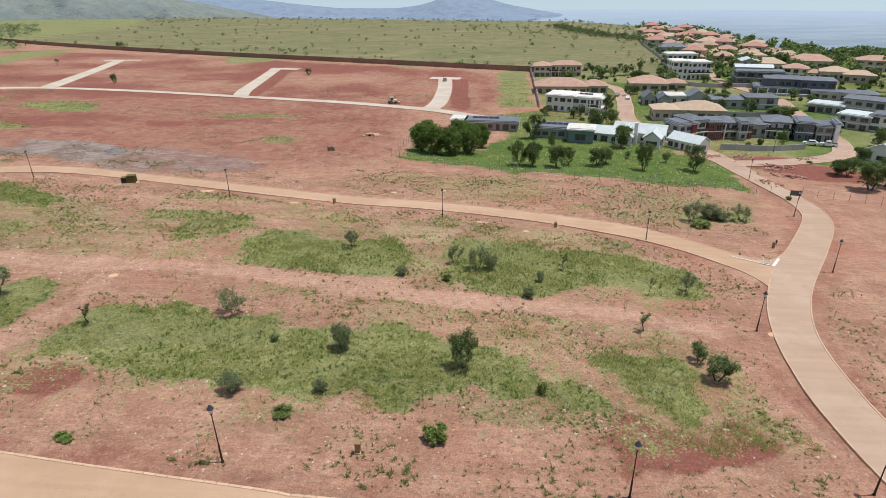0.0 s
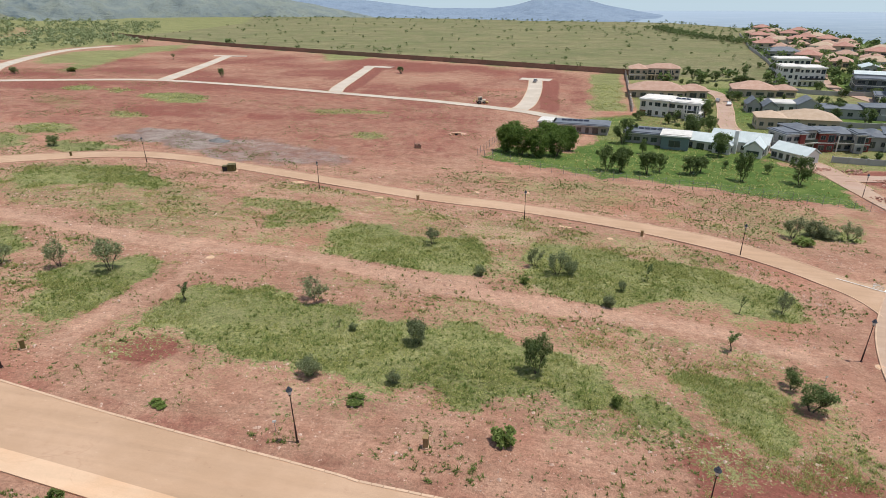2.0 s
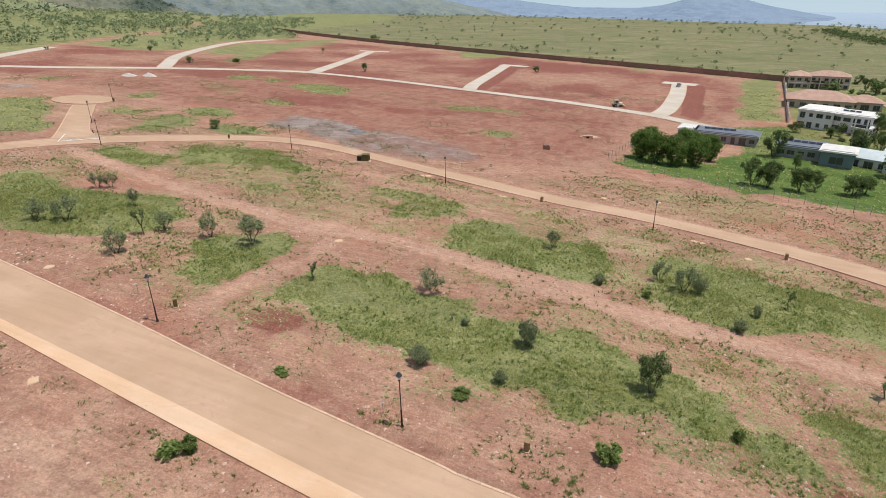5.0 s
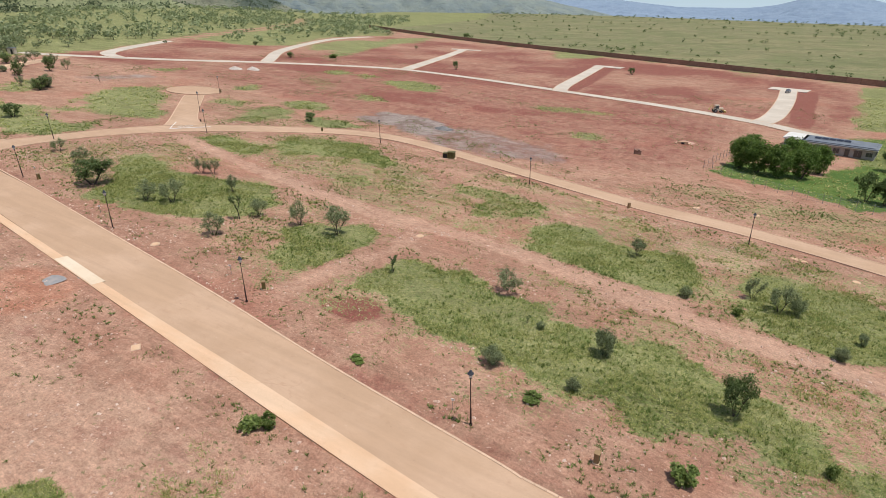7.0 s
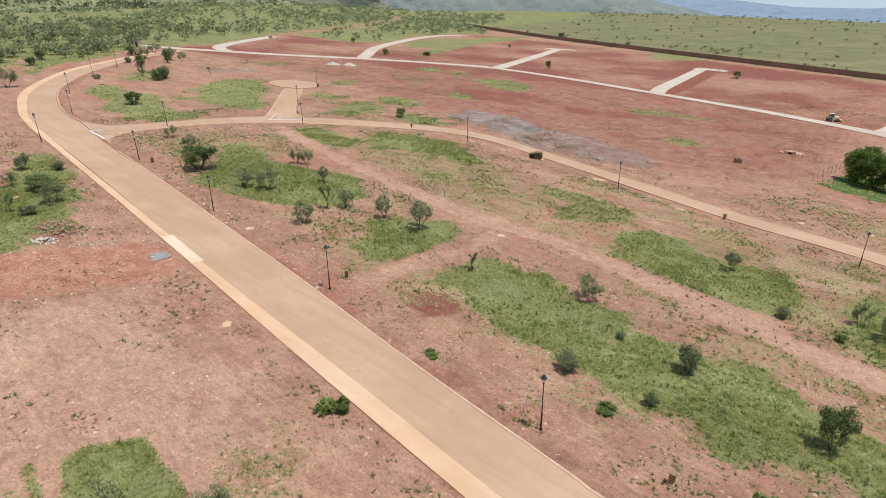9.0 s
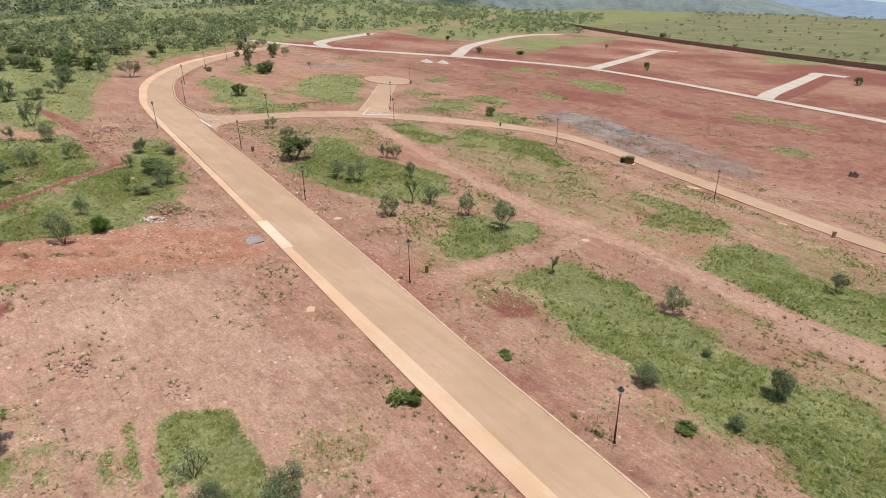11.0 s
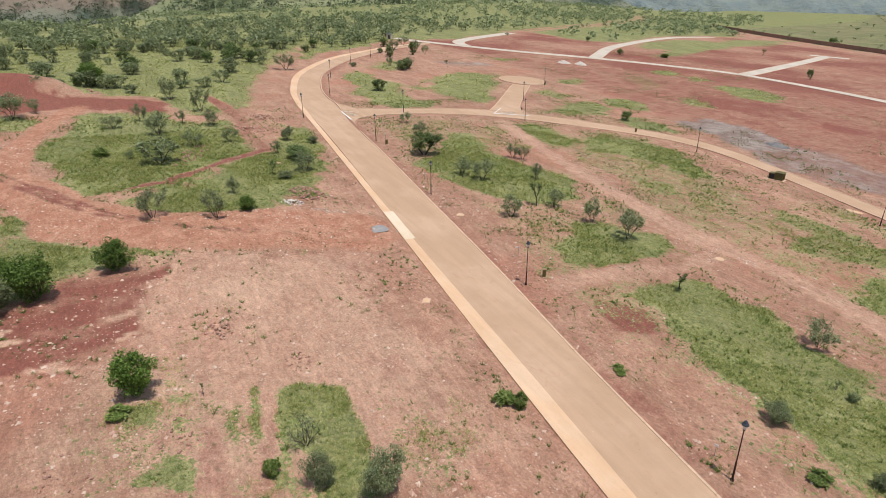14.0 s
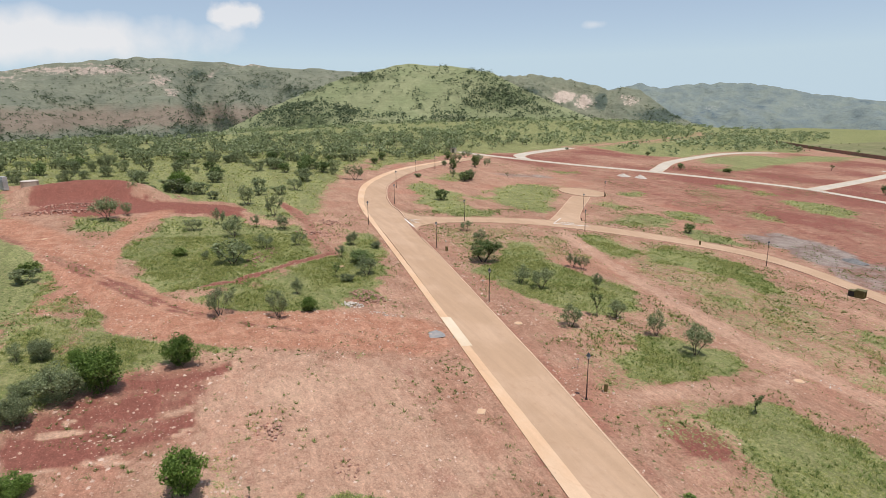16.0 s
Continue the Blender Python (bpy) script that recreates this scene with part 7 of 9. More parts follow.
h2 = house("maroon and grey two-storey house with a low slate roof", 92.5, 191, 24,
           (-3.2, 0, 4.6, 8, 0, 6.2, "flat", 0, 4, 2, 2, 1, 0), (2.6, 2.4, 5.6, 9, 0, 5.4, "hip", 1.0, 1, 2, 2, 2, 0), (6, -0.4, 2.6, 7, 0, 6.0, "flat", 0, 1, 2, 1, 1, 0))
balcony(h2, 2.6, 2.4, 3.0, 4.6, 1.8, M_WALL[0])
pillars(h2, (0.4, 4.8), 0.8, 0, 5.2, M_WALL[0], 0.18)
house("maroon house wing with a low slate sheet roof", 102.5, 193, 22,
      (-2, 0, 4.2, 8, 0, 5.0, "flat", 0, 4, 2, 2, 1, 0), (3, 2, 6, 9, 0, 4.4, "hip", 1.4, 1, 2, 2, 2, 0))
kh = house("dark-roofed two-storey house with a deep shaded terrace", 115.5, 191, 10,
           (-5, 1.5, 8, 10, 0, 5.4, "hip", 1.3, 1, 2, 3, 2, 0), (2.8, -1, 5, 10, 0, 6.2, "flat", 0, 3, 2, 2, 2, 0), (8.6, 0.4, 4.6, 9, 0, 5.2, "flat", 0, 1, 2, 2, 2, 0), (11.8, -1.5, 1.2, 9, 0, 6.4, "flat", 0, 0, 2, 0, 2, 0))
balcony(kh, -5, 1.5, 3.0, 7.4, 2.4, M_WALL[0])
pillars(kh, (-8.4, -5, -1.6), -0.6, 0, 5.2, M_WALL[1])
house("beige house with a tan tiled hip roof and columns", 84, 222, 12, (0, 0, 9, 9, 0, 4.4, "hip", 1.8, 2, 1, 3, 2, 0))
house("large beige house with a broad tan tiled hip roof", 97.5, 222, 14, (0, 0, 17, 13, 0, 4.0, "hip", 2.6, 2, 1, 5, 2, 1))
house("long house under a terracotta tiled hip roof", 103, 290, 10, (-3, 0, 18, 14, 0, 3.6, "hip", 3.0, 2, 0, 4, 2, 1), (10, 3, 9, 9, 0, 3.4, "hip", 2.0, 2, 0, 2, 2, 0))
house("grey house with dark gables round a white flat roof", 97, 252, 12, (-9, 0, 5, 8, 0, 3.4, "gy", 2.4, 1, 2, 2, 1, 0), (-3.5, -3, 5, 8, 0, 3.2, "gy", 2.3, 1, 2, 2, 1, 0), (1.5, 2, 10, 9, 0, 4.0, "flat", 0, 0, 4, 3, 1, 0), (10.5, -1, 8, 9, 0, 4.2, "gy", 2.6, 1, 2, 2, 2, 0))
o = house("white three-storey house with bands of windows and a flat roof", 132, 324, 18, (-5, 0, 8, 12, 0, 9.6, "flat", 0, 0, 4, 3, 3, 0), (5, 1, 12, 12, 0, 9.0, "flat", 0, 0, 4, 5, 3, 0))
balcony(o, 5, 1, 3.4, 11, 1.8, M_WALL[0])
house("white two-storey house with a flat roof terrace", 149, 380, 18, (0, 0, 18, 12, 0, 7.2, "flat", 0, 0, 4, 6, 3, 0))
house("low grey house with a long slate roof behind a garden wall", 123, 244, 18, (-5, 0, 16, 10, 0, 3.8, "hip", 1.2, 1, 2, 4, 2, 0), (7.5, -1, 12, 9, 0, 5.0, "hip", 1.0, 1, 2, 2, 2, 0))
rh = house("large slate-blue modern house with glazed ground floor", 160, 272, 8, (-7, 0, 19, 12, 0, 3.6, "flat", 0, 3, 2, 7, 3, 0), (-4, 2, 17, 10, 3.6, 3.6, "hip", 1.2, 3, 2, 6, 2, 0), (9, 1, 14, 12, 0, 7.2, "hip", 1.0, 3, 2, 4, 2, 0))
pillars(rh, (-15, -11, -7, -3, 1), -2.0, 0, 3.4, M_WALL[0], 0.2)
house("dark slate modern house with a flat roof", 162, 308, 10, (0, 0, 22, 11, 0, 6.0, "flat", 0, 3, 2, 5, 2, 0), (-2, 9, 18, 8, 0, 7.0, "gx", 1.2, 1, 3, 4, 1, 0))
house("low grey house with slate roofs", 173, 259, 6, (-4, 0, 14, 9, 0, 3.4, "flat", 0, 1, 2, 4, 2, 0), (8, 2, 12, 8, 0, 3.2, "hip", 1.2, 1, 2, 3, 2, 0))
house("pale grey two-storey house with curved terrace and slate roofs", 158, 229, -10, (-8, -2, 12, 9, 0, 3.6, "flat", 0, 1, 3, 4, 2, 1), (4, 1, 14, 10, 0, 6.4, "hip", 0.9, 1, 2, 4, 3, 0), (-11, 2, 5, 7, 0, 3.2, "flat", 0, 3, 2, 1, 1, 1))
house("white modern house with a high parapet", 147, 203, -14, (-4, 0, 10, 9, 0, 5.0, "flat", 0, 1, 3, 3, 2, 1), (6, 1, 11, 9, 0, 5.8, "flat", 0, 0, 2, 3, 2, 0))
house("white cottage with a pale sheet-metal gable roof", 125, 163, -24, (0, 0, 10, 7, 0, 3.0, "gy", 2.6, 0, 3, 3, 2, 0), (8, 2, 7, 7, 0, 3.0, "gx", 2.4, 0, 3, 2, 1, 0))
house("house with a terracotta hip roof among trees", 220, 363, 10, (0, 0, 23, 14, 0, 4.2, "hip", 3.4, 2, 0, 5, 2, 0))
house("pale house with a terracotta hip roof", 193, 325, 6, (-3, 0, 12, 10, 0, 5.0, "hip", 2.2, 0, 0, 3, 2, 0), (6, -2, 8, 8, 0, 3.2, "hip", 1.6, 0, 0, 2, 2, 0))
house("house with tan hip roofs and shaded terraces", 207, 310, 4, (-5, 2, 13, 11, 0, 4.6, "hip", 2.4, 2, 1, 3, 2, 0), (6, -1, 14, 10, 0, 4.0, "hip", 2.0, 2, 1, 4, 2, 0))
house("two-storey house with a terracotta hip roof", 246, 346, 4, (0, 0, 18, 12, 0, 6.0, "hip", 2.4, 2, 0, 4, 2, 0))
house("grey house with tan tiled roofs and a pale gable", 184, 352, 12, (-6, 0, 9, 12, 0, 5.6, "gy", 1.6, 1, 3, 2, 2, 0), (5, 0, 17, 12, 0, 4.6, "hip", 2.8, 2, 1, 4, 2, 0))
house("grey house with a grey hip roof", 168, 447, 16, (0, 0, 20, 12, 0, 4.6, "hip", 2.6, 1, 2, 4, 2, 0))

# rows of red-roofed houses farther along the hill
row_models = []
for i, (lab, wl, tl, ww, dd, hh) in enumerate((("terracotta-roofed beige house in a close row", 2, 0, 13, 11, 3.4), ("red-tiled two-storey house in a close row", 2, 5, 14, 12, 5.6), ("tan-roofed white house in a close row", 0, 1, 15, 11, 3.6))):
    row_models.append((lab, wl, tl, ww, dd, hh))
rnd = random.Random(8)
taken = [(168, 447), (149, 380), (184, 352), (220, 363), (246, 346)]
spots = []
for gy_ in range(17):
    for gx_ in range(13):
        px = 128 + gx_ * 19 + rnd.uniform(-3, 3) + (gy_ % 2) * 6
        py = 400 + gy_ * 19 + rnd.uniform(-3, 3)
        r_, az_ = math.hypot(px, py), math.degrees(math.atan2(-px, py))
        if not (-31 < az_ < -16.8) or r_ > np.interp(az_, EDGE_AZ, EDGE_R) - 25 or px < np.interp(py, (400, 425, 512, 640, 760), (150, 160, 174, 205, 250)):
            continue
        if any(math.hypot(px - qx, py - qy) < 20 for qx, qy in taken) or rnd.random() < 0.12:
            continue
        spots.append((px, py))
for px, py in spots:
    lab, wl, tl, ww, dd, hh = row_models[rnd.choice((0, 0, 1, 1, 0, 2))]
    house(lab, px, py, rnd.choice((0, 8, -8, 90, 14)), (0, 0, ww, dd, 0, hh, "hip", 2.6, wl, tl, 2, 1, 0), group="rows of red-roofed houses")

# ---- boundary wall, garden walls, fences ----
def panel_wall(name, label, line, high, step, material, cap=None, thick=0.25):
    """A wall of separate panels between piers, stepping with the ground."""
    pts = curve_through(pairs(line), 1.0)
    d = np.concatenate([[0], np.cumsum(np.hypot(*np.diff(pts, axis=0).T))])
    n = max(2, int(d[-1] / step))
    s = np.linspace(0, d[-1], n + 1)
    p = np.stack([np.interp(s, d, pts[:, 0]), np.interp(s, d, pts[:, 1])], 1)
    run = d[-1] / n
    bm = bmesh.new()
    box(bm, (0, 0, high / 2 - 0.5), (run - 0.45, thick, high + 1), 0, 0.02)
    panel = bpy.data.meshes.new("panel")
    bm.to_mesh(panel), bm.free()
    panel.materials.append(material)
    bm = bmesh.new()
    box(bm, (0, 0, high / 2 - 0.42), (0.45, thick + 0.16, high + 1.16), 0, 0.02)
    if cap:
        box(bm, (0, 0, high + 0.2), (0.6, thick + 0.3, 0.1))
    pier = bpy.data.meshes.new("pier")
    bm.to_mesh(pier), bm.free()
    pier.materials.append(cap or material)
    wall = tagged(new(name), label, "wall", kind="structure")
    for i in range(n + 1):
        ob = new("pier", pier)
        ob.parent = wall
        ob.matrix_basis = pose(p[i, 0], p[i, 1], on_ground(*p[i]))
        if i < n:
            mid, way = (p[i] + p[i + 1]) / 2, p[i + 1] - p[i]
            ob = new("panel", panel)
            ob.parent = wall
            ob.matrix_basis = pose(mid[0], mid[1], on_ground(*mid), 0, 0, math.degrees(math.atan2(way[1], way[0])))
    return wall


panel_wall("wall_boundary", "long dark brown brick boundary wall with piers", (-436, 586, -390, 565, -221, 490, -73, 422, 43, 367, 52, 362), 3.0, 7.0, M_BRICK)
panel_wall("wall_side", "dark garden wall with white piers", (52, 362, 50.5, 345, 45, 292, 40.5, 250), 2.2, 4.0, M_BRICK, M_WALL[0])
panel_wall("wall_garden", "grey plastered garden wall with piers", (86, 178, 100, 176, 112, 178), 1.8, 4.0, M_WALL[1])
panel_wall("wall_garden", "grey plastered garden wall with piers", (108, 230, 122, 228, 138, 233), 1.8, 4.5, M_WALL[1])
panel_wall("wall_garden", "grey plastered garden wall with piers", (118, 318, 128, 300, 150, 296, 175, 292), 2.0, 5.0, M_WALL[1])
panel_wall("wall_field", "grey wall along the dry field", (129, 342, 138, 378, 150, 425, 166, 512, 180, 570, 196, 640), 2.0, 6.0, M_WALL[1])
panel_wall("wall_drive", "low beige drive wall", (76, 205, 86, 203), 1.4, 3.0, M_WALL[2])


def wire_fence(label, line, high=2.0, step=3.0, lean=0):
    """A wire fence: each post a part, each wire a part."""
    pts = curve_through(pairs(line), 1.0)
    d = np.concatenate([[0], np.cumsum(np.hypot(*np.diff(pts, axis=0).T))])
    n = int(d[-1] / step)
    s = np.linspace(0, d[-1], n + 1)
    p = np.stack([np.interp(s, d, pts[:, 0]), np.interp(s, d, pts[:, 1])], 1)
    bm = bmesh.new()
    tube(bm, (0, 0, -0.2), (0, 0, high), 0.045, 0.045, 6)
    tube(bm, (0, 0, high), (0, 0.25, high + 0.3), 0.03, 0.03, 5)
    post = bpy.data.meshes.new("post")
    bm.to_mesh(post), bm.free()
    post.materials.append(M_STEEL)
    thing = holder("wire_fence", (p[0, 0], p[0, 1], on_ground(*p[0])))
    o = thing.matrix_basis.translation
    for q in p:
        ob = new("post", post)
        ob.parent = thing
        ob.matrix_basis = pose(q[0] - o.x, q[1] - o.y, on_ground(*q) - o.z)
    for z in (0.25, 0.7, 1.15, 1.6, 1.98):
        c = np.array([(q[0] - o.x, q[1] - o.y, on_ground(*q) - o.z + z) for q in p])
        tri = np.array([(0, 0, 0.014), (0.012, 0.012, -0.007), (-0.012, -0.012, -0.007)])
        co = (c[:, None, :] + tri[None]).reshape(-1, 3)
        f = [(3 * i + k_, 3 * i + (k_ + 1) % 3, 3 * i + 3 + (k_ + 1) % 3, 3 * i + 3 + k_) for i in range(len(c) - 1) for k_ in range(3)]
        wire = new("wire", raw_mesh("wire", co, np.array(f), M_STEEL))
        wire.parent = thing
    return tagged(thing, label, "fence")


wire_fence("steel wire fence along the garden lawn", (-14.6, 158, -8, 152.4, 6.2, 144.5, 30.1, 140.4, 57, 136.1, 77.0, 131.0))
wire_fence("steel wire fence beside the bushes", (-14.6, 158, -12.6, 168, -10.6, 180, -9, 196))
wire_fence("steel wire fence beside the gate", (84.3, 130.6, 92, 127, 99.8, 124.1, 120, 117))


def palisade_gate():
    """The boom and sign at the estate gate."""
    thing = holder("entrance_sign", (80.4, 126.8, on_ground(80.4, 126.8)), -25)
    for sx in (-0.9, 0.9):
        bm = bmesh.new()
        tube(bm, (sx, 0, -0.2), (sx, 0, 2.4), 0.06, 0.06, 8)
        part("post", bm, M_IRON, thing)
    bm = bmesh.new()
    box(bm, (0, -0.08, 1.75), (2.2, 0.06, 1.2), 0, 0.02)
    part("board", bm, M_SIGN, thing)
    return tagged(thing, "dark sign board on two posts beside the gate", "sign")


M_SIGN = rough_mat("dark_sign_board", (0.07, 0.07, 0.08), (0.10, 0.10, 0.11), 2, 10, 0.6)

# ---- vehicles, boxes, heaps and other small things ----
def rock_mesh(name, seed, size=(1, 1, 0.7), material=M_ROCK):
    """One angular stone."""
    bm = bmesh.new()
    r = random.Random(seed)
    bmesh.ops.create_icosphere(bm, subdivisions=1, radius=0.5)
    for v in bm.verts:
        v.co = Vector((v.co.x * size[0], v.co.y * size[1], v.co.z * size[2])) * r.uniform(0.5, 1.25)
    me = bpy.data.meshes.new(name)
    bm.to_mesh(me), bm.free()
    me.materials.append(material)
    return me


def heap(name, label, x, y, radius, high, count, sizes, material, seed, long=1.0, turn=0.0):
    """A heap of stones: each stone a part."""
    thing = holder(name, (x, y, on_ground(x, y)), turn)
    r = random.Random(seed)
    meshes = [rock_mesh("stone", seed * 10 + i, (1, r.uniform(0.6, 1.0), r.uniform(0.45, 0.8)), material) for i in range(5)]
    for i in range(count):
        a, q = r.uniform(0, 6.283), math.sqrt(r.random())
        px, py = math.cos(a) * q * radius * long, math.sin(a) * q * radius
        wx = x + px * math.cos(radians(turn)) - py * math.sin(radians(turn))
        wy = y + px * math.sin(radians(turn)) + py * math.cos(radians(turn))
        s = r.uniform(*sizes)
        ob = new("stone", r.choice(meshes))
        ob.parent = thing
        z = on_ground(wx, wy) - on_ground(x, y) + high * (1 - q) * r.uniform(0.5, 1.0) + s * 0.12
        ob.matrix_basis = pose(px, py, z, r.uniform(-30, 30), r.uniform(-30, 30), r.uniform(0, 360)) @ Matrix.Diagonal((s, s, s, 1))
    return tagged(thing, label, "rubble heap")


def mound(name, label, x, y, rx, ry, high, material, turn=0.0, seed=0):
    """A heap of loose stuff as one rounded, uneven mass."""
    n, k = 28, 9
    a = np.linspace(0, 2 * math.pi, n, endpoint=False)
    s = np.linspace(0, 1, k)
    A, S = np.meshgrid(a, s)
    wob = 1 + 0.25 * (rumple(np.cos(A) * 3 + seed, np.sin(A) * 3, 1.0, seed) - 0.5)
    X, Y = np.cos(A) * S * rx * wob, np.sin(A) * S * ry * wob
    Z = high * (1 - S) ** 0.9 * (0.8 + 0.4 * rumple(X + 50, Y, 0.6, seed)) - 0.12
    co = np.stack([X.ravel(), Y.ravel(), Z.ravel()], 1)
    i = np.arange((k - 1) * n)
    r_, c_ = i // n, i % n
    f = np.stack([r_ * n + c_, (r_ + 1) * n + c_, (r_ + 1) * n + (c_ + 1) % n, r_ * n + (c_ + 1) % n], 1)
    thing = new(name, raw_mesh(name, co, f, material, False))
    thing.matrix_basis = pose(x, y, on_ground(x, y), 0, 0, turn)
    return tagged(thing, label, "heap")


def lathe_wheel(parent, at, r, w, face=0):
    bm = bmesh.new()
    tube(bm, (0, -w / 2, 0), (0, w / 2, 0), r, r, 16)
    wheel = part("wheel", bm, M_TYRE, parent)
    wheel.matrix_basis = pose(*at, 0, 0, face)
    bm = bmesh.new()
    tube(bm, (0, -w / 2 - 0.01, 0), (0, w / 2 + 0.01, 0), r * 0.55, r * 0.55, 10)
    part("rim", bm, M_STEEL, wheel)
    return wheel


M_TYRE = rough_mat("tyre_rubber", (0.02, 0.02, 0.02), (0.03, 0.028, 0.026), 3, 20, 0.9)
M_CARWHITE = rough_mat("white_car_paint", (0.72, 0.72, 0.71), (0.66, 0.66, 0.65), 0.8, 5, 0.25, 0.0)
M_CARGREY = rough_mat("silver_car_paint", (0.36, 0.36, 0.36), (0.31, 0.31, 0.32), 0.8, 5, 0.25, 0.0, 0.5)
M_YELLOW = rough_mat("faded_yellow_paint", (0.56, 0.40, 0.12), (0.60, 0.48, 0.22), 0.8, 6, 0.5)
M_CREAM = rough_mat("cream_paint", (0.66, 0.60, 0.47), (0.58, 0.50, 0.38), 0.8, 6, 0.5)


def profile_body(bm, outline, half, taper=0.82, split=0.9):
    """A car body: a side outline drawn out to both sides, narrower above the waist."""
    sides = []
    for s in (-1, 1):
        sides.append([bm.verts.new((px, s * half * (taper if pz > split else 1.0), pz)) for px, pz in outline])
    n = len(outline)
    for i in range(n):
        j = (i + 1) % n
        bm.faces.new((sides[0][i], sides[0][j], sides[1][j], sides[1][i]))
    bm.faces.new(sides[0][::-1]), bm.faces.new(sides[1])
    bmesh.ops.recalc_face_normals(bm, faces=bm.faces[:])


def car(label, x, y, turn, paint, pickup=False):
    thing = holder("pickup" if pickup else "car", (x, y, on_ground(x, y) + 0.2), turn)
    bm = bmesh.new()
    if pickup:
        profile_body(bm, ((-2.5, 0.35), (2.4, 0.35), (2.45, 0.9), (1.3, 1.05), (0.7, 1.65), (-0.5, 1.7), (-0.7, 1.0), (-2.5, 1.0)), 0.9)
    else:
        profile_body(bm, ((-2.1, 0.35), (2.1, 0.35), (2.15, 0.8), (1.1, 0.95), (0.45, 1.45), (-1.2, 1.48), (-1.9, 1.0), (-2.15, 0.9)), 0.86)
    part("body", bm, paint, thing)
    for sy in (-1, 1):
        for wx in (-1.3, 1.35):
            lathe_wheel(thing, (wx, sy * 0.78, 0.32), 0.33, 0.22)
        bm = bmesh.new()
        box(bm, (-0.05 if pickup else -0.35, sy * 0.79, 1.25), (1.0 if pickup else 1.9, 0.06, 0.32))
        part("side_window", bm, M_GLASS, thing)
        bm = bmesh.new()
        box(bm, (2.38 if pickup else 2.08, sy * 0.6, 0.72), (0.12, 0.3, 0.14))
        part("headlight", bm, M_LANTERN, thing)
    bm = bmesh.new()
    box(bm, (0, 0, 0), (0.05, 1.3, 0.62))
    ws = part("windscreen", bm, M_GLASS, thing)
    ws.matrix_basis = pose(1.0 if pickup else 0.78, 0, 1.33 if pickup else 1.22, 0, -46, 0)
    if pickup:
        bm = bmesh.new()
        box(bm, (-1.6, 0, 1.02), (1.6, 1.4, 0.06))
        part("load_bed", bm, M_DARK, thing)
    return tagged(thing, label, "pickup" if pickup else "car")


car("grey pickup parked on the new concrete road", 0.6, 327.3, 80, M_CARGREY, True)
car("white car parked in the paved street", 83.2, 268.5, 70, M_CARWHITE)
car("silver car parked in the paved street", 80.5, 276, 68, M_CARGREY)
car("white car parked on a drive", 117, 183.6, 150, M_CARWHITE)
car("white pickup parked on a drive", 121.6, 181.5, 150, M_CARWHITE, True)
car("beige off-road car parked beside the street", 140.5, 212.2, 20, M_CREAM)


def backhoe():
    thing = holder("backhoe_loader", (-22.5, 257.2, on_ground(-22.5, 257.2)), 25)
    bm = bmesh.new()
    box(bm, (0.2, 0, 1.15), (3.2, 1.3, 0.8), 0, 0.06)
    box(bm, (1.5, 0, 1.55), (1.3, 1.1, 0.5), 0, 0.06)
    part("chassis", bm, M_CREAM, thing)
    bm = bmesh.new()
    for sx in (-0.7, 0.7):
        for sy in (-0.65, 0.65):
            tube(bm, (-0.3 + sx, sy, 1.5), (-0.3 + sx * 0.9, sy * 0.9, 2.8), 0.06, 0.06, 6)
    box(bm, (-0.3, 0, 2.85), (1.7, 1.6, 0.12), 0, 0.03)
    part("cab", bm, M_CREAM, thing, "cream cab frame with a flat roof")
    bm = bmesh.new()
    box(bm, (-0.3, 0, 2.15), (1.25, 1.2, 1.15))
    part("cab_glass", bm, M_GLASS, thing)
    for sy in (-0.85, 0.85):
        lathe_wheel(thing, (-0.9, sy, 0.75), 0.75, 0.45)
        lathe_wheel(thing, (1.5, sy * 0.9, 0.5), 0.5, 0.35)
    bm = bmesh.new()
    for sy in (-0.6, 0.6):
        tube(bm, (0.9, sy, 1.6), (2.6, sy, 0.7), 0.09, 0.08, 6)
    box(bm, (2.9, 0, 0.45), (0.7, 2.1, 0.7), 0, 0.08)
    part("loader_bucket", bm, M_YELLOW, thing)
    bm = bmesh.new()
    tube(bm, (-1.5, 0, 1.1), (-2.3, 0, 3.0), 0.14, 0.11, 6)
    tube(bm, (-2.3, 0, 3.0), (-3.2, 0, 1.6), 0.11, 0.09, 6)
    box(bm, (-3.2, 0, 1.3), (0.5, 0.6, 0.6), 0, 0.06)
    part("digger_arm", bm, M_YELLOW, thing)
    return tagged(thing, "cream and yellow backhoe loader standing on red soil", "backhoe")


backhoe()


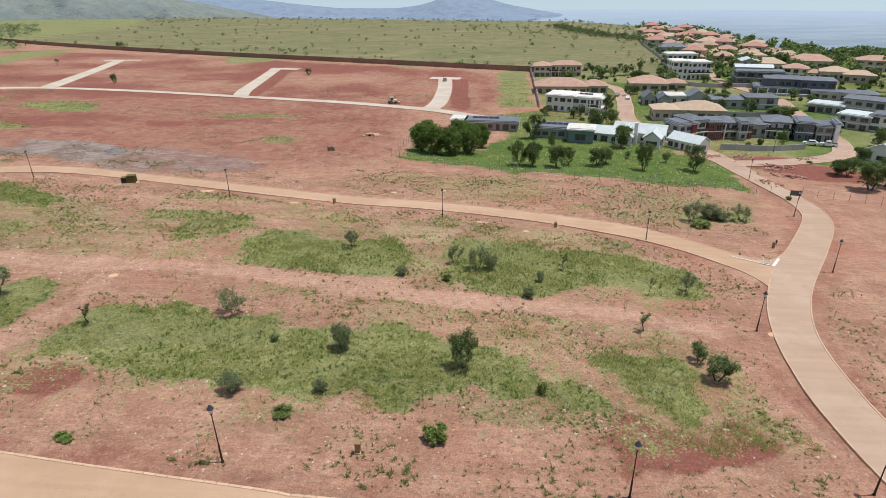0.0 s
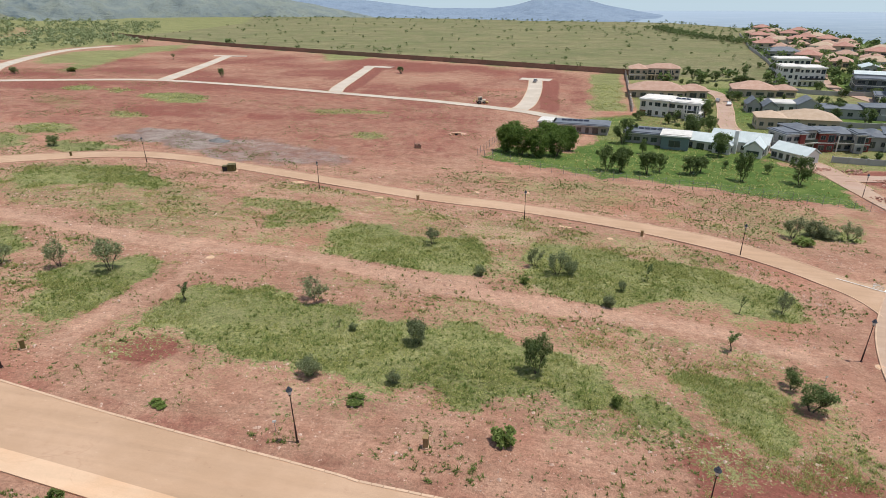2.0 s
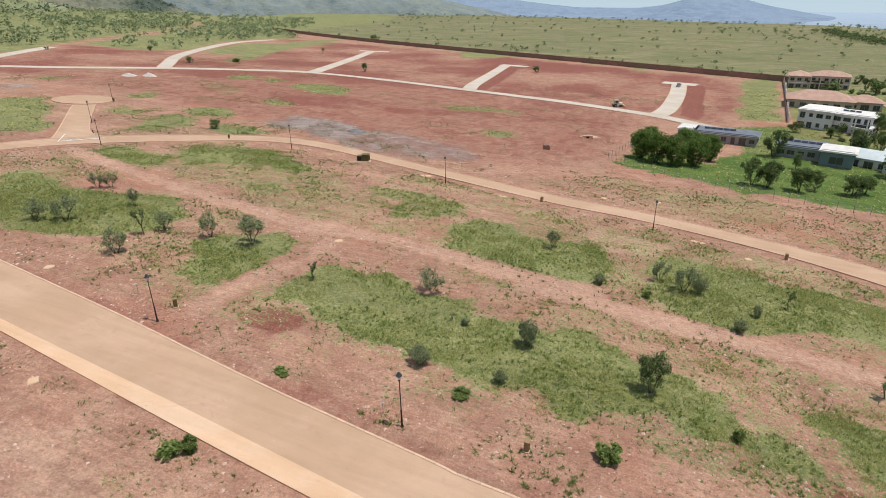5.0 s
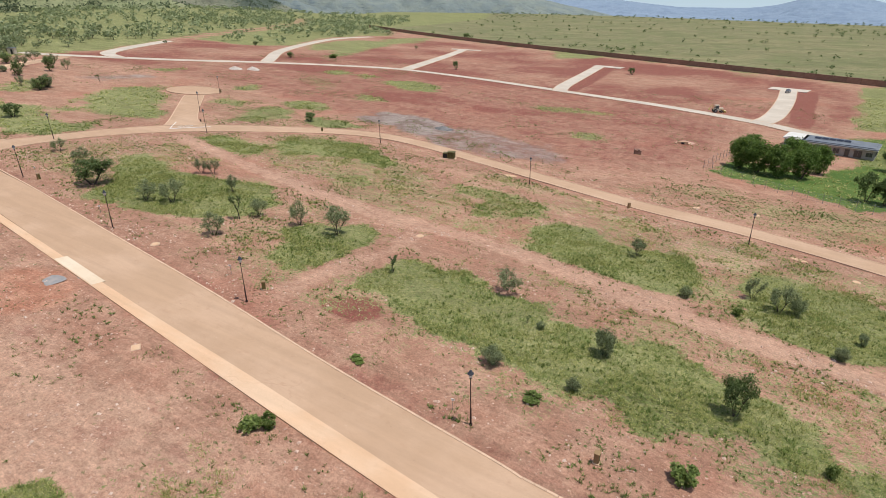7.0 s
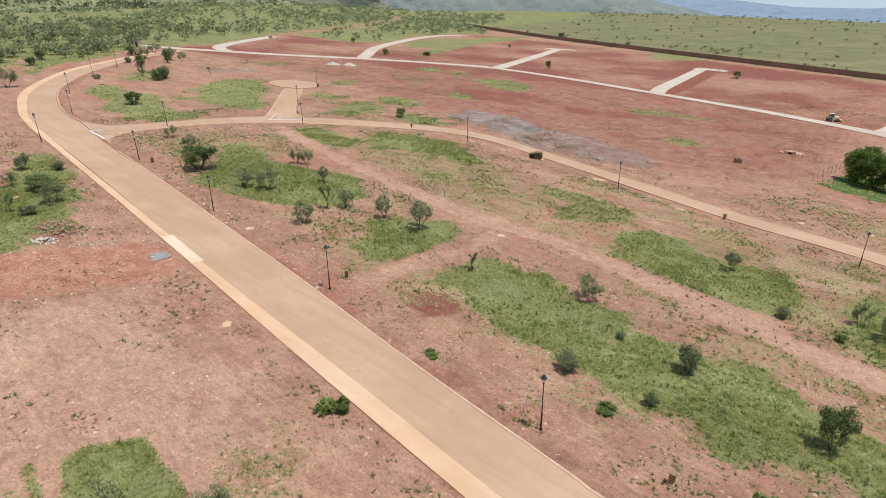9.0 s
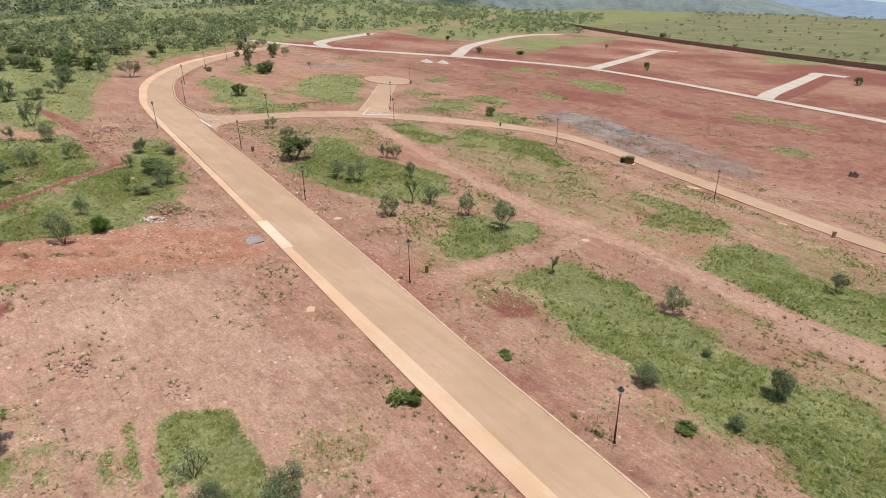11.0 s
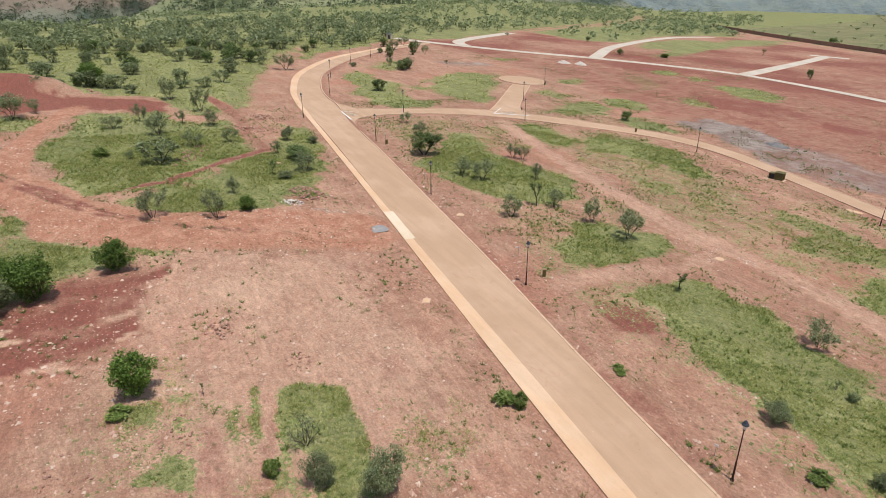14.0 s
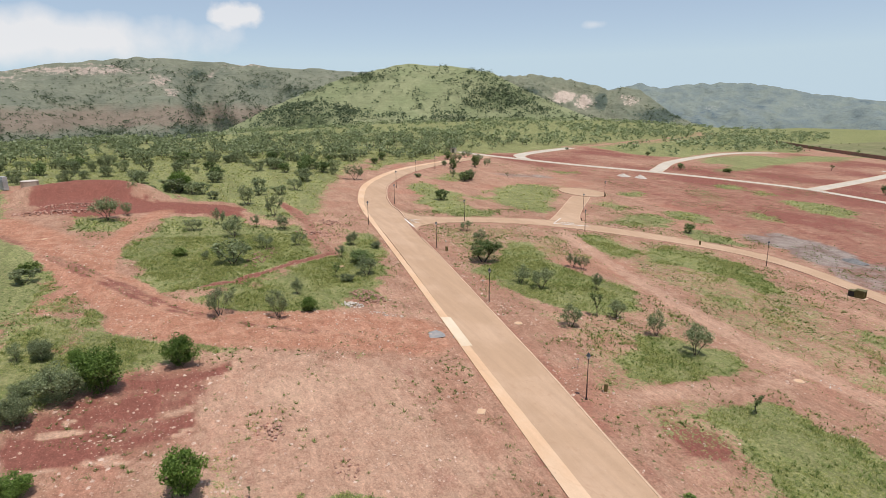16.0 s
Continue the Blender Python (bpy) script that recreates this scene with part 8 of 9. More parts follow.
def substation():
    """The olive transformer box beside the middle road."""
    thing = holder("transformer_box", (-66.2, 117.2, on_ground(-66.2, 117.2)), 12)
    bm = bmesh.new()
    box(bm, (0, 0, 0.05), (4.4, 2.2, 0.3), 0, 0.03)
    part("plinth", bm, M_KERB, thing)
    bm = bmesh.new()
    box(bm, (0.75, 0, 1.15), (2.0, 1.6, 1.9), 0, 0.04)
    part("main_cabinet", bm, M_GREENBOX, thing)
    bm = bmesh.new()
    box(bm, (0.75, 0, 2.16), (2.3, 1.9, 0.12), 0, 0.03)
    part("cabinet_roof", bm, M_GREENBOX, thing)
    bm = bmesh.new()
    box(bm, (-1.05, 0, 1.0), (1.5, 1.5, 1.6), 0, 0.04)
    part("side_cabinet", bm, M_GREENBOX, thing)
    bm = bmesh.new()
    box(bm, (-1.05, -0.77, 1.0), (1.2, 0.05, 1.2))
    part("door", bm, M_DARK, thing, "dark louvred door")
    for dx in (-0.48, 0.48):
        bm = bmesh.new()
        box(bm, (0.75 + dx, -0.82, 1.1), (0.9, 0.05, 1.6), 0, 0.015)
        part("door", bm, M_GREENBOX, thing)
    for i in range(6):
        bm = bmesh.new()
        box(bm, (1.78, -0.6 + i * 0.24, 1.1), (0.12, 0.05, 1.4))
        part("cooling_fin", bm, M_GREENBOX, thing)
    thing.matrix_basis = thing.matrix_basis @ Matrix.Scale(0.78, 4)
    return tagged(thing, "olive green transformer box on a concrete plinth", "transformer")


substation()


def swimming_pool(x, y):
    """A raised pool with a rim before the slate-blue house."""
    thing = holder("swimming_pool", (x, y, on_ground(x, y)), math.degrees(math.atan2(-x, y)) + 8)
    bm = bmesh.new()
    box(bm, (0, 0, 0.35), (20.0, 4.4, 1.3), 0, 0.05)
    part("basin", bm, M_WALL[1], thing)
    bm = bmesh.new()
    for sy in (-1, 1):
        box(bm, (0, sy * 2.1, 1.06), (20.2, 0.4, 0.14), 0, 0.02)
    for sx in (-1, 1):
        box(bm, (sx * 9.9, 0, 1.06), (0.4, 3.8, 0.14), 0, 0.02)
    part("coping", bm, M_WALL[0], thing, "pale coping round the water")
    bm = bmesh.new()
    box(bm, (0, 0, 1.03), (19.4, 3.8, 0.06))
    part("water", bm, M_POOL, thing, "clear turquoise water")
    return tagged(thing, "raised swimming pool with turquoise water beside a slate-blue house", "swimming pool")


M_POOL = rough_mat("pool_water", (0.16, 0.48, 0.52), (0.20, 0.54, 0.57), 0.6, 4, 0.08, 0.005, 0, 0.05, 0.6)
swimming_pool(156.5, 274)


def meter_box():
    thing = holder("meter_pillar")
    bm = bmesh.new()
    box(bm, (0, 0, 0.04), (0.6, 0.55, 0.16), 0, 0.02)
    part("plinth", bm, M_KERB, thing)
    bm = bmesh.new()
    box(bm, (0, 0, 0.6), (0.46, 0.42, 1.0), 0, 0.02)
    part("cabinet", bm, M_CUT, thing)
    bm = bmesh.new()
    box(bm, (0, -0.22, 0.62), (0.38, 0.03, 0.8))
    part("door", bm, M_GREENBOX, thing)
    bm = bmesh.new()
    box(bm, (0, 0, 1.13), (0.54, 0.5, 0.07), 0, 0.02)
    part("lid", bm, M_CUT, thing)
    return tagged(thing, "brown metal meter pillar standing on bare soil", "meter pillar", "meter pillars beside the roads")


def spread(thing, spots, tilt=2.0):
    r = random.Random(len(spots))
    for i, (x, y) in enumerate(spots):
        m = pose(x, y, on_ground(x, y), r.uniform(-tilt, tilt), r.uniform(-tilt, tilt), r.uniform(0, 360))
        if i == 0:
            thing.matrix_basis = m
        else:
            copy_thing(thing, m)


spread(meter_box(), [(-50.5, 43.3), (-7.6, 37.7), (-22.0, 109.4), (20.6, 100.9), (-104.4, 116.8), (-110.0, 49.4), (58.6, 94.9), (-165.6, 136.8)])


def manhole(w, d, round_lid):
    thing = holder("manhole")
    bm = bmesh.new()
    if round_lid:
        tube(bm, (0, 0, -0.15), (0, 0, 0.1), w / 2, w / 2, 20)
    else:
        box(bm, (0, 0, -0.02), (w, d, 0.24), 0, 0.02)
    part("surround", bm, M_KERB, thing)
    bm = bmesh.new()
    if round_lid:
        tube(bm, (0, 0, 0.1), (0, 0, 0.14), w * 0.36, w * 0.36, 20)
    else:
        box(bm, (0, 0, 0.115), (w * 0.8, d * 0.8, 0.04), 0, 0.01)
    part("cover", bm, M_STRIP, thing)
    return tagged(thing, "pale concrete manhole cover set in red soil", "manhole", "manhole covers on the plots")


spread(manhole(1.3, 1.3, True), [(-71.6, 43.9), (-45.2, 70.6), (41, 61.9), (-11, 112.2 + 7.4), (14.6, 97.6)], 1)
spread(manhole(1.1, 0.9, False), [(-51.0, 26.8), (-132.7, -26.2), (-104, 25), (-0.2, 123)], 1)


def signpost(x, y, turn, label):
    thing = holder("marker_post", (x, y, on_ground(x, y)), turn)
    bm = bmesh.new()
    tube(bm, (0, 0, -0.2), (0, 0, 1.1), 0.025, 0.025, 6)
    part("post", bm, M_STEEL, thing)
    bm = bmesh.new()
    box(bm, (0, -0.03, 1.15), (0.34, 0.03, 0.22), 0, 0.01)
    part("plate", bm, M_WHITE, thing)
    return tagged(thing, label, "marker", "plot markers")


for px, py in ((-20.6, 36.8), (-56.9, 44), (27.6, 33.6), (-88, 46.5), (32.5, 56.5), (-114, 51)):
    signpost(px, py, 20, "thin steel plot marker with a small pale plate")


def hydrant(x, y):
    thing = holder("hydrant", (x, y, on_ground(x, y)))
    bm = bmesh.new()
    tube(bm, (0, 0, -0.1), (0, 0, 0.7), 0.11, 0.1, 10)
    tube(bm, (0, 0, 0.7), (0, 0, 0.82), 0.14, 0.05, 10)
    part("barrel", bm, M_IRON, thing)
    bm = bmesh.new()
    tube(bm, (-0.24, 0, 0.5), (0.24, 0, 0.5), 0.07, 0.07, 8)
    part("outlet", bm, M_IRON, thing)
    return tagged(thing, "dark iron hydrant beside the kerb", "hydrant")


hydrant(60.2, 97.0)
hydrant(-132.4, 101.4)

# heaps and stones
heap("rubble_heap", "heap of broken red stones beside the dirt track", -87.5, 25.0, 2.6, 0.8, 150, (0.2, 0.6), M_ROCK, 3, 1.4, 20)
heap("pale_rubble_heap", "heap of pale broken concrete and lime", -84.6, 21.8, 1.2, 0.4, 60, (0.2, 0.6), M_PALEROCK, 4, 1.5, 50)
heap("rubble_heap", "low spill of red stones on bare soil", -53.9, 5.1, 1.3, 0.2, 50, (0.12, 0.42), M_ROCK, 5, 1.3)
heap("rubble_heap", "low spill of red stones on bare soil", -46.1, 10.6, 1.2, 0.1, 40, (0.1, 0.36), M_ROCK, 6, 1.3)
heap("rubble_heap", "red stones bulldozed into a bank", -137.6, 31.6, 2.2, 0.5, 70, (0.25, 0.8), M_ROCK, 7, 2.4, 30)
heap("rubble_heap", "red stones bulldozed into a bank", -128, 26.5, 2.5, 0.4, 60, (0.25, 0.8), M_ROCK, 8, 2.6, 60)
heap("rubble_heap", "red stones spilling from an earth bank", -166, -25, 3.0, 0.8, 120, (0.25, 0.75), M_ROCK, 9, 2.6, 95)
heap("rubble_heap", "red stones spilling down the face of an earth bank", -158, -28, 2.6, 0.7, 120, (0.3, 0.9), M_ROCK, 21, 3.2, 100)
heap("rubble_heap", "red stones along the rim of an earth bank", -176, -4, 2.4, 0.5, 80, (0.25, 0.8), M_ROCK, 22, 3.2, 30)
heap("rubble_heap", "red stones strewn beside the dirt track", -150, 12, 2.4, 0.3, 60, (0.25, 0.7), M_ROCK, 23, 3.0, 50)
heap("rubble_heap", "red stones strewn along a cut in the soil", -113, 12, 2.0, 0.3, 70, (0.2, 0.6), M_ROCK, 24, 3.6, 150)
heap("lime_spill", "thin spill of white lime and broken concrete", -79.8, 25.6, 0.7, 0.06, 70, (0.06, 0.3), M_PALEROCK, 25, 4.2, 55)
mound("cement_spill", "flat grey spill of set cement on red soil", -72.2, 28.9, 3.0, 1.7, 0.10, M_CEMENT, 50, 26)
mound("cement_spill", "flat grey spill of set cement on red soil", -70.4, 31.4, 1.5, 1.0, 0.09, M_CEMENT, 50, 27)
heap("rubble_heap", "red stones on the grass edge", -196, -26, 2.5, 0.5, 60, (0.25, 0.8), M_ROCK, 10, 1.8, 60)
heap("rubble_heap", "broken red slabs among weeds", -40.6, -0.4, 1.8, 0.2, 50, (0.15, 0.5), M_ROCK, 11, 1.6, 10)
heap("rubble_heap", "red stones at the foot of a bush", -39.5, -8.0, 1.8, 0.15, 40, (0.12, 0.4), M_ROCK, 12, 1.8, 10)
heap("rubble_heap", "grey stones on a worn path", -43.0, 73.6, 1.0, 0.05, 26, (0.1, 0.3), M_PALEROCK, 13, 1.6)
heap("rubble_heap", "red boulders beside the paved street", 82, 141, 2.0, 0.5, 40, (0.4, 1.1), M_ROCK, 14, 2.4, 115)
heap("rubble_heap", "red boulders beside the paved street", 93, 156, 2.2, 0.4, 40, (0.4, 1.0), M_ROCK, 15, 2.6, 20)
heap("rubble_heap", "red boulders heaped on dark earth beside the street", 92.5, 158.0, 1.6, 0.5, 34, (0.5, 1.3), M_ROCK, 40, 3.0, -20)
heap("rubble_heap", "red boulders heaped on dark earth beside the street", 87.6, 168.0, 1.6, 0.5, 34, (0.5, 1.3), M_ROCK, 41, 3.0, 30)
heap("rubble_heap", "red boulders heaped on dark earth beside the street", 104.9, 166.0, 1.6, 0.5, 34, (0.5, 1.3), M_ROCK, 42, 3.0, 10)
heap("rubble_heap", "red boulders heaped on dark earth beside the street", 91.0, 147.9, 1.6, 0.5, 34, (0.5, 1.3), M_ROCK, 43, 3.0, -30)
heap("rubble_heap", "red boulders heaped on dark earth beside the street", 79.4, 168.3, 1.6, 0.5, 34, (0.5, 1.3), M_ROCK, 44, 3.0, 40)
mound("grey_mound", "small heap of dark grey gravel", -84.7, 146.2, 3.4, 2.4, 1.0, M_GRAVEL, 10, 1)
mound("sand_mound", "heap of pale sand", -211, 184, 3.2, 2.2, 1.6, M_PALEROCK, 30, 2)
mound("sand_mound", "heap of pale sand", -206.5, 190, 3.6, 2.2, 1.6, M_PALEROCK, 10, 3)
mound("spoil_heap", "long low heap of red spoil", -24.0, 187.0, 3.2, 2.0, 0.9, M_ROCK, 20, 4)
mound("sand_spill", "low spill of pale sand beside the road", -30.2, 108.6, 1.8, 0.9, 0.25, M_STRIP, 0, 5)
mound("sand_spill", "low spill of pale sand beside the road", -49.5, 114.2, 1.8, 0.8, 0.25, M_STRIP, 10, 6)
mound("sand_spill", "low spill of pale sand beside the road", 6.5, 102.2, 1.8, 0.8, 0.2, M_STRIP, -10, 7)


def culvert():
    thing = holder("culvert", (-24.0, 184.6, on_ground(-24.0, 184.6)), 15)
    bm = bmesh.new()
    box(bm, (0, 0, 0.35), (3.2, 0.35, 1.0), 0, 0.04)
    part("headwall", bm, M_STRIP, thing)
    for sx in (-1, 1):
        bm = bmesh.new()
        box(bm, (sx * 1.9, -0.7, 0.25), (0.3, 1.8, 0.7), -sx * 28, 0.04)
        part("wing_wall", bm, M_STRIP, thing)
    # no hole is cut: the pipe's inner shade is this slab's dark colour
    bm = bmesh.new()
    box(bm, (0.1, -0.19, 0.3), (0.9, 0.06, 0.6))
    part("pipe_mouth", bm, M_DARK, thing)
    return tagged(thing, "pale concrete culvert head in red soil", "culvert")


culvert()


def pallet_of_bricks(x, y, label):
    thing = holder("brick_stack", (x, y, on_ground(x, y)), 20)
    bm = bmesh.new()
    for i in range(3):
        box(bm, (0, -0.7 + i * 0.7, 0.06), (1.8, 0.14, 0.14))
    part("pallet", bm, M_CUT, thing)
    for r_ in range(4):
        for c_ in range(4):
            if r_ == 3 and c_ in (1, 3):
                continue
            bm = bmesh.new()
            box(bm, (-0.66 + c_ * 0.44, 0, 0.28 + r_ * 0.29), (0.42, 1.5, 0.27), 0, 0.02)
            part("brick_row", bm, M_BRICK, thing)
    return tagged(thing, label, "brick stack")


pallet_of_bricks(-31.8, 160.4, "stack of dark bricks standing on red soil")


def tank():
    thing = holder("water_tank", (-199.2, -40.4, on_ground(-199.2, -40.4)), 15)
    bm = bmesh.new()
    tube(bm, (0, 0, -0.2), (0, 0, 1.9), 2.2, 2.2, 8)
    part("shell", bm, M_WALL[2], thing)
    bm = bmesh.new()
    tube(bm, (0, 0, 1.9), (0, 0, 2.05), 2.3, 2.25, 8)
    part("lid", bm, M_PALEROCK, thing)
    return tagged(thing, "low beige concrete water tank on red soil", "water tank")


tank()


def block_stack():
    thing = holder("block_stack", (-196.3, -45.8, on_ground(-196.3, -45.8)), 30)
    for r_ in range(6):
        for c_ in range(3):
            bm = bmesh.new()
            box(bm, (-1.6 + c_ * 1.2, 0.03 * (r_ % 2), 0.35 + r_ * 0.62), (1.15, 1.2, 0.58), 0, 0.03)
            part("block", bm, M_WALL[1], thing)
    return tagged(thing, "tall stack of grey concrete blocks", "block stack")


block_stack()


def mast():
    """A lattice mast at the edge of the clearing."""
    thing = holder("lattice_mast", (-214, -54, on_ground(-214, -54)))
    top, lo, hi = 20.0, 1.3, 0.5
    corner = [(-1, -1), (1, -1), (1, 1), (-1, 1)]
    for sx, sy in corner:
        bm = bmesh.new()
        tube(bm, (sx * lo, sy * lo, -0.3), (sx * hi, sy * hi, top), 0.09, 0.06, 5)
        part("leg", bm, M_STEEL, thing)
    for i in range(10):
        za, zb = i * 2.0, i * 2.0 + 2.0
        wa, wb = lo + (hi - lo) * za / top, lo + (hi - lo) * zb / top
        bm = bmesh.new()
        for k_ in range(4):
            (ax, ay), (bx_, by_) = corner[k_], corner[(k_ + 1) % 4]
            tube(bm, (ax * wa, ay * wa, za), (bx_ * wb, by_ * wb, zb), 0.035, 0.035, 4)
            tube(bm, (bx_ * wa, by_ * wa, za), (ax * wb, ay * wb, zb), 0.035, 0.035, 4)
        part("brace", bm, M_STEEL, thing)
    return tagged(thing, "grey steel lattice mast", "mast")


mast()
palisade_gate()


def site_hut():
    thing = holder("site_hut", (-288, 134, on_ground(-288, 134)), 40)
    bm = bmesh.new()
    box(bm, (0, 0, 1.2), (2.6, 2.2, 2.4), 0, 0.03)
    part("wall", bm, M_WALL[2], thing)
    bm = bmesh.new()
    box(bm, (0, 0, 2.5), (3.0, 2.6, 0.14))
    part("roof", bm, M_ROOF[2], thing)
    bm = bmesh.new()
    box(bm, (0.3, -1.12, 1.05), (0.8, 0.05, 1.9))
    part("door", bm, M_DARK, thing)
    return tagged(thing, "small beige site hut at the road's end", "hut")


site_hut()

# ---- road markings ----
def painted(name, pts, label, up=0.012, lift=0.2):
    """A flat painted shape on the road: a four-cornered strip laid on the ground."""
    pts = [(x, y, on_ground(x, y) + lift + up) for x, y in pts]
    bm = bmesh.new()
    bm.faces.new([bm.verts.new(p) for p in pts])
    bmesh.ops.recalc_face_normals(bm, faces=bm.faces[:])
    me = bpy.data.meshes.new(name)
    bm.to_mesh(me), bm.free()
    me.materials.append(M_WHITE)
    return tagged(new(name, me), label, "road marking", kind="structure")


def bar(ax, ay, bx_, by_, wide, lift):
    d = Vector((bx_ - ax, by_ - ay)).normalized()
    n = Vector((-d.y, d.x)) * wide / 2
    painted("marking_line", [(ax + n.x, ay + n.y), (bx_ + n.x, by_ + n.y), (bx_ - n.x, by_ - n.y), (ax - n.x, ay - n.y)], "white painted stop line", 0.012, lift)


def stop_word(x, y, turn, size, stretch, lift):
    """The word painted on the road before a stop line."""
    cu = bpy.data.curves.new("stop_lettering", "FONT")
    cu.body, cu.align_x, cu.align_y, cu.size, cu.extrude = "STOP", "CENTER", "CENTER", size, 0.004
    tmp = bpy.data.objects.new("stop_lettering", cu)
    scene.collection.objects.link(tmp)
    me = bpy.data.meshes.new_from_object(tmp.evaluated_get(bpy.context.evaluated_depsgraph_get()))
    bpy.data.objects.remove(tmp)
    me.materials.clear()
    me.materials.append(M_WHITE)
    ob = new("stop_lettering", me)
    m = pose(0, 0, 0, 0, 0, turn)
    for v in me.vertices:
        p = m @ Vector((v.co.x, v.co.y * stretch, 0))
        v.co = (x + p.x, y + p.y, on_ground(x + p.x, y + p.y) + lift + 0.015)
    return tagged(ob, "white word STOP painted on the road", "road marking", kind="structure")


# stop lines and words at the three junctions
bar(-129.7, 90.1, -125.5, 98.8, 0.50, 0.20)
bar(-129.7, 90.1, -135.1, 96.1, 0.25, 0.20)
bar(-139.4, 50.8, -131.0, 50.1, 0.45, 0.20)
bar(-139.4, 50.8, -137.7, 54.6, 0.25, 0.20)
bar(48.3, 89.4, 53.6, 85.6, 0.25, 0.20)
bar(53.6, 85.6, 56.4, 89.1, 0.45, 0.20)
stop_word(-129.5, 94.6, 74, 1.6, 1.5, 0.20)
stop_word(-136.1, 52.1, 12, 1.3, 1.4, 0.20)
stop_word(53.5, 87.2, 59, 1.3, 1.6, 0.20)

# ---- grass tufts, weeds and stones ----
def tufts(name, label, x, y, high, wide, blades, material, seed, slim=1.0):
    """Tufts of grass in one mesh: narrow upright blades that lean outwards."""
    r = np.random.RandomState(seed)
    n = len(x)
    a = r.uniform(0, 6.283, (n, blades))
    out = wide[:, None] * r.uniform(0.1, 1.0, (n, blades))
    z0 = land(x, y)
    b = np.stack([x[:, None] + np.cos(a) * out * 0.45, y[:, None] + np.sin(a) * out * 0.45, np.repeat(z0[:, None], blades, 1) - 0.03], 2)
    w = (wide[:, None] * slim * r.uniform(0.16, 0.36, (n, blades)))[..., None]
    t = a + 1.571 + r.uniform(-0.6, 0.6, (n, blades))
    side = np.stack([np.cos(t), np.sin(t), np.zeros_like(t)], 2) * w
    tip = b + np.stack([np.cos(a) * out * 1.5, np.sin(a) * out * 1.5, high[:, None] * r.uniform(0.3, 1.1, (n, blades))], 2)
    co = np.stack([b - side, b + side, tip], 2).reshape(-1, 3)
    ob = new(name, raw_mesh(name, co, np.arange(len(co)).reshape(-1, 3), material))
    return tagged(ob, label, "grass", kind="stuff")


def off_road(x, y, margin):
    """True where no paved road lies."""
    ok = np.ones(x.shape, bool)
    for line, half in ROAD_LINES:
        ok &= beside(x, y, pairs(line)) > half + margin
    return ok


ROAD_LINES = (((42, 26.4, 10, 27.8, -10, 28.6, -35, 31.6, -64, 36, -98, 40.8, -120, 43.8, -148, 48, -172, 52.3, -193, 61.4, -221, 81, -246, 108, -268, 140), 4.3),
              ((50, 84, 41, 95, 33, 101, 17, 107, -3, 111.2, -23, 113, -60, 120.8, -84, 125, -96, 122.7, -107, 115, -121, 102, -134, 82, -137.5, 56), 3.2),
              ((40.5, 24, 40, 50, 44, 64, 54, 80, 64, 94, 77, 112, 80.5, 130, 80, 150), 3.6), ((-136, 98, -165, 126), 3), ((-173, 132.6, -173.5, 132.6), 9),
              ((-292, 139, -247, 180.5, -225.7, 212.7, -200, 243, -175.6, 262.5, -135, 268, -94.9, 265.3, -62, 261, -7, 243, 16, 226), 4))

rs = np.random.RandomState(5)


def scatter(count, lo_x, hi_x, lo_y, hi_y):
    return rs.uniform(lo_x, hi_x, count), rs.uniform(lo_y, hi_y, count)


# dense grass of the green patches
x, y = scatter(900000, -130, 42, -22, 118)
c = cover_at(x, y)
edge = (rumple(x, y, 4.0, 33) - 0.5) * 0.5 + (rumple(x, y, 1.3, 34) - 0.5) * 0.5
ok = (rs.uniform(0, 1, len(x)) < 0.9 * ease(c.grass + edge, 0.35, 1.0) * (0.35 + 0.9 * ease(rumple(x, y, 2.4, 36) * 0.6 + rumple(x, y, 0.9, 37) * 0.4, 0.3, 0.62))) & (c.lawn < 0.5) & off_road(x, y, 0.8)
x, y = x[ok], y[ok]
tall = 0.10 + 0.34 * rumple(x, y, 5, 35) * rs.uniform(0.3, 1.2, len(x))
tufts("grass", "knee-high green and yellow grass on the plots", x, y, tall, rs.uniform(0.12, 0.30, len(x)), 5, M_GRASS, 1, 0.5)

# weeds strewn over the bare soil, thicker near the grass
x, y = scatter(170000, -150, 62, -25, 132)
c = cover_at(x, y)
clump = rumple(x, y, 11, 41) * 0.4 + rumple(x, y, 3.5, 42) * 0.25 + rumple(x, y, 0.9, 43) * 0.35
ok = (rs.uniform(0, 1, len(x)) < ease(clump + c.grass * 0.3, 0.40, 0.74) * 0.6) & (c.grass < 0.75) & (c.pale < 0.6) & off_road(x, y, 0.7) & (c.dark < 0.75)
x, y = x[ok], y[ok]
tufts("weeds", "small green weeds strewn over the bare soil", x, y, 0.05 + 0.16 * rs.uniform(0, 1, len(x)) ** 3, 0.06 + 0.20 * rs.uniform(0, 1, len(x)) ** 4, 6, M_WEED, 2, 1.0)

# leafy clumps of weeds along the verges and round the grass
x, y = scatter(170000, -150, 62, -25, 140)
c = cover_at(x, y)
clump = rumple(x, y, 14, 61) * 0.45 + rumple(x, y, 4, 62) * 0.55
ok = (rs.uniform(0, 1, len(x)) < ease(clump + c.grass * 0.3, 0.42, 0.74) * 0.42) & (rs.uniform(0, 1, len(x)) > c.pale) & (c.dark < 0.8) & (c.bare < 0.3) & off_road(x, y, 0.9)
x, y = x[ok], y[ok]
tufts("weed_clumps", "spiky green clumps of weeds on the red soil", x, y, 0.14 + 0.34 * rs.uniform(0, 1, len(x)) ** 2.0, 0.12 + 0.24 * rs.uniform(0, 1, len(x)) ** 2.0, 16, M_HERB, 6, 0.5)

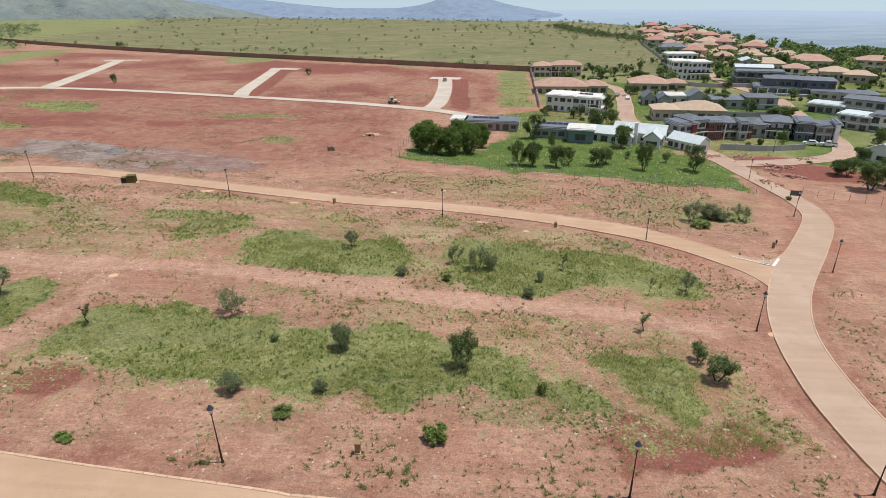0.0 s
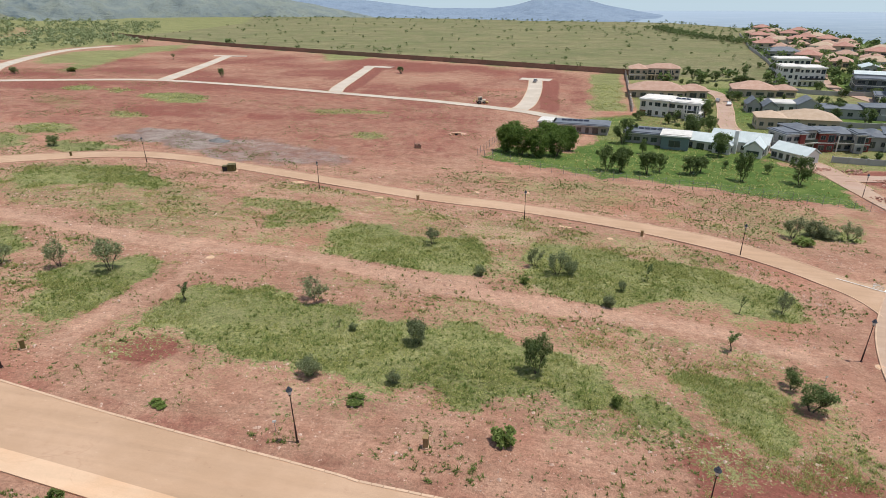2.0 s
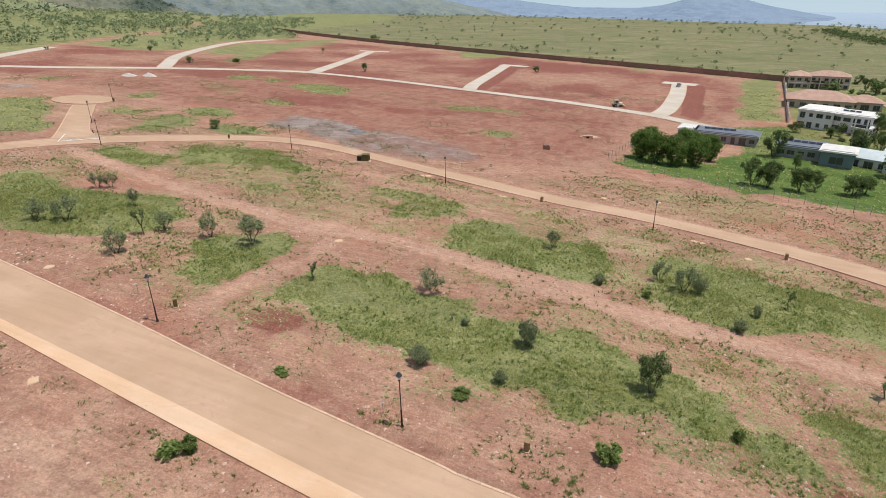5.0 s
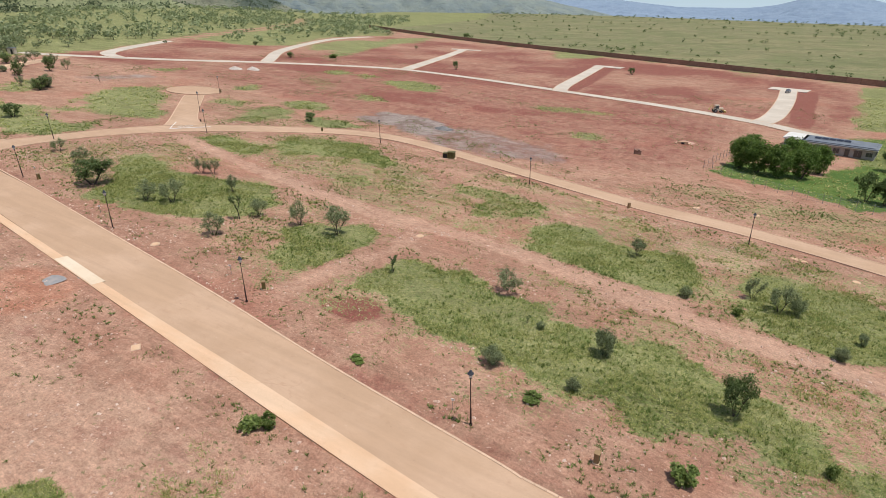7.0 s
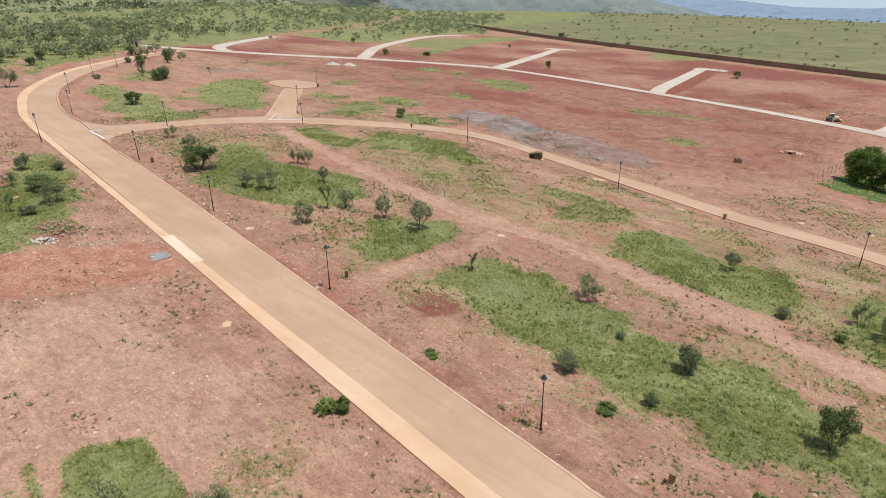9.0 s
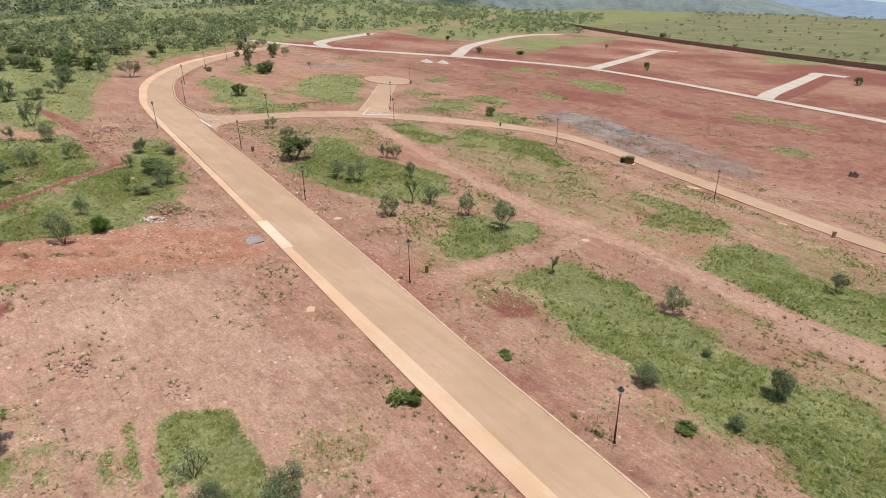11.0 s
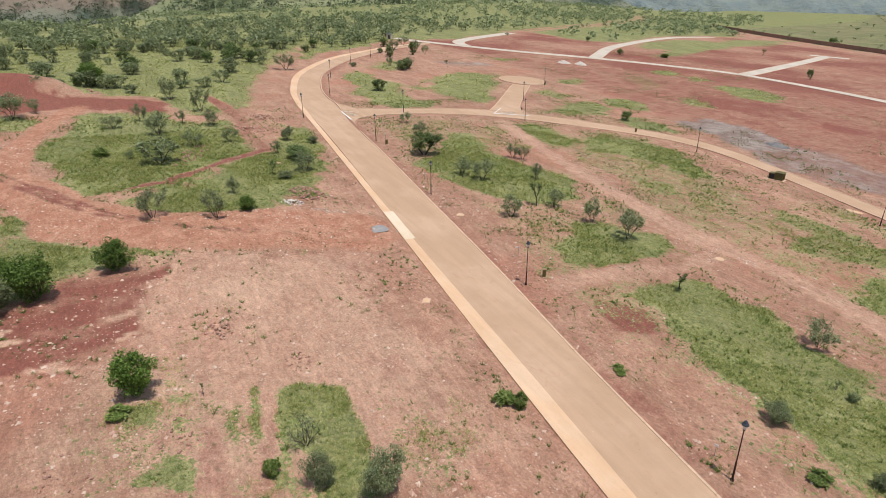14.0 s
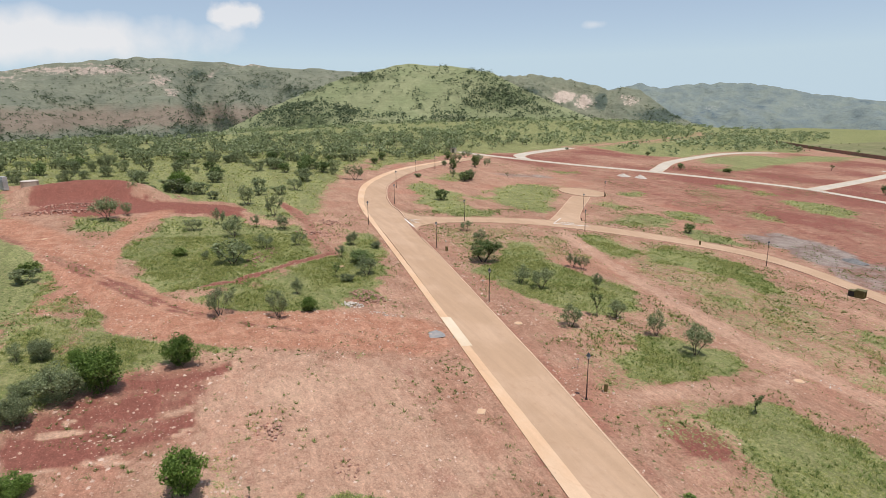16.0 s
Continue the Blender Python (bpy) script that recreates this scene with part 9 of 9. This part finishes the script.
# fresh green clumps inside the grass
x, y = scatter(110000, -130, 42, -22, 118)
c = cover_at(x, y)
ok = (c.grass > 0.6) & (c.lawn < 0.5) & off_road(x, y, 0.8) & (rs.uniform(0, 1, len(x)) < 0.9 * ease(rumple(x, y, 5.0, 63) * 0.5 + rumple(x, y, 1.6, 64) * 0.5, 0.52, 0.72))
x, y = x[ok], y[ok]
tufts("fresh_grass", "fresh bright green clumps among the grass", x, y, rs.uniform(0.2, 0.5, len(x)), rs.uniform(0.2, 0.45, len(x)), 7, M_HERB, 7, 0.4)

# weeds on the far bare ground
x, y = scatter(60000, -260, 30, 112, 300)
c = cover_at(x, y)
clump = rumple(x, y, 24, 44) * 0.5 + rumple(x, y, 6, 45) * 0.5
ok = (rs.uniform(0, 1, len(x)) < 0.03 + 0.8 * ease(clump + c.grass * 0.4, 0.55, 0.8)) & off_road(x, y, 1.0) & (c.lawn < 0.5) & (c.olive < 0.3)
x, y = x[ok], y[ok]
tufts("far_weeds", "green weeds strewn over the far bare ground", x, y, rs.uniform(0.08, 0.3, len(x)), rs.uniform(0.12, 0.42, len(x)), 5, M_WEED, 4, 1.2)

# coarse tufts farther out
x, y = scatter(90000, -330, 100, -120, 330)
far_ok = ((x < -135) | (y > 130) | (x > 60))
c = cover_at(x, y)
ok = far_ok & (c.grass > 0.5) & (c.olive < 0.5) & off_road(x, y, 1.0) & (np.hypot(x, y) < 330)
x, y = x[ok], y[ok]
tufts("tall_grass", "tall tufts of grass on the open slope", x, y, rs.uniform(0.25, 0.6, len(x)), rs.uniform(0.3, 0.8, len(x)), 4, M_GRASS, 3)

# loose stones
x, y = scatter(130000, -130, 60, -25, 125)
c = cover_at(x, y)
ok = (rs.uniform(0, 1, len(x)) < 0.25 + 0.6 * ease(rumple(x, y, 9, 51), 0.5, 0.8)) & (c.grass < 0.6) & off_road(x, y, 0.4)
x, y = x[ok], y[ok]
n = len(x)
base = np.array([(-1, -0.6, 0), (1, -0.8, 0), (0.7, 0.9, 0), (-0.8, 0.7, 0), (0.1, 0.0, 0.9)])
jit = base[None] * rs.uniform(0.6, 1.3, (n, 5, 3))
t = rs.uniform(0, 6.283, n)
ct, st = np.cos(t)[:, None], np.sin(t)[:, None]
s = rs.uniform(0.025, 0.075, n) + 0.18 * rs.uniform(0, 1, n) ** 9
px, py = (jit[..., 0] * ct - jit[..., 1] * st) * s[:, None] + x[:, None], (jit[..., 0] * st + jit[..., 1] * ct) * s[:, None] + y[:, None]
pz = jit[..., 2] * s[:, None] + land(x, y)[:, None] - 0.005
co = np.stack([px, py, pz], 2).reshape(-1, 3)
f = np.array([(0, 1, 4), (1, 2, 4), (2, 3, 4), (3, 0, 4)])
faces = (np.arange(n)[:, None, None] * 5 + f[None]).reshape(-1, 3)
tagged(new("stones", raw_mesh("stones", co, faces, M_PEBBLE)), "small pale and red stones strewn over the soil", "stones", kind="stuff")
